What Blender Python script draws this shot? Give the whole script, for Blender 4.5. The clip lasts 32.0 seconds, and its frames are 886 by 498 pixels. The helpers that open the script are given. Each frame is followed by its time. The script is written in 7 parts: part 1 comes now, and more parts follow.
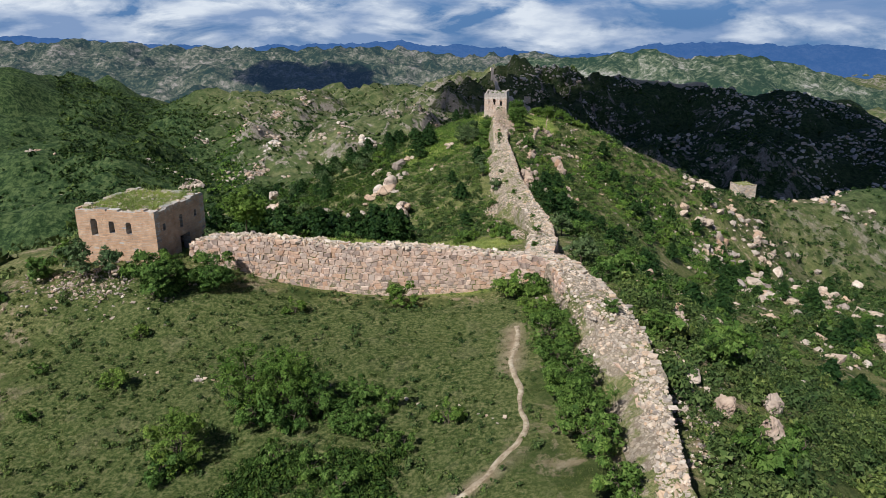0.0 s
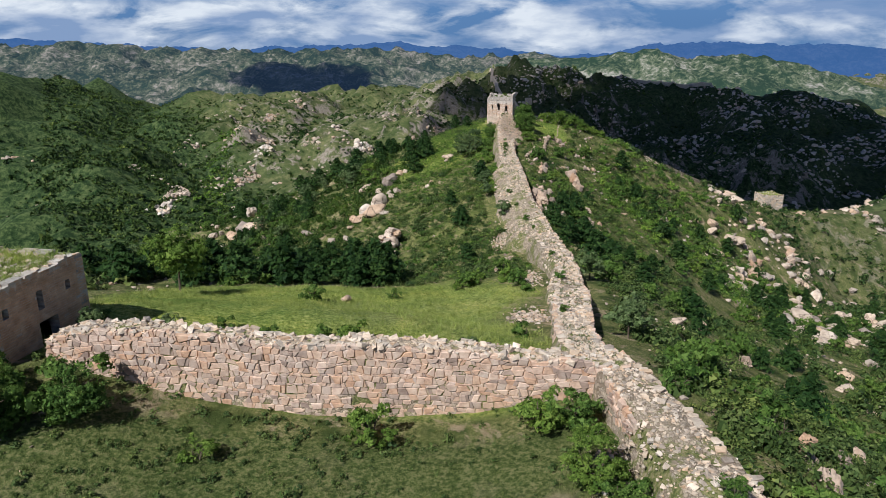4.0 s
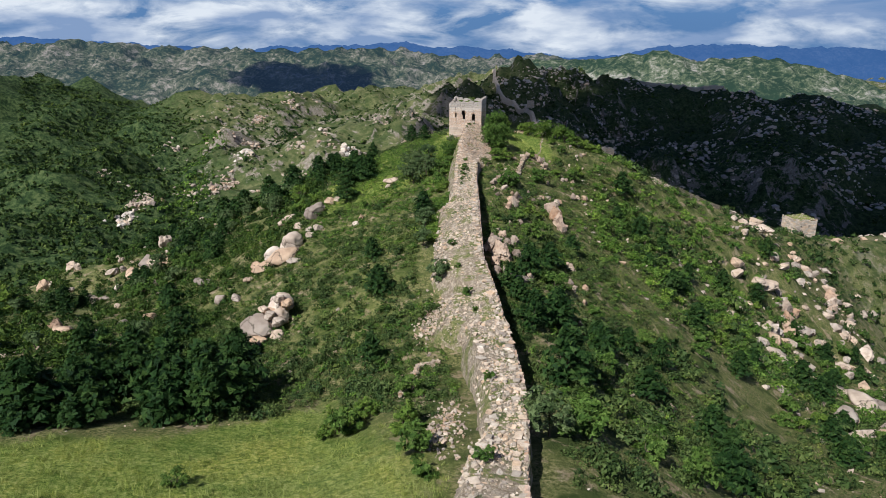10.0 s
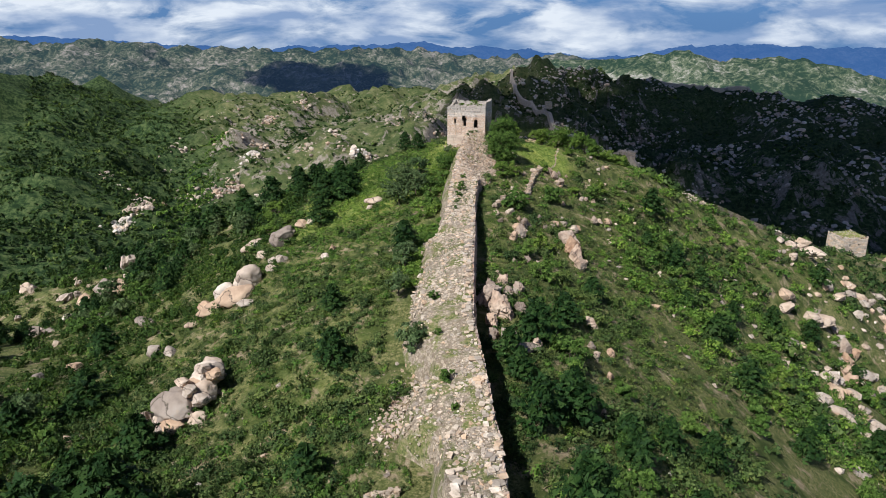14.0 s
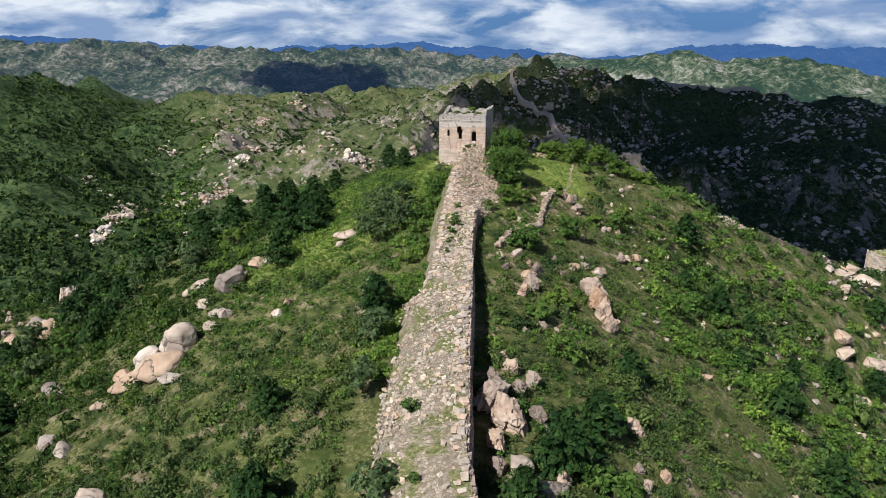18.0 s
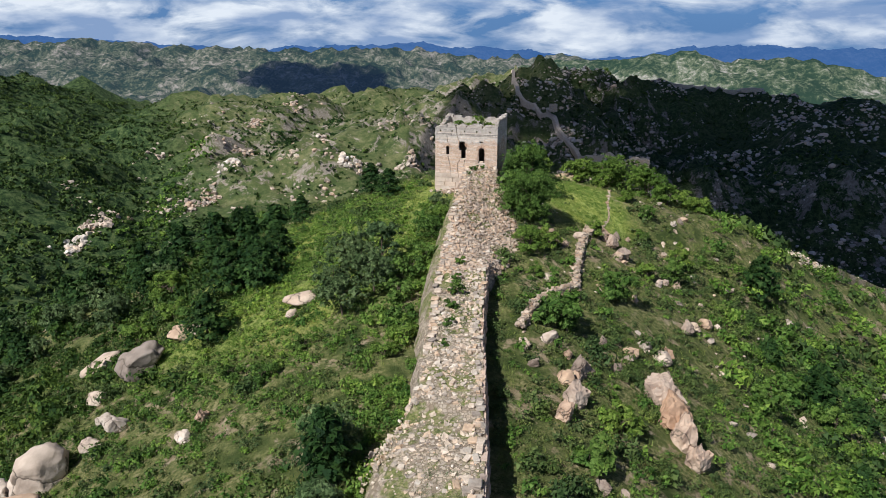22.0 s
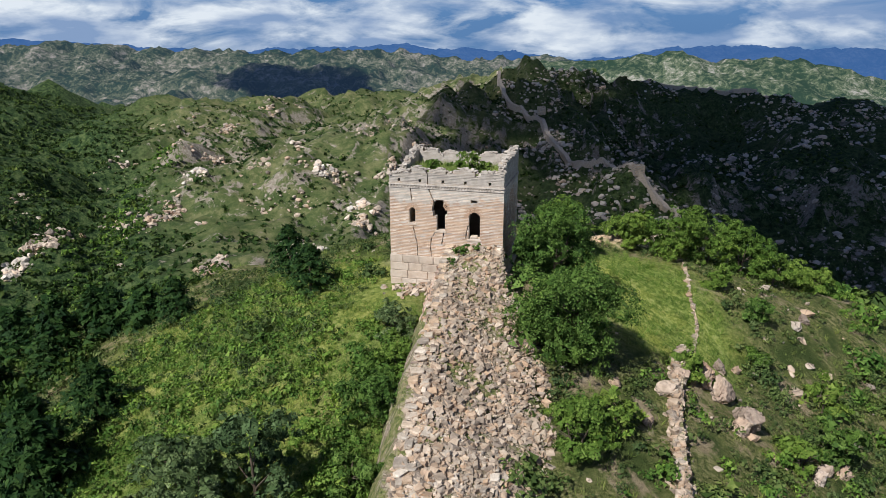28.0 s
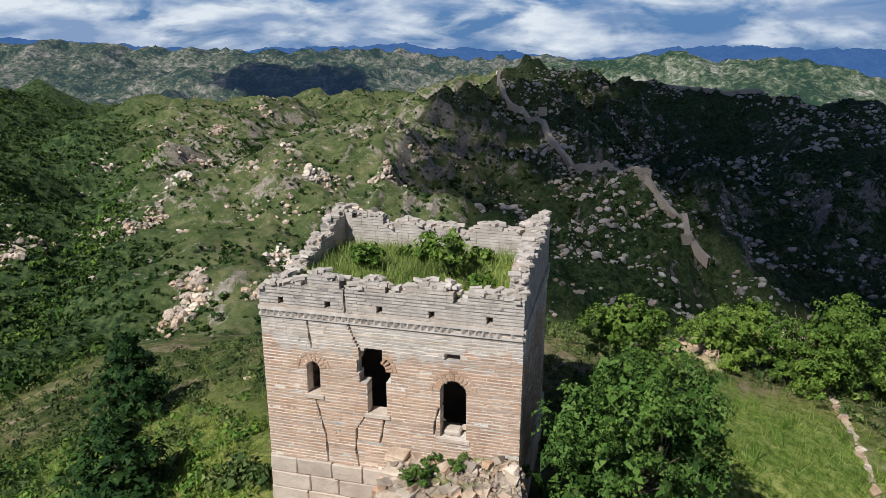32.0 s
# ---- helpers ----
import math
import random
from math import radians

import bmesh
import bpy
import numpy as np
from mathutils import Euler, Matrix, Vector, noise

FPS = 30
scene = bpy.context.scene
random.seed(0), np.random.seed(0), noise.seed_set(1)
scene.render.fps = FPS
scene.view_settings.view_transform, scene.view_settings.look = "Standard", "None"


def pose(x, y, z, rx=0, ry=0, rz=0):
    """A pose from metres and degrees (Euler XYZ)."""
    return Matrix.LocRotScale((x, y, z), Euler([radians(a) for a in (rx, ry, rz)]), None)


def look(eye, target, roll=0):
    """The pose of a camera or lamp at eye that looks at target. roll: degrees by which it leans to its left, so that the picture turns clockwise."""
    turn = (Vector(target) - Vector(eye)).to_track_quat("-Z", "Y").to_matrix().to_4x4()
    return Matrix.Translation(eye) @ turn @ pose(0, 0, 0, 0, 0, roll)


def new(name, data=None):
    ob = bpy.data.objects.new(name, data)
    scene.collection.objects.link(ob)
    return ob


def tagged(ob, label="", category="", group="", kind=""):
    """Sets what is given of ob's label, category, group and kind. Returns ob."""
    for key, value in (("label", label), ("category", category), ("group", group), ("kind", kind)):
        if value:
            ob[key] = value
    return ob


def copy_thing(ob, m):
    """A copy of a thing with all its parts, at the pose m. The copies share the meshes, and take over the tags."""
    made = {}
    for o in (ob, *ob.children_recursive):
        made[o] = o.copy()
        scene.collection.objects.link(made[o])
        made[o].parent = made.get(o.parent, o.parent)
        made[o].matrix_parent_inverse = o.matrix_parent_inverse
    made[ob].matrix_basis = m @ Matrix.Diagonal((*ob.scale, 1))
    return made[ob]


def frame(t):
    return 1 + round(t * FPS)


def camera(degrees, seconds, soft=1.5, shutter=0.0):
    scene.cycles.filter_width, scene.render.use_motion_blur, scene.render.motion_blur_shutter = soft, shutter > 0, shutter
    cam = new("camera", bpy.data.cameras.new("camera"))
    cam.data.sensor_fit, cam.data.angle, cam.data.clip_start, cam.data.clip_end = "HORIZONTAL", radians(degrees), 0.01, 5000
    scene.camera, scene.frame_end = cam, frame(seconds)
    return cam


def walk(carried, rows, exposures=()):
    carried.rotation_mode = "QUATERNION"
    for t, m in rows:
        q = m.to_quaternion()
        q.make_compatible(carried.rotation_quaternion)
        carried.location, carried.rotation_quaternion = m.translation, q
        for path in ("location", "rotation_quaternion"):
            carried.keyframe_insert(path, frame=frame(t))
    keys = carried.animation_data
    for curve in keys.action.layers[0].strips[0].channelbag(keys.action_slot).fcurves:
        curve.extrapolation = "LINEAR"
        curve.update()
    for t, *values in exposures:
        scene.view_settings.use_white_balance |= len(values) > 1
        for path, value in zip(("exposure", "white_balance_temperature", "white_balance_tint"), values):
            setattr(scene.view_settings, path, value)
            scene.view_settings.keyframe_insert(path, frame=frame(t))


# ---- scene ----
cam = camera(63.6, 32.0, soft=0.75)
PATH = [
    (0, (9.613, -259.975, 32.605), (9.405, -258.08, 31.998), -0.0),
    (0.5, (9.07, -256.158, 32.476), (8.86, -254.264, 31.868), -0.1),
    (1, (8.593, -252.38, 32.251), (8.382, -250.486, 31.642), -0.1),
    (1.5, (8.193, -248.531, 32.066), (7.98, -246.637, 31.458), -0.1),
    (2, (7.854, -244.586, 31.782), (7.64, -242.693, 31.174), -0.2),
    (2.5, (7.467, -240.579, 31.511), (7.252, -238.685, 30.904), -0.2),
    (3, (7.087, -236.6, 31.181), (6.872, -234.707, 30.575), -0.1),
    (3.5, (6.903, -232.584, 30.872), (6.691, -230.69, 30.267), -0.2),
    (5.5, (6.165, -215.5, 29.379), (5.973, -213.603, 28.776), -0.0),
    (6, (6.266, -210.927, 28.883), (6.075, -209.03, 28.28), -0.0),
    (6.5, (6.662, -206.116, 28.443), (6.47, -204.218, 27.841), -0.0),
    (7, (7.436, -201.361, 28.095), (7.242, -199.464, 27.493), -0.0),
    (7.5, (8.572, -196.755, 27.801), (8.377, -194.857, 27.202), -0.1),
    (8, (10.074, -192.307, 27.511), (9.878, -190.41, 26.911), -0.1),
    (8.5, (11.791, -187.988, 27.208), (11.594, -186.09, 26.608), -0.0),
    (9, (13.409, -183.785, 26.908), (13.213, -181.888, 26.307), 0.0),
    (9.5, (14.666, -179.673, 26.701), (14.462, -177.777, 26.1), -0.0),
    (10, (15.563, -175.617, 26.42), (15.336, -173.723, 25.819), 0.1),
    (10.5, (16.206, -171.622, 26.057), (15.954, -169.731, 25.456), 0.1),
    (11, (16.681, -167.718, 25.693), (16.415, -165.829, 25.093), 0.2),
    (11.5, (17.051, -163.94, 25.379), (16.776, -162.052, 24.778), 0.1),
    (12, (17.142, -160.372, 25.116), (16.865, -158.485, 24.515), 0.1),
    (12.5, (16.976, -157.1, 24.79), (16.702, -155.212, 24.189), 0.1),
    (13, (16.754, -153.903, 24.624), (16.482, -152.015, 24.024), 0.2),
    (13.5, (16.651, -150.683, 24.495), (16.377, -148.795, 23.894), -0.0),
    (14, (16.623, -147.576, 24.28), (16.348, -145.688, 23.679), 0.1),
    (14.5, (16.508, -144.398, 24.042), (16.234, -142.51, 23.441), 0.1),
    (16.5, (15.128, -130.942, 23.144), (14.854, -129.054, 22.543), -0.0),
    (17, (14.825, -127.448, 23.033), (14.551, -125.56, 22.432), 0.1),
    (17.5, (14.496, -123.941, 22.871), (14.223, -122.053, 22.27), 0.2),
    (18, (14.076, -120.359, 22.768), (13.803, -118.471, 22.167), 0.1),
    (18.5, (13.661, -116.768, 22.567), (13.389, -114.88, 21.966), 0.2),
    (19, (13.271, -113.106, 22.346), (12.999, -111.218, 21.745), 0.2),
    (19.5, (12.858, -109.341, 22.1), (12.587, -107.453, 21.499), 0.2),
    (20, (12.327, -105.522, 21.738), (12.057, -103.634, 21.138), 0.2),
    (20.5, (11.692, -101.617, 21.384), (11.422, -99.728, 20.783), 0.2),
    (21, (11.036, -97.583, 21.094), (10.764, -95.695, 20.494), 0.2),
    (21.5, (10.458, -93.489, 20.693), (10.186, -91.601, 20.092), 0.1),
    (22, (9.955, -89.332, 20.319), (9.682, -87.444, 19.72), 0.2),
    (22.5, (9.431, -85.07, 19.974), (9.157, -83.182, 19.375), 0.2),
    (23, (8.935, -80.821, 19.634), (8.66, -78.932, 19.037), 0.1),
    (23.5, (8.439, -76.568, 19.213), (8.166, -74.679, 18.617), 0.1),
    (24, (7.95, -72.465, 18.788), (7.68, -70.576, 18.191), 0.1),
    (24.5, (7.511, -68.452, 18.345), (7.244, -66.561, 17.751), -0.1),
    (25, (7.145, -64.713, 18.034), (6.886, -62.821, 17.44), -0.1),
    (25.5, (6.863, -61.533, 17.953), (6.612, -59.64, 17.358), -0.1),
    (27.5, (5.889, -50.433, 17.844), (5.656, -48.538, 17.248), 0.0),
    (28, (5.598, -47.506, 17.65), (5.364, -45.611, 17.055), -0.0),
    (28.5, (5.399, -44.509, 17.4), (5.165, -42.614, 16.805), -0.1),
    (29, (5.181, -41.387, 17.139), (4.946, -39.492, 16.545), -0.1),
    (29.5, (5.029, -38.09, 16.863), (4.793, -36.195, 16.269), -0.2),
    (30, (4.9, -34.569, 16.614), (4.666, -32.673, 16.021), -0.1),
    (30.5, (4.831, -30.825, 16.27), (4.597, -28.929, 15.677), -0.1),
    (31, (4.62, -27.023, 15.951), (4.387, -25.127, 15.357), -0.1),
    (31.5, (4.316, -23.155, 15.673), (4.084, -21.259, 15.079), -0.0),
    (32, (3.924, -19.243, 15.428), (3.692, -17.348, 14.833), 0.1),
]
walk(cam, [(t, look(eye, target, roll)) for t, eye, target, roll in PATH], [(0, -0.06, 5780, 9), (3.5, 0.0, 5780, 9), (6, -0.08, 5780, 9), (8, 0.0, 5780, 9), (10, 0.0, 5780, 9), (12, 0.07, 5780, 9), (22, 0.06, 5780, 9), (29, 0.0, 5850, 8), (32, -0.02, 5850, 8)])

# ---- light: broken cloud, sun high on the left behind the walk ----
TO_SUN = Vector((-0.37, -0.57, 0.73)).normalized()
SUN_EL = math.asin(TO_SUN.z)
SUN_AZ = math.atan2(TO_SUN.x, TO_SUN.y)

world = bpy.data.worlds.new("sky_world")
scene.world = world
world.use_nodes = True
wn, wl = world.node_tree.nodes, world.node_tree.links
wn.clear()
w_out = wn.new("ShaderNodeOutputWorld")
w_bg = wn.new("ShaderNodeBackground")
w_sky = wn.new("ShaderNodeTexSky")
w_sky.sky_type = "NISHITA"
w_sky.sun_disc = False
w_sky.sun_elevation = SUN_EL
w_sky.sun_rotation = SUN_AZ
w_sky.altitude = 800
w_sky.air_density, w_sky.dust_density, w_sky.ozone_density = 1.0, 1.2, 3.0
w_co = wn.new("ShaderNodeTexCoord")
w_map = wn.new("ShaderNodeMapping")
w_map.inputs["Scale"].default_value = (3.0, 3.0, 10.0)
w_n1 = wn.new("ShaderNodeTexNoise")
w_n1.inputs["Scale"].default_value, w_n1.inputs["Detail"].default_value, w_n1.inputs["Roughness"].default_value = 2.6, 10.0, 0.57
w_n1.inputs["Distortion"].default_value = 0.35
w_n2 = wn.new("ShaderNodeTexNoise")
w_n2.inputs["Scale"].default_value, w_n2.inputs["Detail"].default_value = 3.2, 9.0
w_cov = wn.new("ShaderNodeValToRGB")
w_cov.color_ramp.elements[0].position, w_cov.color_ramp.elements[1].position = 0.38, 0.54
w_ton = wn.new("ShaderNodeValToRGB")
w_ton.color_ramp.elements[0].position, w_ton.color_ramp.elements[0].color = 0.39, (10.5, 14.0, 20.5, 1)
w_ton.color_ramp.elements[1].position, w_ton.color_ramp.elements[1].color = 0.62, (33.0, 33.2, 33.0, 1)
w_mix = wn.new("ShaderNodeMixRGB")
wl.new(w_co.outputs["Generated"], w_map.inputs["Vector"])
wl.new(w_map.outputs["Vector"], w_n1.inputs["Vector"])
wl.new(w_map.outputs["Vector"], w_n2.inputs["Vector"])
wl.new(w_n1.outputs["Fac"], w_cov.inputs["Fac"])
wl.new(w_n2.outputs["Fac"], w_ton.inputs["Fac"])
# cumulus crowds together towards the horizon and thins overhead
w_sep = wn.new("ShaderNodeSeparateXYZ")
wl.new(w_co.outputs["Generated"], w_sep.inputs[0])
w_thin = wn.new("ShaderNodeMapRange")
for w_key, w_val in (("From Min", 0.1), ("From Max", 0.42), ("To Min", 1.0), ("To Max", 0.04)):
    w_thin.inputs[w_key].default_value = w_val
wl.new(w_sep.outputs["Z"], w_thin.inputs["Value"])
w_mul = wn.new("ShaderNodeMath")
w_mul.operation = "MULTIPLY"
wl.new(w_cov.outputs["Color"], w_mul.inputs[0])
wl.new(w_thin.outputs["Result"], w_mul.inputs[1])
wl.new(w_mul.outputs[0], w_mix.inputs["Fac"])
w_blue = wn.new("ShaderNodeMixRGB")
w_blue.blend_type = "MULTIPLY"
w_blue.inputs["Fac"].default_value = 1.0
w_blue.inputs["Color2"].default_value = (0.62, 1.0, 1.9, 1)
wl.new(w_sky.outputs["Color"], w_blue.inputs["Color1"])
w_deep = wn.new("ShaderNodeMixRGB")
w_band = wn.new("ShaderNodeMath")
w_band.operation = "MULTIPLY"
w_band.inputs[1].default_value = 0.7
wl.new(w_thin.outputs["Result"], w_band.inputs[0])
wl.new(w_band.outputs[0], w_deep.inputs["Fac"])
w_deep.inputs["Color2"].default_value = (5.8, 11.2, 20.5, 1)
wl.new(w_blue.outputs["Color"], w_deep.inputs["Color1"])
wl.new(w_deep.outputs["Color"], w_mix.inputs["Color1"])
wl.new(w_ton.outputs["Color"], w_mix.inputs["Color2"])
wl.new(w_mix.outputs["Color"], w_bg.inputs["Color"])
w_bg.inputs["Strength"].default_value = 0.0242
wl.new(w_bg.outputs["Background"], w_out.inputs["Surface"])

sun_data = bpy.data.lights.new("sun", "SUN")
sun_data.energy, sun_data.angle, sun_data.color = 5.8, radians(0.53), (1.0, 0.965, 0.91)
sun = new("sun", sun_data)
sun.matrix_world = look(TO_SUN * 300, (0, 0, 0))

# ---- materials ----
def material(name, rough=0.9, spec=0.25):
    m = bpy.data.materials.new(name)
    m.use_nodes = True
    n, l = m.node_tree.nodes, m.node_tree.links
    b = n["Principled BSDF"]
    b.inputs["Roughness"].default_value = rough
    b.inputs["Specular IOR Level"].default_value = spec
    return m, n, l, b


def coords(n, l, scale=(1, 1, 1), kind="Object"):
    c, m = n.new("ShaderNodeTexCoord"), n.new("ShaderNodeMapping")
    m.inputs["Scale"].default_value = scale
    l.new(c.outputs[kind], m.inputs["Vector"])
    return m.outputs["Vector"]


def noise_tex(n, l, vec, scale, detail=5.0, rough=0.55, distort=0.0):
    t = n.new("ShaderNodeTexNoise")
    t.inputs["Scale"].default_value, t.inputs["Detail"].default_value = scale, detail
    t.inputs["Roughness"].default_value, t.inputs["Distortion"].default_value = rough, distort
    l.new(vec, t.inputs["Vector"])
    return t.outputs["Fac"]


def ramp(n, l, fac, stops):
    r = n.new("ShaderNodeValToRGB")
    el = r.color_ramp.elements
    while len(el) < len(stops):
        el.new(0.5)
    for e, (p, c) in zip(el, stops):
        e.position, e.color = p, (*c, 1) if len(c) == 3 else c
    l.new(fac, r.inputs["Fac"])
    return r.outputs["Color"]


def mixed(n, l, fac, a, b, mode="MIX"):
    m = n.new("ShaderNodeMixRGB")
    m.blend_type = mode
    for s, v in (("Fac", fac), ("Color1", a), ("Color2", b)):
        if isinstance(v, (int, float)):
            m.inputs[s].default_value = v
        elif isinstance(v, tuple):
            m.inputs[s].default_value = (*v, 1)
        else:
            l.new(v, m.inputs[s])
    return m.outputs["Color"]


def bump(n, l, b, height, strength=0.5, dist=0.1):
    u = n.new("ShaderNodeBump")
    u.inputs["Strength"].default_value, u.inputs["Distance"].default_value = strength, dist
    l.new(height, u.inputs["Height"])
    l.new(u.outputs["Normal"], b.inputs["Normal"])


def attribute(n, name):
    a = n.new("ShaderNodeAttribute")
    a.attribute_name = name
    return a.outputs["Fac"]


def ground_material():
    m, n, l, b = material("hillside_ground", 0.95, 0.1)
    v = coords(n, l)
    fine, mid, big = noise_tex(n, l, v, 2.6, 10, 0.78), noise_tex(n, l, v, 0.22, 7, 0.6), noise_tex(n, l, v, 0.021, 7, 0.6)
    grass = ramp(n, l, fine, [(0.42, (0.056, 0.068, 0.018)), (0.5, (0.145, 0.148, 0.046)), (0.58, (0.29, 0.248, 0.112))])
    scrub = ramp(n, l, mid, [(0.38, (0.050, 0.068, 0.017)), (0.52, (0.125, 0.138, 0.04)), (0.66, (0.24, 0.215, 0.09))])
    turf = mixed(n, l, ramp(n, l, mid, [(0.42, (0, 0, 0)), (0.58, (1, 1, 1))]), scrub, grass)
    field = ramp(n, l, noise_tex(n, l, v, 2.2, 11, 0.8, 0.3), [(0.41, (0.096, 0.138, 0.024)), (0.5, (0.212, 0.262, 0.052)), (0.59, (0.37, 0.38, 0.125))])
    worn = ramp(n, l, noise_tex(n, l, v, 0.10, 9, 0.74, 0.6), [(0.38, (0.60, 0.72, 0.52)), (0.5, (1.0, 1, 0.9)), (0.60, (1.34, 1.18, 1.0))])
    field = mixed(n, l, 1.0, field, worn, "MULTIPLY")
    turf = mixed(n, l, attribute(n, "meadow"), turf, field)
    soil = ramp(n, l, noise_tex(n, l, v, 0.9, 9, 0.65), [(0.3, (0.22, 0.155, 0.088)), (0.55, (0.37, 0.275, 0.17)), (0.75, (0.50, 0.40, 0.275))])
    bare = ramp(n, l, noise_tex(n, l, v, 0.26, 10, 0.74, 0.4), [(0.54, (0, 0, 0)), (0.60, (0.85, 0.85, 0.85))])
    turf = mixed(n, l, mixed(n, l, attribute(n, "meadow"), bare, (0.0, 0.0, 0.0)), turf, soil)
    # yard ground is painted darker in place of cloud shade over it
    turf = mixed(n, l, attribute(n, "yard"), turf, ramp(n, l, fine, [(0.42, (0.032, 0.052, 0.012)), (0.5, (0.084, 0.108, 0.027)), (0.58, (0.19, 0.18, 0.072))]))
    turf = mixed(n, l, attribute(n, "earth"), turf, soil)
    # far hillsides: scrub broken by pale granite
    rock = ramp(n, l, noise_tex(n, l, v, 0.35, 9, 0.7), [(0.3, (0.13, 0.10, 0.072)), (0.55, (0.27, 0.225, 0.17)), (0.75, (0.43, 0.375, 0.30))])
    patch = noise_tex(n, l, v, 0.06, 11, 0.78, 0.3)
    mask = n.new("ShaderNodeMath")
    mask.operation = "ADD"
    l.new(patch, mask.inputs[0])
    l.new(attribute(n, "stony"), mask.inputs[1])
    rocky = ramp(n, l, mask.outputs[0], [(0.585, (0, 0, 0)), (0.615, (1, 1, 1))])
    wood = ramp(n, l, noise_tex(n, l, v, 0.20, 9, 0.8), [(0.42, (0.012, 0.025, 0.008)), (0.5, (0.036, 0.060, 0.018)), (0.58, (0.086, 0.11, 0.037))])
    dry = ramp(n, l, noise_tex(n, l, v, 0.07, 10, 0.8), [(0.40, (0.045, 0.064, 0.020)), (0.5, (0.088, 0.102, 0.034)), (0.60, (0.175, 0.162, 0.072))])
    far = mixed(n, l, attribute(n, "dry"), wood, dry)
    far = mixed(n, l, rocky, far, rock)
    col = mixed(n, l, attribute(n, "far"), turf, far)
    l.new(col, b.inputs["Base Color"])
    bump(n, l, b, fine, 0.9, 0.35)
    return m


def leaf_material(name, dark, mid, light, patch=0.35, cut=0.0):
    m, n, l, b = material(name, 0.7, 0.12)
    g = n.new("ShaderNodeNewGeometry")
    v = coords(n, l)
    isl = ramp(n, l, g.outputs["Random Per Island"], [(0.0, dark), (0.45, mid), (1.0, light)])
    tone = ramp(n, l, noise_tex(n, l, v, patch, 3), [(0.3, (0.62, 0.68, 0.6)), (0.5, (1, 1, 1)), (0.72, (1.35, 1.25, 1.05))])
    c = mixed(n, l, 1.0, isl, tone, "MULTIPLY")
    one = n.new("ShaderNodeMath")
    one.operation = "ADD"
    one.inputs[1].default_value = 0.5
    l.new(attribute(n, "tone"), one.inputs[0])
    c = mixed(n, l, 1.0, c, ramp(n, l, one.outputs[0], [(0, (0.5, 0.62, 0.7)), (0.5, (1, 1, 1)), (1, (1.5, 1.36, 1.15))]), "MULTIPLY")
    info = n.new("ShaderNodeObjectInfo")
    c = mixed(n, l, 1.0, c, ramp(n, l, info.outputs["Random"], [(0, (0.8, 0.86, 0.8)), (1, (1.2, 1.12, 1.05))]), "MULTIPLY")
    c = mixed(n, l, 1.0, c, (0.84, 0.88, 0.80), "MULTIPLY")
    l.new(c, b.inputs["Base Color"])
    t = n.new("ShaderNodeBsdfTranslucent")
    l.new(c, t.inputs["Color"])
    x = n.new("ShaderNodeMixShader")
    x.inputs["Fac"].default_value = 0.13
    l.new(b.outputs["BSDF"], x.inputs[1])
    l.new(t.outputs["BSDF"], x.inputs[2])
    out = x.outputs["Shader"]
    if cut:
        # gaps between the single leaves of a spray
        hole = ramp(n, l, noise_tex(n, l, v, cut, 2.0, 0.6), [(0.425, (0, 0, 0)), (0.44, (1, 1, 1))])
        clear, y = n.new("ShaderNodeBsdfTransparent"), n.new("ShaderNodeMixShader")
        l.new(hole, y.inputs["Fac"])
        l.new(clear.outputs["BSDF"], y.inputs[1])
        l.new(out, y.inputs[2])
        out = y.outputs["Shader"]
    l.new(out, n["Material Output"].inputs["Surface"])
    return m


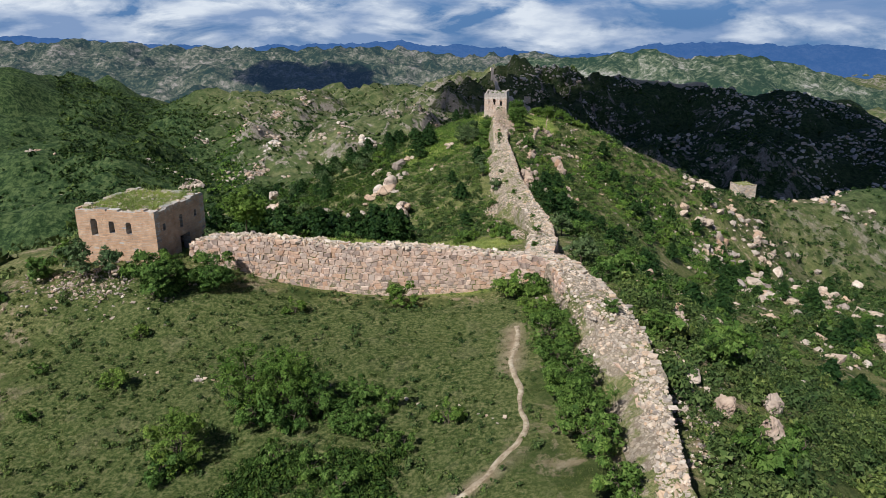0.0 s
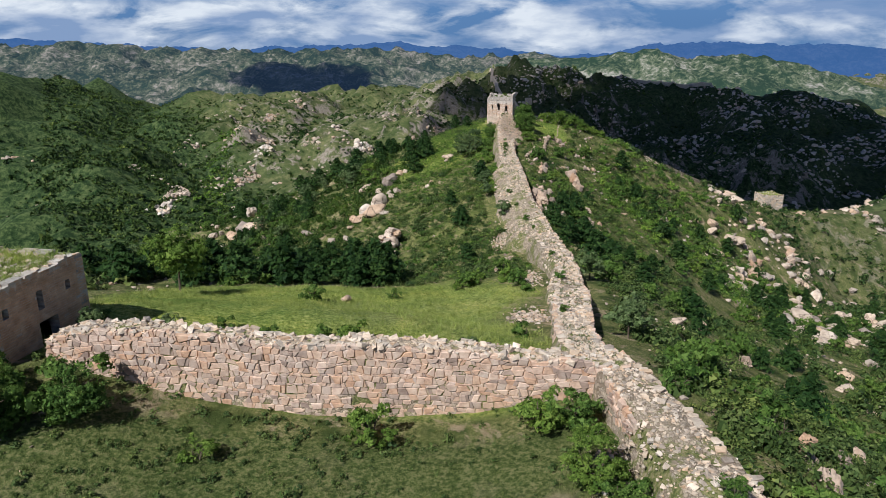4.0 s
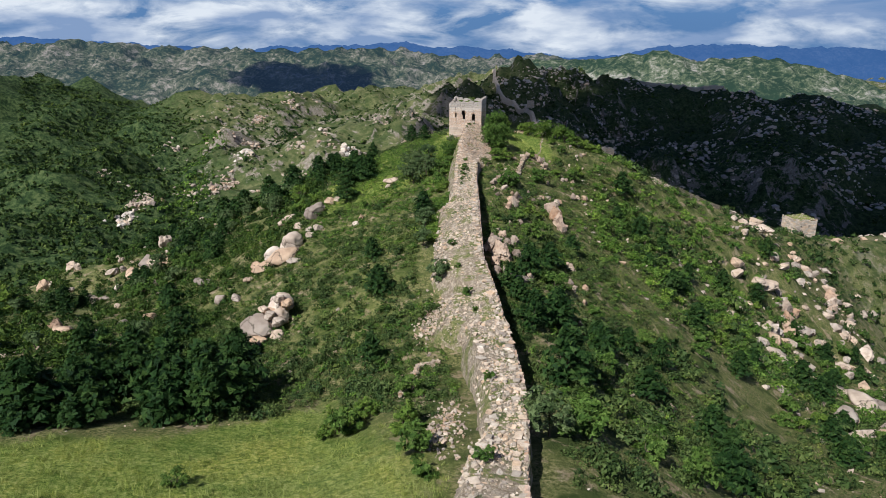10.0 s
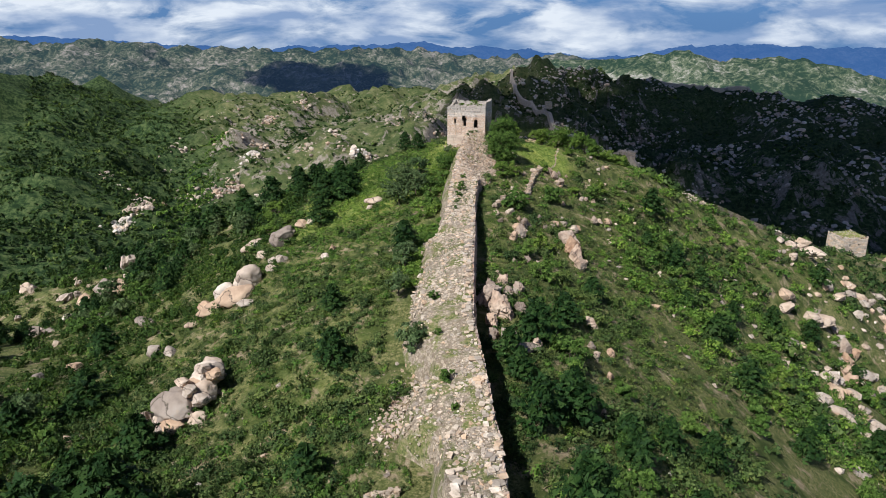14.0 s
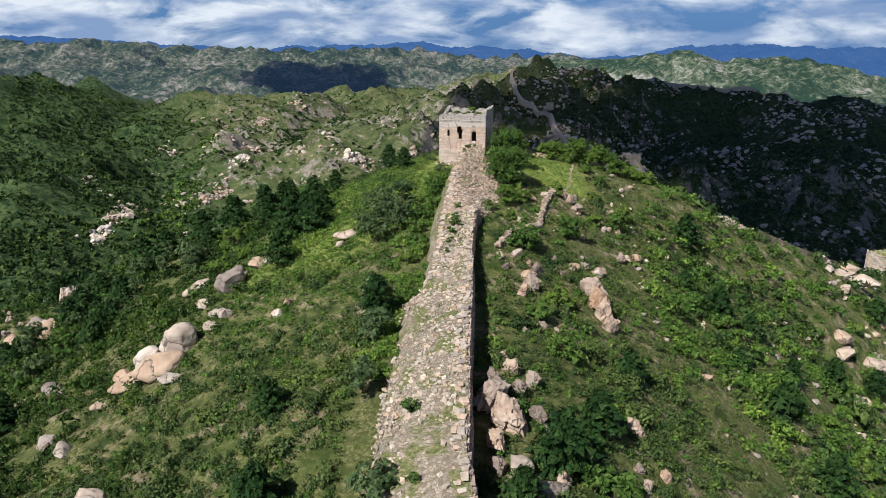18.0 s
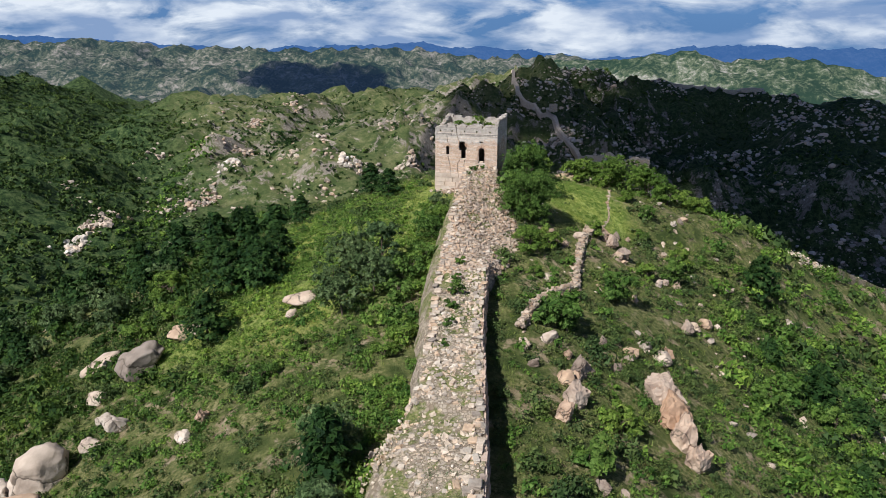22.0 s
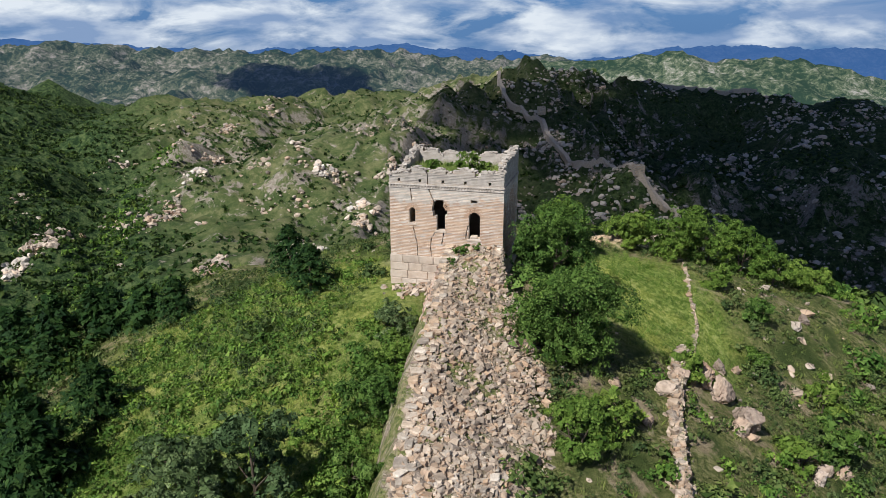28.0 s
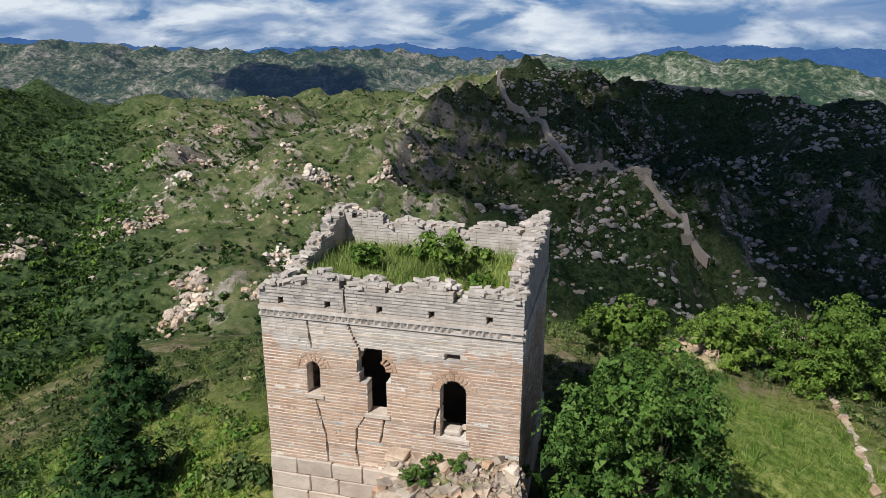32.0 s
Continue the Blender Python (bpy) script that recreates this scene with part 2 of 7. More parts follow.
def stone_material(name, dark, mid, light, scale=0.8, stain=(0.30, 0.27, 0.22), lichen=0.0, flags=0.0, cracks=0.0, turf=0.0, calm=0.0):
    m, n, l, b = material(name, 0.9, 0.2)
    v = coords(n, l)
    base = ramp(n, l, noise_tex(n, l, v, scale, 9, 0.65), [(0.28, dark), (0.5, mid), (0.74, light)])
    info = n.new("ShaderNodeObjectInfo")
    g = n.new("ShaderNodeNewGeometry")
    add = n.new("ShaderNodeMath")
    add.operation = "ADD"
    l.new(info.outputs["Random"], add.inputs[0])
    l.new(g.outputs["Random Per Island"], add.inputs[1])
    half = n.new("ShaderNodeMath")
    half.operation = "FRACT"
    l.new(add.outputs[0], half.inputs[0])
    vary = ramp(n, l, half.outputs[0], [(0.0, (0.55, 0.52, 0.50)), (0.3, (0.95, 0.92, 0.88)), (0.6, (1.1, 1.0, 0.9)), (0.82, (1.0, 0.80, 0.62)), (1.0, (1.32, 1.3, 1.27))])
    if calm:
        vary = mixed(n, l, calm, vary, (1.0, 0.97, 0.94))
    c = mixed(n, l, 1.0, base, vary, "MULTIPLY")
    streak = ramp(n, l, noise_tex(n, l, v, scale * 0.3, 7, 0.7, 0.5), [(0.5, (0, 0, 0)), (0.68, (1, 1, 1))])
    c = mixed(n, l, mixed(n, l, 1.0, streak, (0.55, 0.55, 0.55), "MULTIPLY"), c, stain)
    height_f = noise_tex(n, l, v, scale * 5, 8, 0.7)
    if cracks:
        # joints and clefts of the weathered granite
        warp = n.new("ShaderNodeMixRGB")
        warp.inputs["Fac"].default_value = 0.55
        nz = n.new("ShaderNodeTexNoise")
        nz.inputs["Scale"].default_value, nz.inputs["Detail"].default_value = 1.1, 6
        l.new(v, nz.inputs["Vector"])
        l.new(v, warp.inputs["Color1"])
        l.new(nz.outputs["Color"], warp.inputs["Color2"])
        gap = n.new("ShaderNodeTexVoronoi")
        gap.feature = "DISTANCE_TO_EDGE"
        gap.inputs["Scale"].default_value = cracks
        l.new(warp.outputs["Color"], gap.inputs["Vector"])
        cleft = ramp(n, l, gap.outputs["Distance"], [(0.0, (1, 1, 1)), (0.018, (0, 0, 0))])
        c = mixed(n, l, cleft, c, (0.10, 0.078, 0.055))
        height_f = mixed(n, l, 0.5, ramp(n, l, gap.outputs["Distance"], [(0.0, (0, 0, 0)), (0.08, (1, 1, 1))]), height_f)
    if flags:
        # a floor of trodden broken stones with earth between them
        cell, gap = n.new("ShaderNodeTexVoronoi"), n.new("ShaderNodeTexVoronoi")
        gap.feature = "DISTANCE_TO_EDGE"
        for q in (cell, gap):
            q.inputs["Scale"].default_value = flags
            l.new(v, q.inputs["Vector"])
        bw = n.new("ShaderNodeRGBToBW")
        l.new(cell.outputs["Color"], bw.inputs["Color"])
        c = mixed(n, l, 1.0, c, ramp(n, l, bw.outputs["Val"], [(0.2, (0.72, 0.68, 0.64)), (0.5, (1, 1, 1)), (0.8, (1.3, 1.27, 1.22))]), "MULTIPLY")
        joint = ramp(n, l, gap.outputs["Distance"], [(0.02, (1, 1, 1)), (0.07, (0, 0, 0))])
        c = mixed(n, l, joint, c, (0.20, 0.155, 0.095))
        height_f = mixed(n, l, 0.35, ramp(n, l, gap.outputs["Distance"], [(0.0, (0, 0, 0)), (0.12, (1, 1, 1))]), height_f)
    if turf:
        weeds = ramp(n, l, noise_tex(n, l, v, 0.33, 8, 0.7, 0.3), [(0.56 - turf, (0, 0, 0)), (0.62 - turf, (1, 1, 1))])
        c = mixed(n, l, weeds, c, ramp(n, l, noise_tex(n, l, v, 3.1, 8, 0.75), [(0.38, (0.07, 0.085, 0.025)), (0.5, (0.16, 0.165, 0.05)), (0.62, (0.30, 0.24, 0.13))]))
    if lichen:
        spot = ramp(n, l, noise_tex(n, l, v, scale * 1.7, 6, 0.7), [(0.62, (0, 0, 0)), (0.68, (lichen, lichen, lichen))])
        c = mixed(n, l, spot, c, (0.36, 0.23, 0.11))
    l.new(c, b.inputs["Base Color"])
    bump(n, l, b, height_f, 0.8, 0.2 if cracks else 0.08)
    return m


M_GROUND = ground_material()
M_LEAF = leaf_material("leaf_green", (0.033, 0.066, 0.012), (0.088, 0.150, 0.028), (0.172, 0.243, 0.060), 0.35, 9.0)
M_LEAF_BRIGHT = leaf_material("leaf_bright_green", (0.058, 0.102, 0.015), (0.126, 0.192, 0.031), (0.222, 0.288, 0.062), 0.35, 9.0)
M_LEAF_GREY = leaf_material("leaf_grey_green", (0.045, 0.072, 0.026), (0.10, 0.14, 0.055), (0.19, 0.235, 0.11), 0.35, 11.0)
M_PINE = leaf_material("pine_needles", (0.012, 0.034, 0.008), (0.028, 0.062, 0.015), (0.062, 0.105, 0.026), 0.35, 9.0)
M_BUSH = leaf_material("bush_leaves", (0.032, 0.056, 0.016), (0.080, 0.118, 0.034), (0.15, 0.186, 0.064), 0.2)
# darkened copy of the bush leaves: a slope's shade put into the colour
M_THICKET = leaf_material("shade_dark_thicket_leaves", (0.016, 0.038, 0.007), (0.046, 0.084, 0.015), (0.098, 0.142, 0.030), 0.06)
M_BUSH_LIT = leaf_material("light_bush_leaves", (0.048, 0.098, 0.014), (0.114, 0.192, 0.033), (0.212, 0.29, 0.066), 0.2)
M_SCRUB = leaf_material("scrub_leaves", (0.036, 0.058, 0.018), (0.086, 0.118, 0.037), (0.16, 0.186, 0.07), 0.08)
M_FARWOOD = leaf_material("distant_foliage", (0.015, 0.034, 0.008), (0.040, 0.072, 0.017), (0.094, 0.13, 0.036), 0.02)
# dry olive yard grass, its colour dulled further as cloud shade
M_GRASS_DULL = leaf_material("dry_olive_grass_shaded", (0.058, 0.080, 0.019), (0.118, 0.142, 0.036), (0.235, 0.222, 0.086), 0.12)
M_GRASS_TALL = leaf_material("pale_tall_grass", (0.20, 0.25, 0.055), (0.31, 0.36, 0.09), (0.44, 0.44, 0.18), 0.3)
M_GRASS_LUSH = leaf_material("lush_grass", (0.065, 0.125, 0.016), (0.145, 0.225, 0.033), (0.27, 0.33, 0.085), 0.12)
M_GRASS = leaf_material("long_grass", (0.14, 0.18, 0.035), (0.22, 0.26, 0.058), (0.33, 0.34, 0.125), 0.12)
M_ROCK = stone_material("pale_granite", (0.27, 0.21, 0.16), (0.49, 0.405, 0.325), (0.63, 0.55, 0.46), 0.6, (0.36, 0.265, 0.185), 0.4, 0.0, 0.9)
M_CRAG = stone_material("reddish_granite", (0.22, 0.155, 0.115), (0.43, 0.335, 0.26), (0.60, 0.51, 0.42), 0.7, (0.40, 0.27, 0.18), 0.4, 0.0, 1.1)
M_OUTCROP = stone_material("sunbleached_outcrop", (0.40, 0.335, 0.275), (0.62, 0.55, 0.47), (0.74, 0.685, 0.61), 0.3, (0.46, 0.365, 0.28))
M_RUBBLE = stone_material("rubble_stone", (0.32, 0.255, 0.195), (0.54, 0.455, 0.36), (0.71, 0.63, 0.525), 1.3, (0.42, 0.345, 0.26))
M_BROWN = stone_material("earthy_rubble_stone", (0.22, 0.165, 0.12), (0.43, 0.345, 0.265), (0.62, 0.54, 0.44), 1.3, (0.30, 0.225, 0.15))
M_RAMPART = stone_material("rampart_stone", (0.36, 0.255, 0.195), (0.55, 0.415, 0.325), (0.68, 0.565, 0.46), 1.1, (0.46, 0.31, 0.20), 0.35)
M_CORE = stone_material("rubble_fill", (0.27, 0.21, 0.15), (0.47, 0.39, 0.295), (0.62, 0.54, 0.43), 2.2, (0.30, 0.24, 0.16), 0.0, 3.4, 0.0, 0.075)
M_MORTAR_OLD = stone_material("weathered_mortar", (0.30, 0.27, 0.235), (0.43, 0.395, 0.35), (0.54, 0.50, 0.45), 2.4, (0.33, 0.28, 0.22))
M_MORTAR = stone_material("lime_mortar", (0.56, 0.50, 0.43), (0.68, 0.62, 0.54), (0.77, 0.72, 0.64), 1.6, (0.62, 0.53, 0.43))
M_SOIL, _n, _l, _b = material("trodden_soil", 0.95, 0.1)
_v = coords(_n, _l)
_l.new(ramp(_n, _l, noise_tex(_n, _l, _v, 1.4, 9, 0.7), [(0.35, (0.20, 0.145, 0.085)), (0.5, (0.36, 0.275, 0.175)), (0.65, (0.50, 0.41, 0.29))]), _b.inputs["Base Color"])
bump(_n, _l, _b, noise_tex(_n, _l, _v, 6, 8, 0.7), 0.7, 0.05)
M_BARK, _n, _l, _b = material("bark", 0.95, 0.1)
_l.new(ramp(_n, _l, noise_tex(_n, _l, coords(_n, _l, (6, 6, 1.2)), 2.0, 6), [(0.3, (0.05, 0.036, 0.024)), (0.7, (0.17, 0.13, 0.09))]), _b.inputs["Base Color"])


# ---- building helpers ----
def mesh_of(name, verts, faces, mat, smooth=False):
    me = bpy.data.meshes.new(name)
    verts = np.asarray(verts, np.float32)
    faces = np.asarray(faces, np.int32)
    k = faces.shape[1]
    me.vertices.add(len(verts))
    me.vertices.foreach_set("co", verts.ravel())
    me.loops.add(faces.size)
    me.loops.foreach_set("vertex_index", faces.ravel())
    me.polygons.add(len(faces))
    me.polygons.foreach_set("loop_start", np.arange(0, faces.size, k, dtype=np.int32))
    me.polygons.foreach_set("use_smooth", np.full(len(faces), smooth))
    me.materials.append(mat)
    me.update(calc_edges=True)
    return me


def from_bm(name, bm, mat, smooth=False):
    me = bpy.data.meshes.new(name)
    bm.normal_update()
    bm.to_mesh(me)
    bm.free()
    me.materials.append(mat)
    if smooth:
        me.polygons.foreach_set("use_smooth", np.ones(len(me.polygons), bool))
    return me


def part(name, data, parent, label="", at=None):
    ob = new(name, data)
    ob.parent = parent
    if at is not None:
        ob.matrix_basis = at
    if label:
        tagged(ob, label)
    return ob


def thing(name, m, label, category, group="", kind="", data=None):
    ob = new(name, data)
    ob.matrix_basis = m
    return tagged(ob, label, category, group, kind)


BOX_V = np.array([[x, y, z] for z in (0, 1) for y in (0, 1) for x in (0, 1)], float)
BOX_F = np.array([[0, 2, 3, 1], [4, 5, 7, 6], [0, 1, 5, 4], [2, 6, 7, 3], [0, 4, 6, 2], [1, 3, 7, 5]])


def boxes_mesh(name, lo, hi, mat, jitter=0.0, seed=1):
    """Many boxes in one mesh, from their low and high corners."""
    lo, hi = np.asarray(lo, float), np.asarray(hi, float)
    v = lo[:, None] + (hi - lo)[:, None] * BOX_V[None]
    if jitter:
        v = v + np.random.RandomState(seed).uniform(-jitter, jitter, v.shape)
    f = BOX_F[None] + 8 * np.arange(len(lo))[:, None, None]
    return mesh_of(name, v.reshape(-1, 3), f.reshape(-1, 4), mat)


def merged(name, protos, picks, places, mat, smooth=False):
    """One mesh out of copies of prototypes (verts, faces); places: scale-rotation 3x3 and offset."""
    vs, fs, at = [], [], 0
    rots, offs = places
    for k, (pv, pf) in enumerate(protos):
        idx = np.nonzero(picks == k)[0]
        if not len(idx):
            continue
        v = np.einsum("nij,vj->nvi", rots[idx], pv) + offs[idx][:, None]
        f = pf[None] + (at + len(pv) * np.arange(len(idx)))[:, None, None]
        vs.append(v.reshape(-1, 3))
        fs.append(f.reshape(-1, pf.shape[1]))
        at += len(pv) * len(idx)
    return mesh_of(name, np.concatenate(vs), np.concatenate(fs), mat, smooth)


def turns(rng, n, sx, sy, sz, tilt=0.15):
    """Random scale-and-turn matrices."""
    a, tx, ty = rng.uniform(0, 2 * np.pi, n), rng.uniform(-tilt, tilt, n), rng.uniform(-tilt, tilt, n)
    c, s, o, i = np.cos(a), np.sin(a), np.zeros(n), np.ones(n)
    rz = np.stack([c, -s, o, s, c, o, o, o, i], -1).reshape(n, 3, 3)
    rx = np.stack([i, o, o, o, np.cos(tx), -np.sin(tx), o, np.sin(tx), np.cos(tx)], -1).reshape(n, 3, 3)
    ry = np.stack([np.cos(ty), o, np.sin(ty), o, i, o, -np.sin(ty), o, np.cos(ty)], -1).reshape(n, 3, 3)
    return rx @ ry @ rz * np.stack([sx * i, sy * i, sz * i], -1)[:, None, :]


def ico(sub, squash=(1, 1, 1), rough=0.25, seed=0, freq=1.3, cuts=0, at=0.85, grit=0.0):
    """A stone: a noisy ball with flat broken faces cut into it."""
    rng = np.random.RandomState(seed)
    bm = bmesh.new()
    bmesh.ops.create_icosphere(bm, subdivisions=sub, radius=1)
    off = Vector((seed * 7.3, seed * 3.1, seed * 5.7))
    for v in bm.verts:
        d = 1 + rough * noise.noise(v.co * freq + off) + 0.4 * rough * noise.noise(v.co * freq * 2.7 + off)
        v.co *= d
    for _ in range(cuts):
        n_ = Vector(rng.normal(0, 1, 3)).normalized()
        lim = at * rng.uniform(0.8, 1.1)
        for v in bm.verts:
            over = v.co.dot(n_) - lim
            if over > 0:
                v.co -= n_ * over
    for v in bm.verts:
        if grit:
            v.co *= 1 + grit * (noise.noise(v.co * 4.3 + off) + 0.6 * noise.noise(v.co * 9.1 + off))
        v.co = Vector([c * q for c, q in zip(v.co, squash)])
    vs = np.array([v.co[:] for v in bm.verts])
    fs = np.array([[v.index for v in f.verts] for f in bm.faces])
    bm.free()
    return vs, fs

# ---- the lie of the land: crest lines with side slopes ----
# crest points, half width of the flat top, slope to the left and to the right of its way, rounding
CRESTS = [
    ([(19, -300, -2), (19, -225, 2.2), (19, -195, 2.2), (16, -176, 1.8), (13.2, -160, -1.8), (13.7, -141, -6.2), (14.3, -120, -8.8), (12, -98, -12.3), (9.5, -85, -11.2), (5.7, -66, -7.6), (3.5, -40, -6.2), (2.4, -21, -3.6), (2, -4, -0.6), (2, 10, -0.8)], 3.0, 0.50, 0.72, 11),
    ([(4, 8, -0.4), (20, 17, -2.8), (37, 28, -9.5), (57, 38, -20), (71, 47, -27), (100, 85, -46), (122, 112, -57), (200, 150, -66), (340, 170, -64)], 3, 0.58, 0.90, 7),
    ([(-3, 8, -0.6), (-28, 20, -10), (-60, 18, -23), (-90, 15, -37), (-125, 5, -47), (-230, 10, -84)], 3, 0.40, 0.50, 10),
    ([(-14, -300, -6), (-14, -225, -1.8), (-13, -186, 0.2)], 26, 0.6, 0.6, 6),
    ([(-42, -177, 3.8), (-36, -177, 3.8)], 6, 0.30, 0.34, 5),
    ([(-16, -178, -1.5), (-17, -150, -10.5), (-18, -131, -15), (-22, -112, -21)], 23, 0.36, 0.36, 10),
    ([(-95, 270, -112), (-136, 358, -100), (-161, 516, -95), (-130, 750, -96), (-60, 1050, -84), (-25, 1200, -60)], 8, 0.42, 0.42, 25),
    ([(-260, 480, -128), (-310, 606, -116), (-430, 690, -112), (-480, 900, -94), (-300, 1150, -86), (-110, 1150, -80)], 20, 0.36, 0.40, 30),
    ([(-300, 60, -125), (-330, 200, -104), (-450, 380, -80), (-680, 600, -56), (-700, 800, -82), (-780, 1000, -108), (-1000, 1300, -160)], 10, 0.42, 0.42, 40),
    ([(107, 560, -114), (40, 760, -92), (12, 880, -82), (-28, 1010, -74), (-22, 1200, -46), (60, 1180, -51), (180, 1100, -59), (380, 1050, -88), (520, 1000, -112), (760, 900, -134)], 4, 0.46, 0.46, 20),
    ([(300, 640, -165), (330, 820, -128), (380, 1050, -90)], 6, 0.42, 0.42, 20),
]


# single knolls (+) and hollows (-) of the far hills: x, y, metres, and the breadth of the small ones
KNOLLS = [(-140, 365, -16), (-157, 497, -10), (-314, 806, 35), (-258, 400, 13), (-121, 470, -12), (-260, 283, 28), (102, 584, -31), (275, 596, -21), (265, 720, 50), (-690, 780, 13), (-770, 1010, 20), (-820, 1170, 28), (-515, 915, 13), (-450, 1020, 13), (-350, 1092, -57), (-255, 1150, 15), (-145, 1130, -30), (-45, 1220, -18), (60, 1120, 9), (195, 1095, -14), (305, 1070, 23), (380, 1037, -47), (482, 1066, 29), (640, 1200, 60), (88, 614, 16, 22), (79, 630, 9, 20)]


def value_noise(x, y, seed):
    """Smooth lattice noise, -1 to 1."""
    xi, yi = np.floor(x).astype(np.int64), np.floor(y).astype(np.int64)
    u, v = x - xi, y - yi
    u, v = u * u * (3 - 2 * u), v * v * (3 - 2 * v)

    def h(a, b):
        k = (a * 374761393 + b * 668265263 + seed * 974634777) & 0xFFFFFFFF
        k = ((k ^ (k >> 13)) * 1274126177) & 0xFFFFFFFF
        return ((k ^ (k >> 16)) & 0xFFFF) / 32767.5 - 1

    return (h(xi, yi) * (1 - u) + h(xi + 1, yi) * u) * (1 - v) + (h(xi, yi + 1) * (1 - u) + h(xi + 1, yi + 1) * u) * v


def fbm(x, y, scale, octaves, seed, ridged=False):
    out, amp, tot = 0, 1.0, 0
    for o in range(octaves):
        k = value_noise(x / scale + 13.7 * o, y / scale - 7.1 * o, seed + o)
        out = out + amp * (1 - 2 * np.abs(k) if ridged else k)
        tot, amp, scale = tot + amp, amp * 0.52, scale * 0.5
    return out / tot


def along(x, y, pts):
    """Distance to a polyline, its height there, the side (+1 right of its way) and how far along."""
    best = np.full(x.shape, 1e18)
    z, side, run, s0 = np.zeros(x.shape), np.ones(x.shape), np.zeros(x.shape), 0.0
    for (ax, ay, az), (bx, by, bz) in zip(pts, pts[1:]):
        dx, dy = bx - ax, by - ay
        n2 = dx * dx + dy * dy
        t = np.clip(((x - ax) * dx + (y - ay) * dy) / n2, 0, 1)
        qx, qy = x - ax - t * dx, y - ay - t * dy
        d2 = qx * qx + qy * qy
        near = d2 < best
        best = np.where(near, d2, best)
        z = np.where(near, az + t * (bz - az), z)
        side = np.where(near, np.where(dx * qy - dy * qx < 0, 1.0, -1.0), side)
        run = np.where(near, s0 + t * math.sqrt(n2), run)
        s0 += math.sqrt(n2)
    return np.sqrt(best), z, side, run


def land(x, y):
    """Height of the ground at plan places."""
    x, y = np.asarray(x, float), np.asarray(y, float)
    far = np.clip((np.hypot(x, y + 80) - 170) / 500, 0, 1)
    top = np.full(x.shape, -1e9)
    soft = 2.0 + 10 * far
    total = np.zeros(x.shape)
    hs = []
    for pts, flat, sl, sr, rnd in CRESTS:
        d, z, side, _ = along(x, y, pts)
        e = np.maximum(d - flat, 0)
        h = z - np.where(side > 0, sr, sl) * (np.sqrt(e * e + rnd * rnd) - rnd)
        # the west spur ends at the crest
        hs.append(h - 0.5 * np.maximum(x - 6, 0) if pts[0][0] == -3 else h)
    hs.append(-168 - 0.02 * np.hypot(x, y) + 0 * x)
    for h in hs:
        top = np.maximum(top, h)
    for h in hs:
        total += np.exp((h - top) / soft)
    z = top + soft * np.log(total) * 0.6
    rough = np.clip((along(x, y, CRESTS[0][0])[0] - 6) / 40, 0, 1)
    z = z + rough * 2.2 * fbm(x, y, 34, 5, 11) + np.clip(rough * 3, 0, 1) * 0.35 * fbm(x, y, 5, 3, 5)
    z = z + far * (50 * fbm(x + 50 * fbm(x, y, 200, 2, 91), y + 50 * fbm(x, y, 210, 2, 92), 250, 6, 31, True) - 18) + far * 24 * (fbm(x, y, 70, 4, 47, True) - 0.1) + far * 6 * fbm(x, y, 19, 3, 53, True)
    for kx, ky, kz, *wide in KNOLLS:
        z = z + kz * np.exp(-((x - kx) ** 2 + (y - ky) ** 2) / (wide[0] if wide else 105) ** 2)
    return z


def height(x, y):
    return float(land(np.array([float(x)]), np.array([float(y)]))[0])


def steps(lo, hi, fine, grow, far_lo, far_hi):
    """Even steps in the middle that widen outwards."""
    mid = list(np.arange(lo, hi + fine / 2, fine))
    out, s, v = [], fine, mid[-1]
    while v < far_hi:
        s *= grow
        v += s
        out.append(v)
    back, s, v = [], fine, mid[0]
    while v > far_lo:
        s *= grow
        v -= s
        back.append(v)
    return np.array(back[::-1] + mid + out)


GX = steps(-95, 110, 1.8, 1.033, -4200, 4200)
GY = steps(-250, 60, 1.8, 1.025, -900, 4700)
gx, gy = np.meshgrid(GX, GY)
gz = land(gx, gy)


def lie(x, y):
    """Height of the ground sheet between its grid points."""
    x, y = np.asarray(x, float), np.asarray(y, float)
    i, j = np.clip(np.searchsorted(GX, x) - 1, 0, len(GX) - 2), np.clip(np.searchsorted(GY, y) - 1, 0, len(GY) - 2)
    u, v = (x - GX[i]) / (GX[i + 1] - GX[i]), (y - GY[j]) / (GY[j + 1] - GY[j])
    return (gz[j, i] * (1 - u) + gz[j, i + 1] * u) * (1 - v) + (gz[j + 1, i] * (1 - u) + gz[j + 1, i + 1] * u) * v


FIELD = [(-16, -176, 0), (-18, -150, 0), (-19, -131, 0), (-28, -112, 0)]
FOOTPATH = [(2, -232, 0), (4, -219.5, 0), (6.4, -217.2, 0), (8, -215.6, 0), (10.1, -212.1, 0), (10.6, -208.6, 0), (10.1, -203.3, 0), (9.4, -196.1, 0), (9.8, -190, 0)]


def field_edge(x):
    """Where the meadow ends below, by x."""
    return -125.5 + np.where(x < -17.6, 0.55 * (x + 35.2), 9.7 + 1.2 * (x + 17.6))


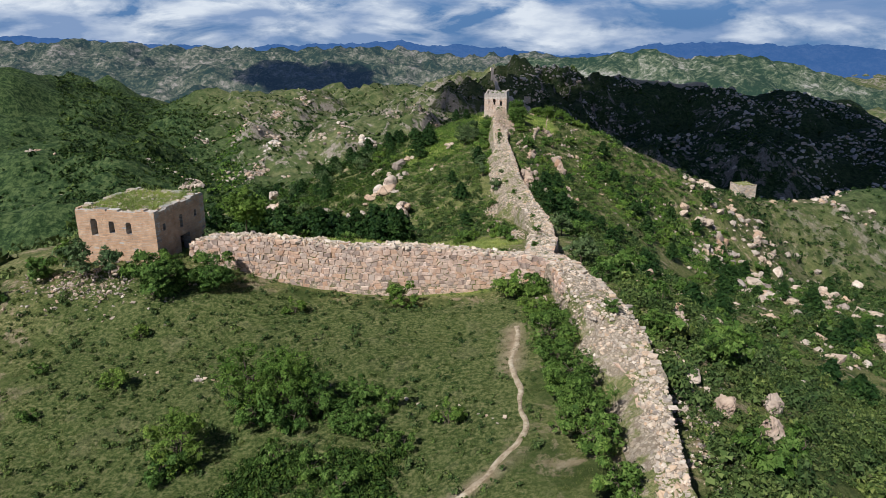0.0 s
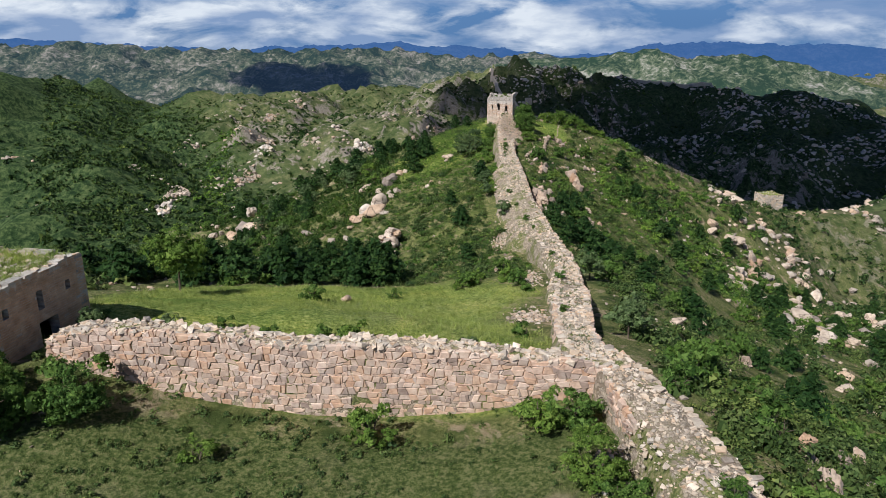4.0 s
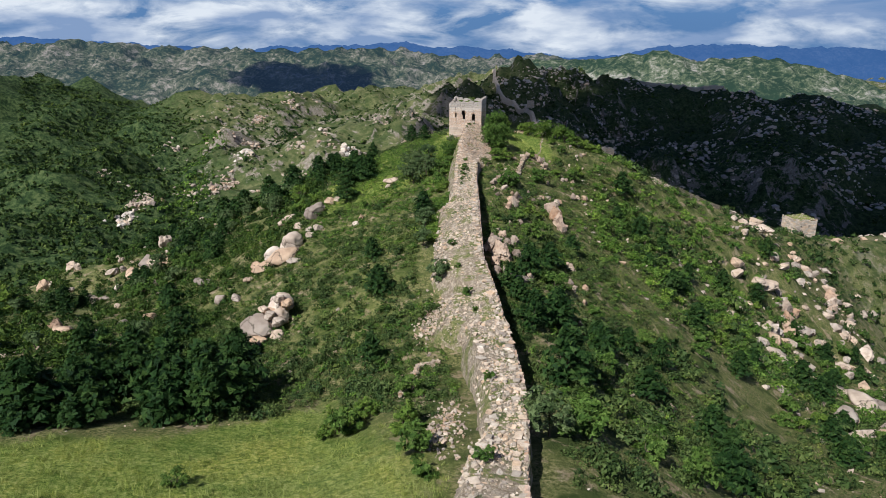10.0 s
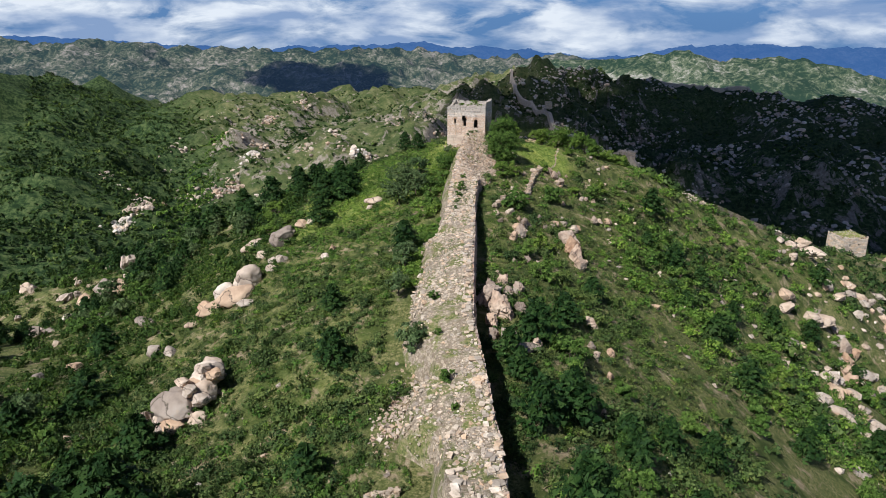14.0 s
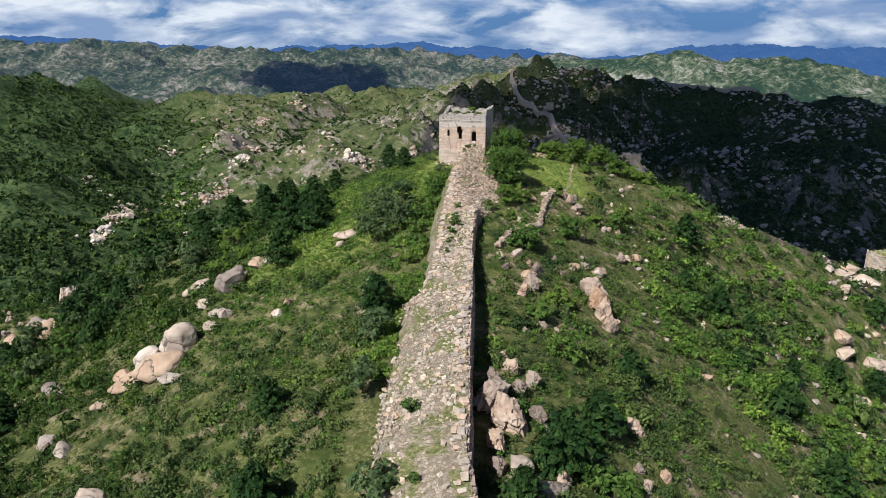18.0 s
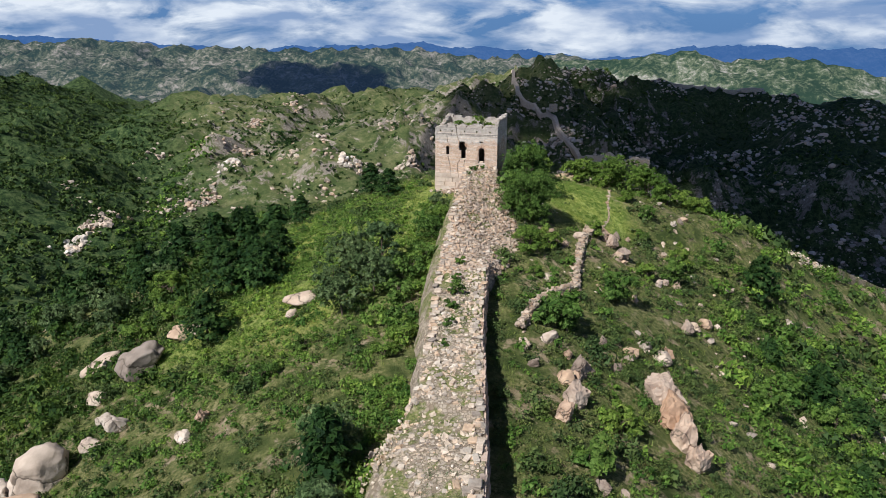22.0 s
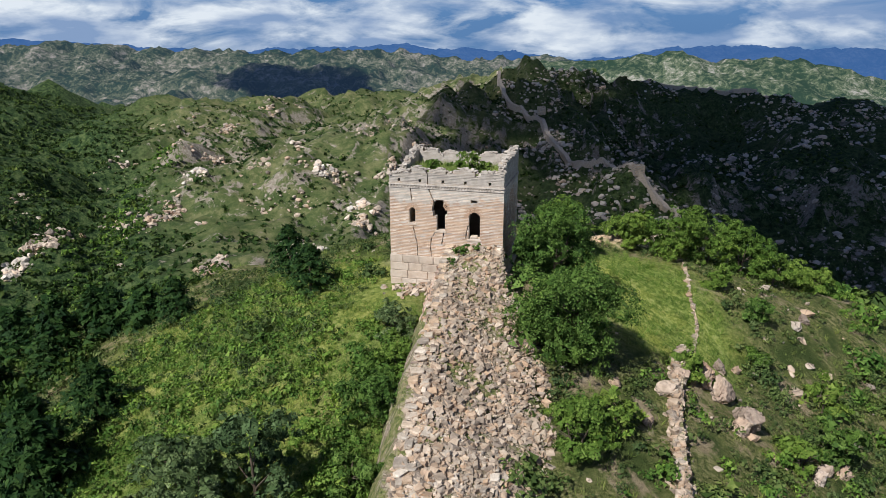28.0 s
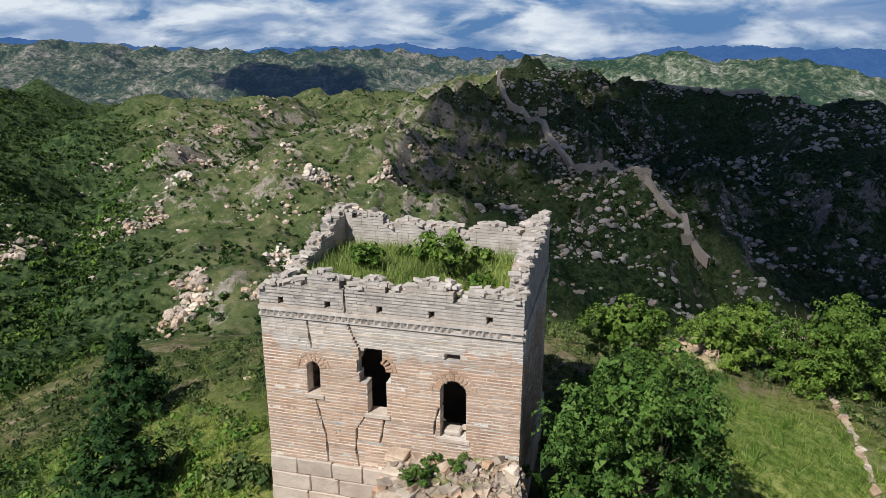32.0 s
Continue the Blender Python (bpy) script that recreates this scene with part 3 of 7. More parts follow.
def cover(x, y):
    """How much meadow, bare earth, distance and stone the ground shows."""
    d = along(x, y, FIELD)[0]
    wob = 5 * fbm(x, y, 16, 3, 3)
    meadow = np.clip((27 + wob - d) / 5, 0, 1) * (x < 11) * (y > -178)
    meadow = meadow * np.clip((field_edge(x) + 0.4 * wob - y) / 2.5, 0, 1)
    # the open grass beside the tower and the lush slope below it
    lawn = np.clip((8.0 + 0.6 * wob - np.hypot((x - 14.5) * 1.1, (y - 5) * 0.85)) / 2.5, 0, 1)
    lush = 0.8 * np.clip((15 + 1.2 * wob - np.hypot((x + 16) * 0.9, (y + 12) * 0.6)) / 4, 0, 1)
    glade = 0.14 * np.clip((12 + 1.3 * wob - np.hypot((x + 8) * 1.1, (y + 73) * 0.5)) / 4, 0, 1) * (x < 4)
    meadow = np.maximum(np.maximum(meadow, glade), np.maximum(lawn, lush))
    yard = np.clip((30 + wob - along(x, y, CRESTS[3][0])[0]) / 8, 0, 1) * (y < -183)
    d0, _, s0, r0 = along(x, y, FOOTPATH)
    earth = np.clip((0.5 + 0.3 * fbm(x, y, 3, 3, 8) - d0) / 0.2, 0, 1)
    crest = along(x, y, CRESTS[0][0])[0]
    earth = np.maximum(earth, 0.12 * np.clip((3.2 + 2.0 * fbm(x, y, 4, 3, 9) - crest) / 1.5, 0, 1))
    # the meadow is thin and dry towards the rampart
    earth = np.maximum(earth, 0.24 * meadow * (y < -100) * np.clip((24 - np.hypot(x - 2, (y + 150) * 0.8)) / 14, 0, 1) * np.clip(0.7 + 1.1 * fbm(x, y, 11, 4, 18), 0, 1))
    spur = along(x, y, CRESTS[1][0])[0]
    earth = np.maximum(earth, 0.7 * np.clip((2.6 + 2 * fbm(x, y, 5, 3, 19) - spur) / 1.5, 0, 1) * (x > 30))
    far = np.clip((np.hypot(x - 0, y + 80) - 190) / 120, 0, 1)
    return np.maximum(meadow, 0.12 * yard), earth, far, yard


meadow_a, earth_a, far_a, yard_a = cover(gx, gy)
slope_y, slope_x = np.gradient(gz, GY, GX)
steep = np.hypot(slope_x, slope_y)
dark_side = np.clip(1 - along(gx, gy, CRESTS[8][0])[0] / 330, 0, 1)
forest_a = np.clip((-gx - 0.5 * (gy + 20) - 10) / (0.16 * np.abs(gy + 20) + 6), 0, 1) * (gy > 0)
stony_a = np.clip(0.10 * (steep - 0.40) + 0.09 * fbm(gx, gy, 150, 3, 71) + 0.03 - 0.06 * np.clip((gx + 60) / 60, 0, 1) * (gy < 1300) * (gy > 300) + 0.03 * (gy > 1300) - 0.14 * forest_a, -0.3, 0.16)
# right of x -50 the far hill's cloud shade is deepened in the ground colour
dry_unshaded_a = np.clip(0.9 + 0.5 * fbm(gx, gy, 240, 3, 83) - 1.2 * forest_a - 0.75 * np.clip((gx + 50) / 60, 0, 1) * (gy < 1300), 0, 1)
nx, ny = len(GX), len(GY)
ii = (np.arange(ny - 1)[:, None] * nx + np.arange(nx - 1)[None]).ravel()
ground_me = mesh_of("ground", np.stack([gx, gy, gz], -1).reshape(-1, 3), np.stack([ii, ii + 1, ii + nx + 1, ii + nx], -1), M_GROUND, True)
for a_name, a_val in (("meadow", meadow_a), ("earth", earth_a), ("far", far_a), ("stony", stony_a), ("dry", dry_unshaded_a), ("yard", 0.85 * yard_a)):
    ground_me.attributes.new(a_name, "FLOAT", "POINT").data.foreach_set("value", a_val.astype(np.float32).ravel())
thing("ground", Matrix(), "scrub-covered mountain ground with grass, bare earth and granite", "ground", kind="structure", data=ground_me)

# the trodden path over the yard
fp = np.array(FOOTPATH, float)
fs = np.r_[0, np.cumsum(np.hypot(*np.diff(fp[:, :2], axis=0).T))]
ft = np.arange(0, fs[-1], 0.45)
fx, fy = np.interp(ft, fs, fp[:, 0]) + 0.5 * fbm(ft, 0 * ft, 4, 3, 14), np.interp(ft, fs, fp[:, 1])
fdx, fdy = np.gradient(fx), np.gradient(fy)
fn = np.hypot(fdx, fdy)
fw = 0.30 + 0.16 * fbm(ft, 0 * ft, 1.3, 2, 15)
rows_f = []
for side_k in (-1.0, -0.6, 0.6, 1.0):
    px_, py_ = fx + fdy / fn * fw * side_k, fy - fdx / fn * fw * side_k
    rows_f.append(np.stack([px_, py_, land(px_, py_) + (0.13 if abs(side_k) < 1 else -0.12)], -1))
fv = np.stack(rows_f, 1)
fi = (np.arange(len(ft) - 1)[:, None] * 4 + np.arange(3)[None]).ravel()
thing("footpath", Matrix(), "narrow trodden tan earth path through the rough grass", "path", kind="structure", data=mesh_of("footpath", fv.reshape(-1, 3), np.stack([fi, fi + 4, fi + 5, fi + 1], -1), M_SOIL, True))

# ---- the rampart along the crest: way, left edge, right edge, top, rubble spilt to the left ----
WALL = np.array([
    (-236, 18.9, 20.4, 4.7, 4), (-222, 19.2, 20.8, 5.1, 4), (-205, 19.6, 21.8, 5.4, 4), (-195, 16.6, 21.5, 5.4, 1), (-186, 15.2, 19.8, 5.3, 1),
    (-178, 13.4, 17.2, 5.0, 0), (-170, 11.0, 14.4, 3.3, 1), (-160, 10.9, 14.6, 0.8, 0), (-146, 11.5, 15.7, -2.6, 0), (-136, 12.0, 16.5, -4.4, 1),
    (-128, 12.2, 16.3, -5.5, 1), (-121, 13.4, 16.3, -6.3, 1), (-113, 12.6, 15.9, -7.0, 1), (-107, 11.5, 15.3, -7.35, 1), (-101, 10.1, 14.4, -7.8, 1), (-96.5, 9.4, 13.9, -7.8, 1), (-93.5, 6.2, 13.1, -7.5, 2), (-88, 5.8, 12.0, -6.95, 2),
    (-84, 7.2, 11.1, -6.4, 1), (-81, 5.3, 10.4, -6.0, 2), (-77, 3.7, 9.5, -5.4, 2), (-70, 3.3, 8.8, -4.4, 2), (-64, 2.8, 8.1, -3.85, 2), (-56, 2.2, 7.4, -3.65, 2), (-51, 1.0, 7.0, -3.6, 2), (-46.5, 2.0, 6.5, -3.5, 1), (-42, 1.5, 6.1, -3.4, 1), (-38, 1.4, 5.5, -3.3, 3),
    (-28, 0.5, 4.9, -2.1, 3), (-20, 0.1, 4.6, -0.7, 3), (-15, 0.0, 4.7, 0.4, 3), (-9, -0.1, 4.4, 1.75, 3), (-4, 0.0, 4.1, 2.9, 3), (-0.9, 0.2, 3.9, 3.5, 3)])
SPILL_RIGHT = np.array([(-240, 0), (-198, 0), (-194, 1.4), (-180, 1.4), (-176, 0), (-26, 0), (-20, 1.7), (-13, 2.5), (-5, 1.5), (-1.6, 0.2), (-1, 0)])


def wall_at(y):
    return [np.interp(y, WALL[:, 0], WALL[:, k]) for k in (1, 2, 3, 4)]


def wall_top(x, y):
    """Height of the broken walkway on the rampart."""
    l, r, z, s = wall_at(y)
    u = (x - l) / (r - l)
    low_side = (y < -45) & (s > 1.2)
    dip = np.where(low_side, 1.3 * (1 - np.clip(u, 0, 1)) ** 1.5, 0.15 * (1 - np.clip(u, 0, 1)))
    sr = np.interp(y, SPILL_RIGHT[:, 0], SPILL_RIGHT[:, 1])
    dip = dip + np.clip(u - 0.24, 0, 2) * sr * 1.05 * (y > -100) + np.clip(u - 0.35, 0, 2) * sr * 0.75 * (y <= -100)
    return z - dip + 0.16 * fbm(x, y, 2.3, 3, 61) + np.where(y < -178, 0.8, np.where(y < -98, 0.6, 0.35)) * fbm(x, y, 9, 2, 62) + np.where(y < -98, 0.3, 0.0) * fbm(x, y, 3.1, 2, 63)


def rampart_body():
    ys = np.arange(-236, -0.8, 0.55)
    l, r, z, s = wall_at(ys)
    l = l + 0.3 * fbm(ys, 0 * ys, 3.0, 3, 21) + np.where(s > 0.8, 0.8, np.where(ys < -98, 0.6, 0.1)) * fbm(ys, 0 * ys, 9.0, 3, 23)
    r = r + np.where(ys < -98, 0.5, 0.14) * fbm(ys, 0 * ys, 3.0, 3, 22)
    sr = np.interp(ys, SPILL_RIGHT[:, 0], SPILL_RIGHT[:, 1])
    left_out = np.where(s > 2.9, np.where(ys > -45, 1.25, 2.5), np.where(ys > -45, 0.9, 0.35 + 0.95 * s))
    us = np.linspace(0, 1, 11)
    rows = [np.stack([l - left_out, ys, land(l - left_out, ys) - 0.6], -1)]
    rows.append(np.stack([l - left_out * 0.55, ys, 0.5 * (land(l - left_out, ys) + wall_top(l, ys))], -1))
    for u in us:
        x = l + u * (r - l)
        rows.append(np.stack([x, ys, wall_top(x, ys)], -1))
    out = r + 0.12 + 0.35 + 1.1 * sr
    rows.append(np.stack([r + 0.12 + 0.55 * sr, ys, 0.5 * (land(out, ys) + wall_top(r, ys))], -1))
    rows.append(np.stack([out, ys, land(out, ys) - 1.2], -1))
    v = np.stack(rows, 1)
    n, k = v.shape[:2]
    v = v.reshape(-1, 3)
    i = (np.arange(n - 1)[:, None] * k + np.arange(k - 1)[None]).ravel()
    return mesh_of("rampart_body", v, np.stack([i, i + 1, i + k + 1, i + k], -1), M_CORE)


def stone_proto(rng, flat=0.6):
    """A broken block: a box with cut corners."""
    bm = bmesh.new()
    bmesh.ops.create_cube(bm, size=1)
    for v in bm.verts:
        v.co += Vector(rng.uniform(-0.16, 0.16, 3))
        v.co.z *= flat
    bmesh.ops.bevel(bm, geom=bm.edges[:], offset=0.07, segments=1, affect="EDGES")
    bmesh.ops.triangulate(bm, faces=bm.faces[:])
    v = np.array([q.co[:] for q in bm.verts])
    f = np.array([[q.index for q in p.verts] for p in bm.faces])
    bm.free()
    return v, f


def chip_proto(rng):
    v = BOX_V - 0.5
    v = v * rng.uniform(0.5, 1.15, 3) * (1, 1, 0.6) + rng.uniform(-0.2, 0.2, v.shape)
    return v, BOX_F


s_rng = np.random.RandomState(4)
BLOCKS = [stone_proto(s_rng) for _ in range(7)]
CHIPS = [chip_proto(s_rng) for _ in range(12)]

rampart = thing("ruined_rampart", Matrix(), "ruined stone rampart with a rubble walkway along the mountain crest", "wall", kind="structure")
part("rubble_core", rampart_body(), rampart)


def rubble(n, lo, hi, seed, small, large):
    """Loose stones on the walkway: pieces with place, turn and size."""
    rng = np.random.RandomState(seed)
    y = rng.uniform(lo, hi, n)
    l, r, z, s = wall_at(y)
    sr = np.interp(y, SPILL_RIGHT[:, 0], SPILL_RIGHT[:, 1])
    bank = 0.95 * s * (s > 0.8) * (s < 2.9) * (y < -45)
    x = l - bank + rng.uniform(0, 1, n) * (r - l + bank + 1.2 * sr)
    inside = (x > l) & (x < r)
    zz = np.where(inside, wall_top(x, y), 0)
    f = np.clip((l - x) / (0.35 + 0.95 * s), 0, 1)
    zz = np.where(x <= l, wall_top(l, y) * (1 - f) + (land(x, y)) * f, zz)
    f = np.clip((x - r) / (0.47 + 1.1 * sr), 0, 1)
    zz = np.where(x >= r, wall_top(r, y) * (1 - f) + (land(x, y) - 0.2) * f, zz)
    size = small + (large - small) * rng.uniform(0, 1, n) ** (3.2 if small > 0.095 else 2.6)
    keep = fbm(x, y, 2.2, 2, 33) + 0.9 * fbm(x, y, 7.0, 2, 34) * (y < -20) + rng.uniform(-0.4, 0.7, n) > -0.2
    return x[keep], y[keep], zz[keep] + 0.06 * size[keep], size[keep], rng


x_, y_, z_, sz_, rg_ = rubble(16500, -236, -18, 5, 0.10, 0.42)
part("loose_stones", merged("loose_stones", CHIPS, rg_.randint(0, 12, len(x_)), (turns(rg_, len(x_), sz_, sz_, sz_, 0.5), np.stack([x_, y_, z_], -1)), M_RUBBLE), rampart, "many broken stones strewn over the rampart")
rampart.children[-1]["kind"] = "stuff"
x_, y_, z_, sz_, rg_ = rubble(10500, -26, -1.2, 6, 0.07, 0.40)
part("loose_stones", merged("loose_stones", CHIPS, rg_.randint(0, 12, len(x_)), (turns(rg_, len(x_), sz_, sz_, sz_, 0.5), np.stack([x_, y_, z_], -1)), M_BROWN), rampart, "many broken stones strewn over the rampart")
rampart.children[-1]["kind"] = "stuff"

BLOCK_MESH = [mesh_of("stone", v, f, M_RUBBLE) for v, f in BLOCKS]


def edge_row(lo, hi, right, seed, inset, size, mesh_only=True, step=0.85, skip=0.0):
    """Flat facing stones along one edge of the rampart."""
    rng = np.random.RandomState(seed)
    y, out = lo, []
    while y < hi:
        w = step * rng.uniform(0.65, 1.3)
        l, r, z, s = [float(k) for k in wall_at(y + w / 2)]
        x = (r - inset if right else l + inset) + rng.normal(0, 0.11 if y > -100 else 0.26)
        if rng.uniform() > skip:
            z = float(wall_top(np.array([x]), np.array([y + w / 2]))[0])
            y2 = y + w
            k = 2 if right else 1
            dx = np.interp(y2, WALL[:, 0], WALL[:, k]) - np.interp(y, WALL[:, 0], WALL[:, k])
            out.append((x, y + w / 2, z + rng.uniform(0.02, 0.16), math.atan2(-dx, w) + rng.normal(0, 0.22), size * rng.uniform(0.6, 1.35), w * rng.uniform(0.7, 1.0), rng.randint(0, 7), rng.uniform(0.12, 0.24)))
        y += w
    return out


def place_stones(rows, parent, name="stone"):
    for x, y, z, a, sx, sy, k, h in rows:
        part(name, BLOCK_MESH[k], parent, at=Matrix.Translation((x, y, z)) @ Matrix.Rotation(a, 4, "Z") @ Matrix.Diagonal((sx, sy, h / 0.6, 1)))


def merge_stones(rows, name, mat, protos=None):
    a = np.array([r[:6] for r in rows])
    h = np.array([r[7] for r in rows]) / 0.6
    c, s, o, i = np.cos(a[:, 3]), np.sin(a[:, 3]), 0 * h, 0 * h + 1
    rot = np.stack([c, -s, o, s, c, o, o, o, i], -1).reshape(-1, 3, 3) * np.stack([a[:, 4], a[:, 5], h], -1)[:, None, :]
    return merged(name, protos or BLOCKS, np.array([r[6] for r in rows]), (rot, a[:, :3]), mat)


near_rows = edge_row(-50, -19, True, 1, 0.22, 0.42, step=0.56, skip=0.4) + edge_row(-50, -20, True, 2, 0.62, 0.36, step=0.5, skip=0.55) + edge_row(-40, -1.5, False, 3, 0.26, 0.50, step=0.66, skip=0.18) + edge_row(-22, -1.5, False, 7, 0.72, 0.42, step=0.6, skip=0.45)
place_stones(near_rows, rampart)
far_rows = edge_row(-236, -100, True, 11, 0.45, 0.6, step=0.7, skip=0.5) + edge_row(-100, -50, True, 15, 0.35, 0.5, step=0.75, skip=0.5) + edge_row(-104, -50, True, 12, 0.85, 0.5, step=0.7, skip=0.6) + edge_row(-178, -140, False, 13, 0.3, 0.6, step=0.7, skip=0.3) + edge_row(-140, -98, False, 14, 0.3, 0.6, step=0.7, skip=0.45)
part("edge_stones", merge_stones(far_rows, "edge_stones", M_RUBBLE), rampart, "flat facing stones along the broken rampart edge")
rampart.children[-1]["kind"] = "stuff"


def face_rows(lo, hi, right, seed, batter=0.08):
    """Courses of rough stones down one side of the rampart."""
    rng = np.random.RandomState(seed)
    rows = []
    for c in range(9):
        y = lo + rng.uniform(0, 0.5)
        while y < hi:
            w = rng.uniform(0.45, 1.0)
            l, r, z, s = [float(k) for k in wall_at(y + w / 2)]
            x0 = r if right else l
            top = float(wall_top(np.array([x0]), np.array([y]))[0])
            zz = top - 0.25 - 0.42 * c
            x = x0 + (0.02 + ((0.34 if y > -45 else 0.62) if s > 2.9 and not right else batter) * 0.42 * c) * (1 if right else -1)
            if (right or s < 0.9 or s > 2.9) and zz > height(x, y) - 0.25:
                k = 2 if right else 1
                dx = np.interp(y + w, WALL[:, 0], WALL[:, k]) - np.interp(y, WALL[:, 0], WALL[:, k])
                rows.append((x, y + w / 2, zz + rng.uniform(-0.04, 0.04), math.atan2(-dx, w), rng.uniform(0.3, 0.42), w * 0.98, rng.randint(0, 7), 0.40))
            y += w
    return rows


faces_all = face_rows(-60, -22, True, 31) + face_rows(-110, -84, True, 32) + face_rows(-40, -1, False, 33) + face_rows(-170, -138, False, 34) + face_rows(-236, -180, False, 35) + face_rows(-84, -60, True, 36) + face_rows(-176, -110, True, 37)
part("facing_stones", merge_stones(faces_all, "facing_stones", M_RAMPART, CHIPS), rampart, "rough pinkish facing stones of the rampart sides")
rampart.children[-1]["kind"] = "stuff"

# ---- the cross wall of fitted granite blocks between the ruined tower and the rampart ----
CROSS_A, CROSS_B = (-30.5, -180.2), (15.6, -177.6)
CROSS_LEN = math.hypot(CROSS_B[0] - CROSS_A[0], CROSS_B[1] - CROSS_A[1])
M_CROSS = Matrix.Translation((CROSS_A[0], CROSS_A[1], 0)) @ Matrix.Rotation(math.atan2(CROSS_B[1] - CROSS_A[1], CROSS_B[0] - CROSS_A[0]), 4, "Z")
cross_wall = thing("cross_wall", M_CROSS, "tall pinkish granite wall of fitted rough blocks with an uneven top", "wall", kind="structure")


def cross_top(u):
    return np.interp(u, [0, 3, 10, 16, 18, 26, 34, 40, 46], [6.6, 7.4, 7.5, 7.0, 6.5, 6.7, 6.2, 5.6, 5.2]) + 0.28 * fbm(u, 0 * u, 2.6, 3, 77)


def cross_foot(u):
    return np.interp(u, [0, 6, 20, 36, 46], [2.6, 1.6, 0.2, 0.4, 1.0])


cu = np.linspace(0, CROSS_LEN, 90)
ct, cf = cross_top(cu), cross_foot(cu) - 1.2
prof = [np.stack([cu, 0.05 - 0.10 * (ct - ct + 1), cf], -1), np.stack([cu, 0 * cu + 0.08, ct - 0.2], -1), np.stack([cu, 0 * cu + 0.9, ct - 0.05 + 0.1 * fbm(cu, cu, 2, 2, 3)], -1), np.stack([cu, 0 * cu + 2.3, ct - 0.25], -1), np.stack([cu, 0 * cu + 2.6, cf - 4], -1)]
cv = np.stack(prof, 1)
ck = cv.shape[1]
ci = (np.arange(len(cu) - 1)[:, None] * ck + np.arange(ck - 1)[None]).ravel()
part("rubble_core", mesh_of("cross_core", cv.reshape(-1, 3), np.stack([ci, ci + ck, ci + ck + 1, ci + 1], -1), M_CORE), cross_wall)

# blocks of uneven size: a warped lattice, every cell one stone
c_rng = np.random.RandomState(8)
c_cols, c_rows = 90, 15
rest_v, rest_f = [], []
for row in range(c_rows):
    edges = np.cumsum(np.r_[0, c_rng.uniform(0.3, 1.8, c_cols)])
    edges = edges / edges[-1] * CROSS_LEN
    for a, b in zip(edges, edges[1:]):
        mid = (a + b) / 2
        t, f = float(cross_top(np.array([mid]))[0]), float(cross_foot(mid))
        hgt = (t - f + 0.5) / c_rows

        def warp(u, k):
            return (u + 0.13 * math.sin(3.1 * u + 2.3 * k) + 0.1 * math.sin(7.7 * u + k), f - 0.5 + hgt * k + 0.26 * float(value_noise(np.array([u * 0.9]), np.array([k * 3.7]), 5)[0]))

        q = [warp(a, row), warp(b, row), warp(b, row + 1), warp(a, row + 1)]
        cx, cz = sum(p[0] for p in q) / 4, sum(p[1] for p in q) / 4
        q = [(cx + (x - cx) * 1.0 + c_rng.uniform(-0.06, 0.06), cz + (z - cz) * 1.0 + c_rng.uniform(-0.06, 0.06)) for x, z in q]
        proud = c_rng.uniform(0.02, 0.13)
        vs = [(cx + (x - cx) * k, d + 0.03, cz + (z - cz) * k) for d, k in ((0.32, 1.0), (-proud + 0.08, 1.0), (-proud, 0.82)) for x, z in q]
        fs = [(4 * r + k, 4 * r + (k + 1) % 4, 4 * r + 4 + (k + 1) % 4, 4 * r + 4 + k) for r in (0, 1) for k in range(4)] + [(8, 9, 10, 11)]
        if 17 < mid < 27:
            part("stone_block", mesh_of("stone_block", vs, fs, M_RAMPART), cross_wall)
        else:
            rest_f.append(np.array(fs) + 12 * len(rest_v))
            rest_v.append(vs)
part("stone_blocks", mesh_of("stone_blocks", np.concatenate(rest_v), np.concatenate(rest_f), M_RAMPART), cross_wall, "fitted rough granite blocks")
cross_wall.children[-1]["kind"] = "stuff"
k_rng = np.random.RandomState(15)
ku = k_rng.uniform(0, CROSS_LEN, 1500)
kv = k_rng.uniform(0.0, 2.5, 1500)
ks = 0.14 + 0.5 * k_rng.uniform(0, 1, 1500) ** 2.4
kz = cross_top(ku) - 0.1 - 0.06 * kv
part("loose_stones", merged("cap_stones", CHIPS, k_rng.randint(0, 12, 1500), (turns(k_rng, 1500, ks, ks, ks, 0.4), np.stack([ku, kv, kz], -1)), M_RUBBLE), cross_wall, "broken stones along the wall top")
cross_wall.children[-1]["kind"] = "stuff"

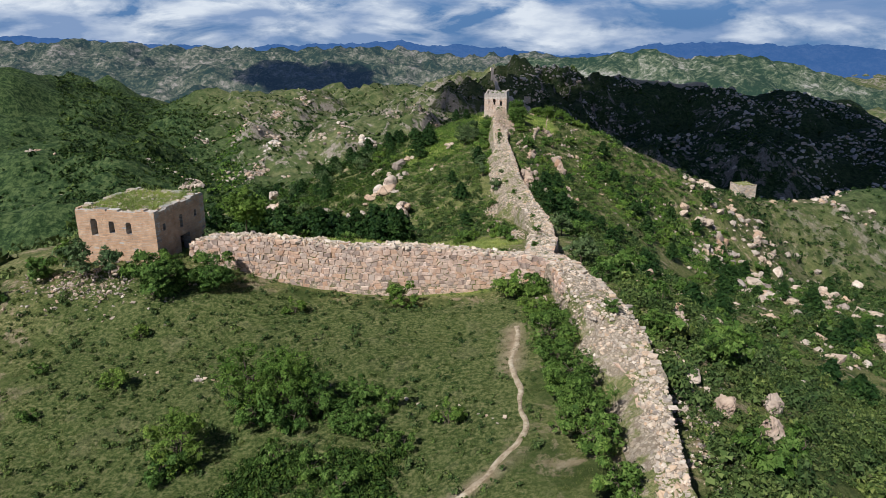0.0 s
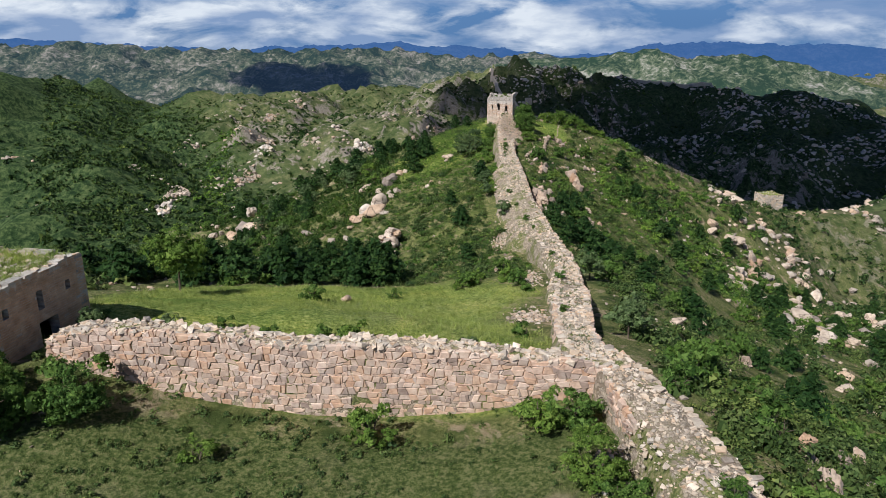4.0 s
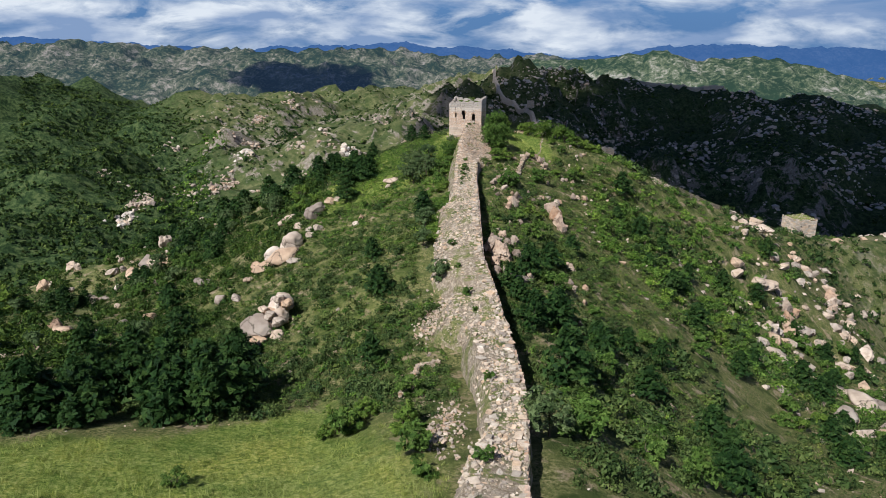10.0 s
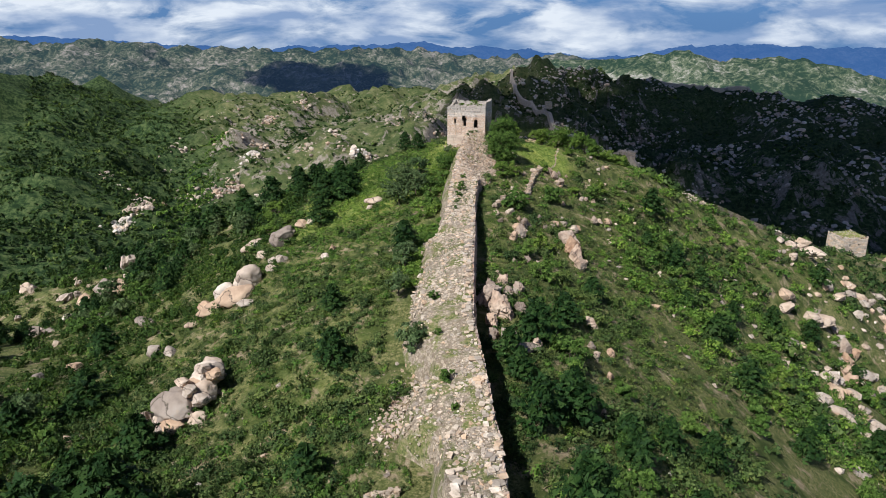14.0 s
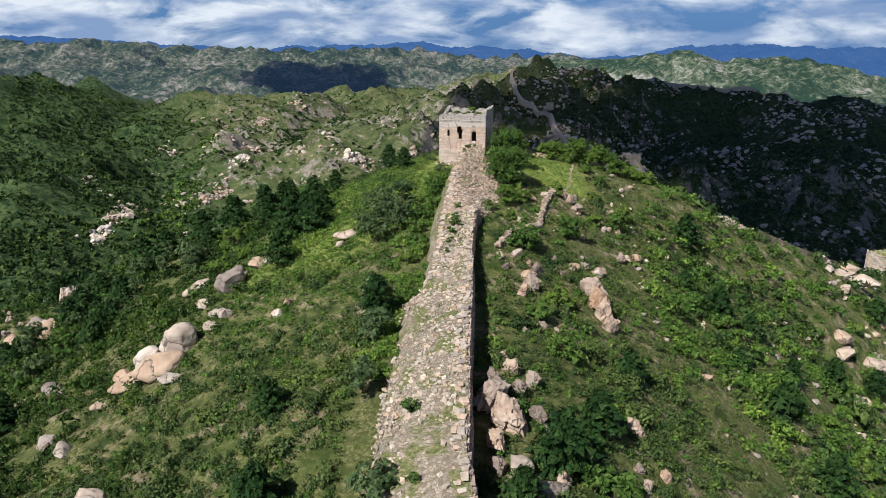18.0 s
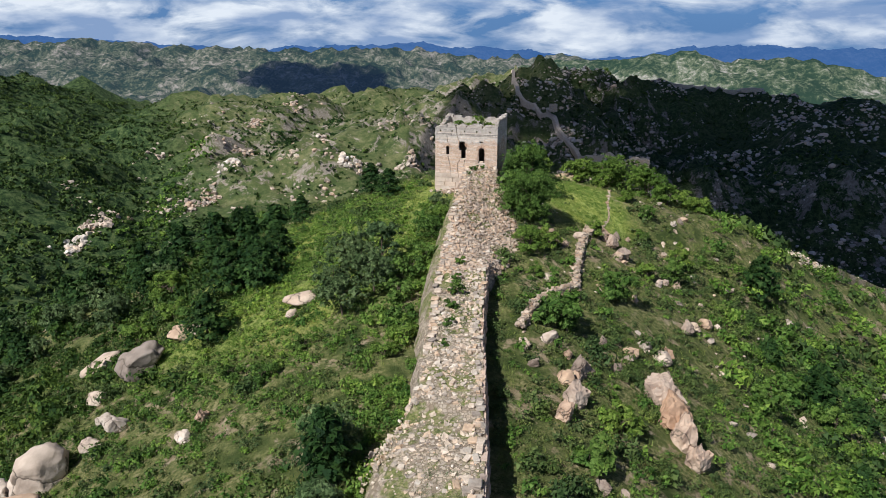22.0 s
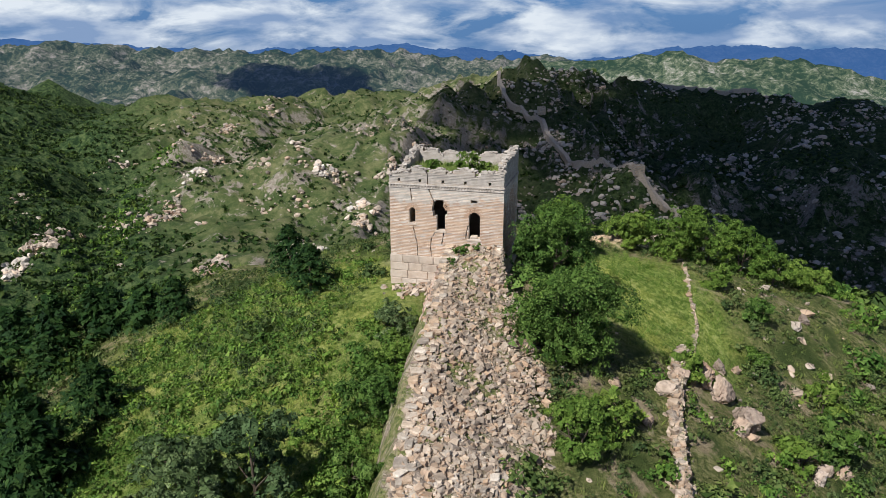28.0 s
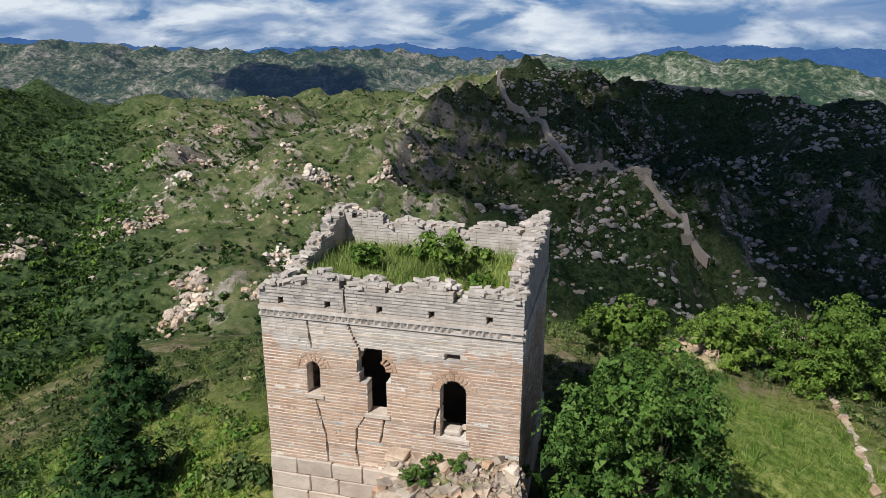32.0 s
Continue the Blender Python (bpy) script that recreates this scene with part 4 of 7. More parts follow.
# low tumbled stone walls
def low_wall(name, pts, width, tall, n, seed, label, mat=M_RUBBLE, core=0.0):
    rng = np.random.RandomState(seed)
    p = np.array(pts, float)
    seg = np.r_[0, np.cumsum(np.hypot(*np.diff(p, axis=0).T))]
    s = rng.uniform(0, seg[-1], n)
    x, y = np.interp(s, seg, p[:, 0]), np.interp(s, seg, p[:, 1])
    side = rng.normal(0, width * 0.3, n)
    k = np.clip(np.searchsorted(seg, s) - 1, 0, len(p) - 2)
    d = np.diff(p, axis=0)[k]
    d = d / np.hypot(d[:, 0], d[:, 1])[:, None]
    x, y = x + d[:, 1] * side, y - d[:, 0] * side
    h = np.abs(rng.uniform(0, 1, n)) * tall * np.clip(1.3 - np.abs(side) / width * 1.4, 0, 1) * (0.6 + 0.4 * fbm(s, 0 * s, 3, 2, seed))
    size = 0.14 + 0.28 * rng.uniform(0, 1, n) ** 1.8
    ob = thing(name, Matrix(), label, "wall", kind="structure")
    if core:
        cs_ = np.arange(0, seg[-1], 0.6)
        cx_, cy_ = np.interp(cs_, seg, p[:, 0]), np.interp(cs_, seg, p[:, 1])
        gx_, gy_ = np.gradient(cx_), np.gradient(cy_)
        gn_ = np.hypot(gx_, gy_)
        rise = core * (0.75 + 0.45 * fbm(cs_, 0 * cs_, 3, 2, seed))
        rim = []
        for k_, up in ((-0.55, -0.5), (-0.42, 1.0), (0.42, 1.0), (0.55, -0.5)):
            rx_, ry_ = cx_ + gy_ / gn_ * width * k_, cy_ - gx_ / gn_ * width * k_
            rim.append(np.stack([rx_, ry_, land(cx_, cy_) + rise * up], -1))
        at_ = (np.arange(len(cs_) - 1)[:, None] * 4 + np.arange(3)[None]).ravel()
        part("wall_core", mesh_of("low_wall_core", np.stack(rim, 1).reshape(-1, 3), np.stack([at_, at_ + 1, at_ + 5, at_ + 4], -1), M_CORE), ob)
        h = h + rise.mean() * 0.8 * (np.abs(side) < width * 0.45)
    part("tumbled_stones", merged(name, CHIPS, rng.randint(0, 12, n), (turns(rng, n, size, size, size, 0.35), np.stack([x, y, land(x, y) + h], -1)), mat), ob)
    ob.children[-1]["kind"] = "stuff"
    return ob


low_wall("low_stone_wall", [(16.5, -1.5), (15.6, -4), (14.4, -10), (13.8, -15.6), (13.7, -19.5), (11.2, -23.2), (9.4, -27), (8.3, -31.6)], 0.75, 0.35, 1150, 51, "low tumbled dry stone wall winding over the slope beside the rampart", M_BROWN, core=0.75)
low_wall("low_stone_wall", [(19.6, 16.3), (18.9, 10.5), (18.5, 7.0), (18.6, 4.6), (17.6, 0.8), (16.5, -1.5)], 0.3, 0.06, 90, 56, "narrow line of kerb stones across the grass beside the tower", M_BROWN, core=0.06)
low_wall("low_stone_wall", [(6.0, -99), (3.6, -99.5), (3.4, -104), (3.0, -109)], 0.7, 0.4, 330, 52, "low dry stone enclosure wall beside the rampart", M_BROWN, core=0.5)
low_wall("low_stone_wall", [(50, 27), (60, 35), (72, 45), (88, 64), (104, 88), (116, 104)], 2.4, 1.6, 2000, 53, "long ruined rampart running down the side spur")
low_wall("low_stone_wall", [(-27, -200.5), (-19.6, -201.6), (-13, -202), (-7, -201.5), (0, -203.5), (6, -205.5), (9, -208.5)], 1.8, 0.3, 45, 54, "low stony scarp across the grassy yard")
low_wall("low_stone_wall", [(-5, -172), (1, -172.5), (6, -172), (10, -171)], 1.6, 1.3, 800, 55, "low ruined stone footing behind the cross wall")

# ---- brick watchtowers ----
def brick_material(name, z_lo, z_hi, hue=(1, 1, 1)):
    m, n, l, b = material(name, 0.92, 0.15)
    v = coords(n, l)
    base = ramp(n, l, noise_tex(n, l, v, 1.1, 8, 0.65), [(0.3, (0.33, 0.22, 0.145)), (0.52, (0.44, 0.315, 0.225)), (0.72, (0.53, 0.42, 0.325))])
    info, g = n.new("ShaderNodeObjectInfo"), n.new("ShaderNodeNewGeometry")
    add, fr = n.new("ShaderNodeMath"), n.new("ShaderNodeMath")
    add.operation, fr.operation = "ADD", "FRACT"
    l.new(info.outputs["Random"], add.inputs[0])
    l.new(g.outputs["Random Per Island"], add.inputs[1])
    l.new(add.outputs[0], fr.inputs[0])
    vary = ramp(n, l, fr.outputs[0], [(0, (0.84, 0.83, 0.82)), (0.4, (0.97, 0.97, 0.97)), (0.86, (1.04, 0.99, 0.95)), (1, (1.12, 1.11, 1.1))])
    c = mixed(n, l, 1.0, base, vary, "MULTIPLY")
    # grey weathering runs down from the parapet in uneven tongues
    sep = n.new("ShaderNodeSeparateXYZ")
    l.new(v, sep.inputs[0])
    up = n.new("ShaderNodeMapRange")
    up.inputs["From Min"].default_value, up.inputs["From Max"].default_value = z_lo, z_hi
    l.new(sep.outputs["Z"], up.inputs["Value"])
    wear = n.new("ShaderNodeMath")
    wear.operation = "ADD"
    l.new(up.outputs["Result"], wear.inputs[0])
    l.new(noise_tex(n, l, coords(n, l, (0.9, 0.9, 0.45)), 0.9, 7, 0.65), wear.inputs[1])
    grey = ramp(n, l, noise_tex(n, l, v, 2.2, 7, 0.6), [(0.3, (0.31, 0.285, 0.25)), (0.7, (0.56, 0.525, 0.475))])
    c = mixed(n, l, ramp(n, l, wear.outputs[0], [(0.95, (0, 0, 0)), (1.25, (0.9, 0.9, 0.9))]), c, grey)
    c = mixed(n, l, 1.0, c, hue, "MULTIPLY")
    l.new(c, b.inputs["Base Color"])
    bump(n, l, b, noise_tex(n, l, v, 9, 6, 0.7), 0.5, 0.02)
    return m


M_BRICK = brick_material("weathered_brick", 4.4, 8.6, (1.04, 0.97, 0.90))
M_BRICK_OLD = brick_material("old_buff_brick", 7.6, 15.0, (1.16, 1.03, 0.86))
M_BLOCK = stone_material("dressed_base_stone", (0.38, 0.30, 0.23), (0.52, 0.43, 0.34), (0.62, 0.54, 0.45), 0.9, (0.40, 0.31, 0.23), calm=0.7)
# dark brown stands in for the shade behind the tower openings
M_DARK = stone_material("inner_shade_dark", (0.09, 0.075, 0.06), (0.14, 0.115, 0.09), (0.2, 0.17, 0.13), 1.2)


def minus(spans, a, b):
    out = []
    for s, e in spans:
        if b <= s or a >= e:
            out.append((s, e))
        else:
            if a - s > 0.02:
                out.append((s, a))
            if e - b > 0.02:
                out.append((b, e))
    return out


def solid_spans(width, z, top, openings, cracks):
    """Where a course at height z is solid, between openings, cracks and the broken top."""
    us = np.arange(0, width, 0.2)
    ok = top(us + 0.1) > z
    spans, start = [], None
    for u, k in zip(us, ok):
        if k and start is None:
            start = u
        if not k and start is not None:
            spans.append((start, u))
            start = None
    if start is not None:
        spans.append((start, width))
    for a, b, z0, z1, arched in openings:
        if z0 <= z <= z1:
            r = (b - a) / 2
            half = r
            if arched and z > z1 - r:
                half = math.sqrt(max(r * r - (z - z1 + r) ** 2, 0))
            if half > 0.02:
                spans = minus(spans, (a + b) / 2 - half, (a + b) / 2 + half)
    for line in cracks:
        for (u0, z0), (u1, z1) in zip(line, line[1:]):
            if min(z0, z1) <= z < max(z0, z1):
                u = u0 + (u1 - u0) * (z - z0) / (z1 - z0)
                w = 0.016 + 0.022 * abs(math.sin(z * 5.1))
                spans = minus(spans, u - w, u + w)
    return spans


def lay_courses(width, z0, z1, course, top, openings, cracks, seed, length=0.40):
    """Bricks and the fill behind them for one face: lists of (u0, u1, z0, z1)."""
    rng = np.random.RandomState(seed)
    bricks, fill = [], []
    z, row = z0, 0
    while z < z1:
        for a, b in solid_spans(width, z + course / 2, top, openings, cracks):
            fill.append((a, b, z, z + course))
            u = a - (0.5 * length if row % 2 else 0) * rng.uniform(0.7, 1.2)
            while u < b:
                w = length * rng.uniform(0.85, 1.15)
                p, q = max(u, a), min(u + w, b)
                if q - p > 0.05 and rng.uniform() > 0.012:
                    bricks.append((p + 0.008, q - 0.008, z + 0.02, z + course - 0.02, rng.uniform(-0.008, 0.006)))
                u += w
        z += course
        row += 1
    return bricks, fill


def on_face(m, lo, hi):
    """Box corners from face space (u, depth, z) as eight points in the tower's space."""
    v = np.asarray(lo)[:, None] + (np.asarray(hi) - np.asarray(lo))[:, None] * BOX_V[None]
    mm = np.array(m)
    return v @ mm[:3, :3].T + mm[:3, 3]


def boxes_at(name, v, mat, jitter=0.0, seed=2):
    if jitter:
        v = v + np.random.RandomState(seed).uniform(-jitter, jitter, v.shape)
    f = BOX_F[None] + 8 * np.arange(len(v))[:, None, None]
    return mesh_of(name, v.reshape(-1, 3), f.reshape(-1, 4), mat)


def block_mesh(name, lo, hi, mat, rng, bev=0.03):
    bm = bmesh.new()
    bmesh.ops.create_cube(bm, size=1)
    c, s = (Vector(lo) + Vector(hi)) / 2, Vector(hi) - Vector(lo)
    for v in bm.verts:
        v.co = Vector([v.co[k] * s[k] + c[k] for k in range(3)]) + Vector(rng.uniform(-0.012, 0.012, 3))
    bmesh.ops.bevel(bm, geom=bm.edges[:], offset=bev, segments=1, affect="EDGES")
    return from_bm(name, bm, mat)


def stepped(marks):
    us, hs = [m[0] for m in marks], [m[1] for m in marks]

    def top(u):
        k = np.clip(np.searchsorted(us, u, side="right") - 1, 0, len(us) - 1)
        return 0.45 * np.array(hs)[k] + 0.55 * np.interp(u, us, hs) + 0.16 * fbm(u, 0 * u + us[-1], 0.7, 3, 5)

    return top


TW, TD, THICK = 8.0, 6.3, 1.05
M_TOWER = pose(-4, 0, 0, 0, 0, -7.06)
tower = thing("watchtower", M_TOWER, "square brick watchtower with arched openings, cracks and a broken parapet", "watchtower")
FRONT = Matrix()
RIGHT = Matrix.Translation((TW, 0, 0)) @ Matrix.Rotation(radians(90), 4, "Z")
BACK = Matrix.Translation((TW, TD, 0)) @ Matrix.Rotation(radians(180), 4, "Z")
LEFT = Matrix.Translation((0, TD, 0)) @ Matrix.Rotation(radians(270), 4, "Z")
front_open = [(1.42, 1.84, 4.62, 5.72, True), (3.36, 3.96, 4.2, 5.95, True), (5.62, 6.40, 3.72, 5.62, True), (5.75, 6.2, 6.25, 6.42, False)]
front_open += [(3.12, 3.5, 5.25, 6.2, False), (3.3, 3.85, 5.7, 6.32, False), (3.05, 3.3, 5.5, 5.9, False), (3.6, 4.1, 5.3, 6.05, False)]
front_open += [(u, u + 0.17, 7.52, 7.70, False) for u in (0.62, 2.12, 3.72, 5.28, 6.95)]
front_cracks = [[(2.72, 8.6), (2.74, 7.3), (2.95, 6.7), (3.15, 6.3)], [(1.62, 4.62), (1.78, 3.9), (1.95, 3.2), (1.98, 2.2)], [(3.36, 4.2), (2.98, 3.6), (2.92, 2.9), (3.02, 2.2)], [(3.9, 4.2), (3.8, 3.6), (3.72, 3.2)], [(5.6, 4.7), (5.46, 4.2), (5.42, 3.7)], [(1.5, 7.2), (1.56, 6.6), (1.62, 6.1)]]
side_open = [(1.6, 1.9, 4.5, 5.5, True), (3.1, 3.4, 4.5, 5.5, True), (4.5, 4.8, 4.5, 5.5, True)]
tops = {
    "front": stepped([(0, 7.9), (0.2, 8.05), (1.6, 8.5), (2.2, 8.45), (2.7, 8.1), (3.4, 8.4), (3.9, 8.3), (4.1, 8.15), (4.6, 8.3), (5.0, 8.45), (5.8, 8.35), (6.1, 8.05), (6.5, 8.4), (7.5, 8.3)]),
    "right": stepped([(0, 8.3), (0.5, 8.55), (0.9, 8.9), (1.2, 9.05), (3.0, 8.7), (3.3, 9.0), (4.6, 8.8), (4.9, 9.1), (5.7, 9.15)]),
    "back": stepped([(0, 9.1), (0.9, 8.5), (1.6, 8.75), (2.4, 8.6), (2.8, 8.2), (3.2, 8.55), (4.4, 8.5), (4.8, 8.65), (5.4, 8.6), (5.7, 8.3), (6.1, 8.7), (7.2, 8.9)]),
    "left": stepped([(0, 8.9), (0.7, 8.7), (1.3, 8.75), (1.6, 8.3), (2.2, 8.45), (2.8, 8.1), (3.6, 8.2), (4.0, 7.9), (5.0, 8.0), (5.6, 7.8)]),
}
COURSE = 0.105
brick_lo, brick_v, front_bricks = [], [], []
core_v, crest_v = [], []
for name_f, m_f, w_f, opens, cracks, sd in (("front", FRONT, TW, front_open, front_cracks, 1), ("right", RIGHT, TD, side_open, [], 2), ("back", BACK, TW, [], [], 3), ("left", LEFT, TD, side_open, [], 4)):
    bricks, fill = lay_courses(w_f, 2.26, 9.2, COURSE, tops[name_f], opens, cracks, sd)
    for a, b, z0, z1, pr in bricks:
        row = ((a, pr, z0), (b, pr + 0.17, z1))
        near = name_f == "front" and 4.35 < z0 < 5.85
        (front_bricks if near else brick_lo).append((m_f, *row))
    thick = THICK if name_f in ("front", "back") else 0.95
    for a, b, z0, z1 in fill:
        t2 = (0.42 if name_f == "front" and 3.6 < z0 < 6.25 else thick) if z0 < 7.35 else 0.5
        if name_f in ("right", "left"):
            e = THICK if z0 < 7.35 else 0.5
            a, b = max(a, e), min(b, w_f - e)
            if b - a < 0.03:
                continue
        (core_v if z0 < 7.35 else crest_v).append(on_face(m_f, [(a + 0.004, 0.008, z0)], [(b - 0.004, t2, z1)]))
        # inner skin of the parapet
        if z0 > 7.35:
            u = a
            while u < b:
                q = min(u + 0.42, b)
                brick_lo.append((m_f, (u + 0.006, t2 - 0.1, z0 + 0.007), (q - 0.006, t2 + 0.015, z1 - 0.007)))
                u = q
part("wall_core", boxes_at("wall_core", np.concatenate(core_v), M_MORTAR), tower, "pale lime mortar between the bricks")
part("parapet_core", boxes_at("parapet_core", np.concatenate(crest_v), M_MORTAR_OLD, 0.01), tower, "weathered mortar and brick fill of the parapet")
# loosened bricks along the broken parapet
l_rng = np.random.RandomState(12)
loose_v = []
for name_f, m_f, w_f in (("front", FRONT, TW), ("right", RIGHT, TD), ("back", BACK, TW), ("left", LEFT, TD)):
    for u in np.arange(0.1, w_f - 0.1, 0.085):
        t0 = COURSE * math.floor((float(tops[name_f](np.array([u]))[0]) - 2.26) / COURSE + 0.5) + 2.26
        at = m_f @ Matrix.Translation((u, l_rng.uniform(0.05, 0.45), t0 + l_rng.uniform(-0.03, 0.06))) @ Matrix.Rotation(l_rng.uniform(0, 6.28), 4, "Z") @ Matrix.Rotation(l_rng.normal(0, 0.16), 4, "X")
        k = l_rng.uniform(0.6, 1.1)
        loose_v.append(on_face(at, [(-0.18 * k, -0.085, -0.02)], [(0.18 * k, 0.085, 0.07)]))
part("loose_bricks", boxes_at("loose_bricks", np.concatenate(loose_v), M_BRICK, 0.012), tower, "loosened grey bricks along the parapet top")
tower.children[-1]["kind"] = "stuff"
part("brickwork", boxes_at("brickwork", np.concatenate([on_face(m, [lo], [hi]) for m, lo, hi in brick_lo]), M_BRICK, 0.006), tower, "weathered grey and buff bricks of the tower")
tower.children[-1]["kind"] = "stuff"
b_rng = np.random.RandomState(3)
for m, lo, hi in front_bricks[:320]:
    part("brick", boxes_at("brick", on_face(m, [lo], [hi]), M_BRICK, 0.006, b_rng.randint(9999)), tower)
if len(front_bricks) > 320:
    part("brickwork", boxes_at("brickwork_front", np.concatenate([on_face(m, [lo], [hi]) for m, lo, hi in front_bricks[320:]]), M_BRICK, 0.006), tower)
    tower.children[-1]["kind"] = "stuff"

# dressed base blocks
for name_f, m_f, w_f in (("front", FRONT, TW), ("right", RIGHT, TD), ("left", LEFT, TD)):
    z = -1.2
    for row in range(6):
        h = 0.576
        u = 0.0
        while u < w_f - 0.01:
            w = min(b_rng.uniform(0.75, 1.5), w_f - u)
            if w_f - u - w < 0.45:
                w = w_f - u
            me = block_mesh("base_block", (u + 0.01, -0.07 + b_rng.uniform(-0.02, 0.02), z + 0.008), (u + w - 0.01, 0.5, z + h - 0.008), M_BLOCK, b_rng)
            me.transform(m_f)
            part("base_block", me, tower)
            u += w
        z += h
part("base_core", boxes_mesh("base_core", [(0.1, 0.1, -1.5)], [(TW - 0.1, TD - 0.1, 2.27)], M_MORTAR), tower)

# toothed brick course under the parapet
for name_f, m_f, w_f in (("front", FRONT, TW), ("right", RIGHT, TD), ("left", LEFT, TD)):
    v = [on_face(m_f, [(0, -0.07, 7.31)], [(w_f, 0.05, 7.40)]), on_face(m_f, [(0, -0.05, 7.10)], [(w_f, 0.05, 7.17)])]
    u = 0.1
    while u < w_f - 0.2:
        if b_rng.uniform() > 0.1:
            v.append(on_face(m_f @ Matrix.Translation((u, 0, 0)) @ Matrix.Rotation(radians(38), 4, "Z"), [(-0.07, -0.06, 7.175)], [(0.07, 0.10, 7.305)]))
        u += 0.2
    part("cornice", boxes_at("cornice", np.concatenate(v), M_BRICK, 0.012), tower, "projecting sawtooth brick course")

# brick arches, sills and a dark-painted backing for the shade inside
for a, b, z0, z1, arched in front_open[:3]:
    r, cz, cu_ = (b - a) / 2, z1 - (b - a) / 2, (a + b) / 2
    v = []
    for ring_i, (r0, r1) in enumerate(((r + 0.01, r + 0.22), (r + 0.24, r + 0.33))):
        n_v = int(math.pi * (r0 + r1) / 2 / (0.115 if ring_i == 0 else 0.3))
        for k in range(n_v):
            ang = math.pi * (k + 0.5) / n_v
            mm = Matrix.Translation((cu_, 0, cz)) @ Matrix.Rotation(math.pi / 2 - ang, 4, "Y")
            wd = math.pi * r0 / n_v * 0.42
            if 3 < cu_ < 4 and ang > 1.1:
                continue
            v.append(on_face(mm, [(-wd, -0.018, r0)], [(wd, 0.2, r1)]))
    for one in v:
        part("arch_brick", boxes_at("arch_brick", one, M_BRICK, 0.006, b_rng.randint(9999)), tower)
    part("window_sill", block_mesh("sill", (a - 0.12, -0.03, z0 - 0.16), (b + 0.12, 0.5, z0 - 0.005), M_BLOCK, b_rng, 0.02), tower, "pale stone sill")
part("loose_block", block_mesh("fallen", (5.72, 0.1, 3.72), (6.2, 0.5, 3.92), M_BLOCK, b_rng, 0.05), tower, "fallen pale stone lying in the doorway")
part("terrace", boxes_mesh("terrace", [(0.45, 0.45, 6.3)], [(TW - 0.45, TD - 0.45, 7.40)], M_CORE), tower, "earth-filled terrace inside the parapet")
part("inner_wall", boxes_mesh("inner_wall", [(1.1, 2.6, 2.27), (1.1, 1.06, 2.27)], [(TW - 1.1, 2.9, 6.3), (TW - 1.1, 2.6, 2.4)], M_DARK), tower, "dark backing wall whose colour stands in for the shade inside")


def plain_tower(name, m, w, d, z0, z1, opens_front, opens_side, seed, label, low=0.0):
    """A tower that stays far: courses with true openings, a rubble-strewn top."""
    ob = thing(name, m, label, "watchtower")
    rng = np.random.RandomState(seed)

    def top(u):
        return z1 + 0.35 * fbm(u * 1.0 + seed, 0 * u, 2.0, 3, seed) - low * np.clip(u / w, 0, 1)

    faces = [("front", Matrix(), w, opens_front), ("right", Matrix.Translation((w, 0, 0)) @ Matrix.Rotation(radians(90), 4, "Z"), d, opens_side),
             ("back", Matrix.Translation((w, d, 0)) @ Matrix.Rotation(radians(180), 4, "Z"), w, []), ("left", Matrix.Translation((0, d, 0)) @ Matrix.Rotation(radians(270), 4, "Z"), d, [])]
    for nm, mf, wf, op in faces:
        v, bv = [], []
        bricks, fill = lay_courses(wf, z0, z1 + 0.6, 0.21 if z0 > -10 else 0.5, top, op, [], seed, 0.62 if z0 > -10 else 1.4)
        for a, b, p, q in fill:
            if nm in ("right", "left"):
                a, b = max(a, 1.0), min(b, wf - 1.0)
            if b - a > 0.03:
                v.append(on_face(mf, [(a, 0.02, p)], [(b, 1.0, q)]))
        for a, b, p, q, pr in bricks:
            bv.append(on_face(mf, [(a, pr * 0.6, p)], [(b, 0.3, q)]))
        part(nm + "_wall", boxes_at("wall", np.concatenate(v), M_MORTAR_OLD), ob)
        part("brickwork", boxes_at("courses", np.concatenate(bv), M_BRICK_OLD if z0 > -10 else M_RUBBLE, 0.01), ob, "weathered buff brick courses")
        ob.children[-1]["kind"] = "stuff"
    part("terrace", boxes_mesh("terrace", [(0.6, 0.6, z1 - 1.3)], [(w - 0.6, d - 0.6, z1 - 0.12)], M_CORE), ob, "overgrown earth-filled top")
    part("inner_wall", boxes_mesh("inner_wall", [(1.05, 2.4, z0), (2.4, 2.4, z0)], [(w - 1.05, 2.7, z1 - 1.35), (2.7, d - 1.05, z1 - 1.35)], M_DARK), ob, "dark backing wall painted as the shade inside")
    n = 320
    su = np.stack([rng.uniform(0.3, w - 0.3, n), rng.uniform(0.3, d - 0.3, n), np.full(n, z1 - 0.05)], -1)
    ss = rng.uniform(0.12, 0.45, n)
    part("loose_bricks", merged("loose_bricks", CHIPS, rng.randint(0, 12, n), (turns(rng, n, ss, ss, ss * 0.7, 0.3), su), M_RUBBLE), ob, "broken bricks strewn on the top")
    ob.children[-1]["kind"] = "stuff"
    return ob


lt_open = [(1.9, 2.8, 7.7, 9.8, True), (4.4, 5.15, 8.1, 9.6, True), (6.7, 7.45, 8.1, 9.55, True)]
lt_side = [(1.5, 2.1, 8.2, 9.2, True), (5.2, 5.9, 7.7, 9.4, True), (8.6, 9.2, 8.2, 9.2, True), (5.0, 7.2, 4.2, 6.6, False)]
plain_tower("ruined_watchtower", pose(-44.2, -181.0, 0, 0, 0, -5.5), 10.7, 11.2, 2.6, 10.9, lt_open, lt_side, 21, "roofless brick watchtower with arched windows and a grassy top", 0.0)
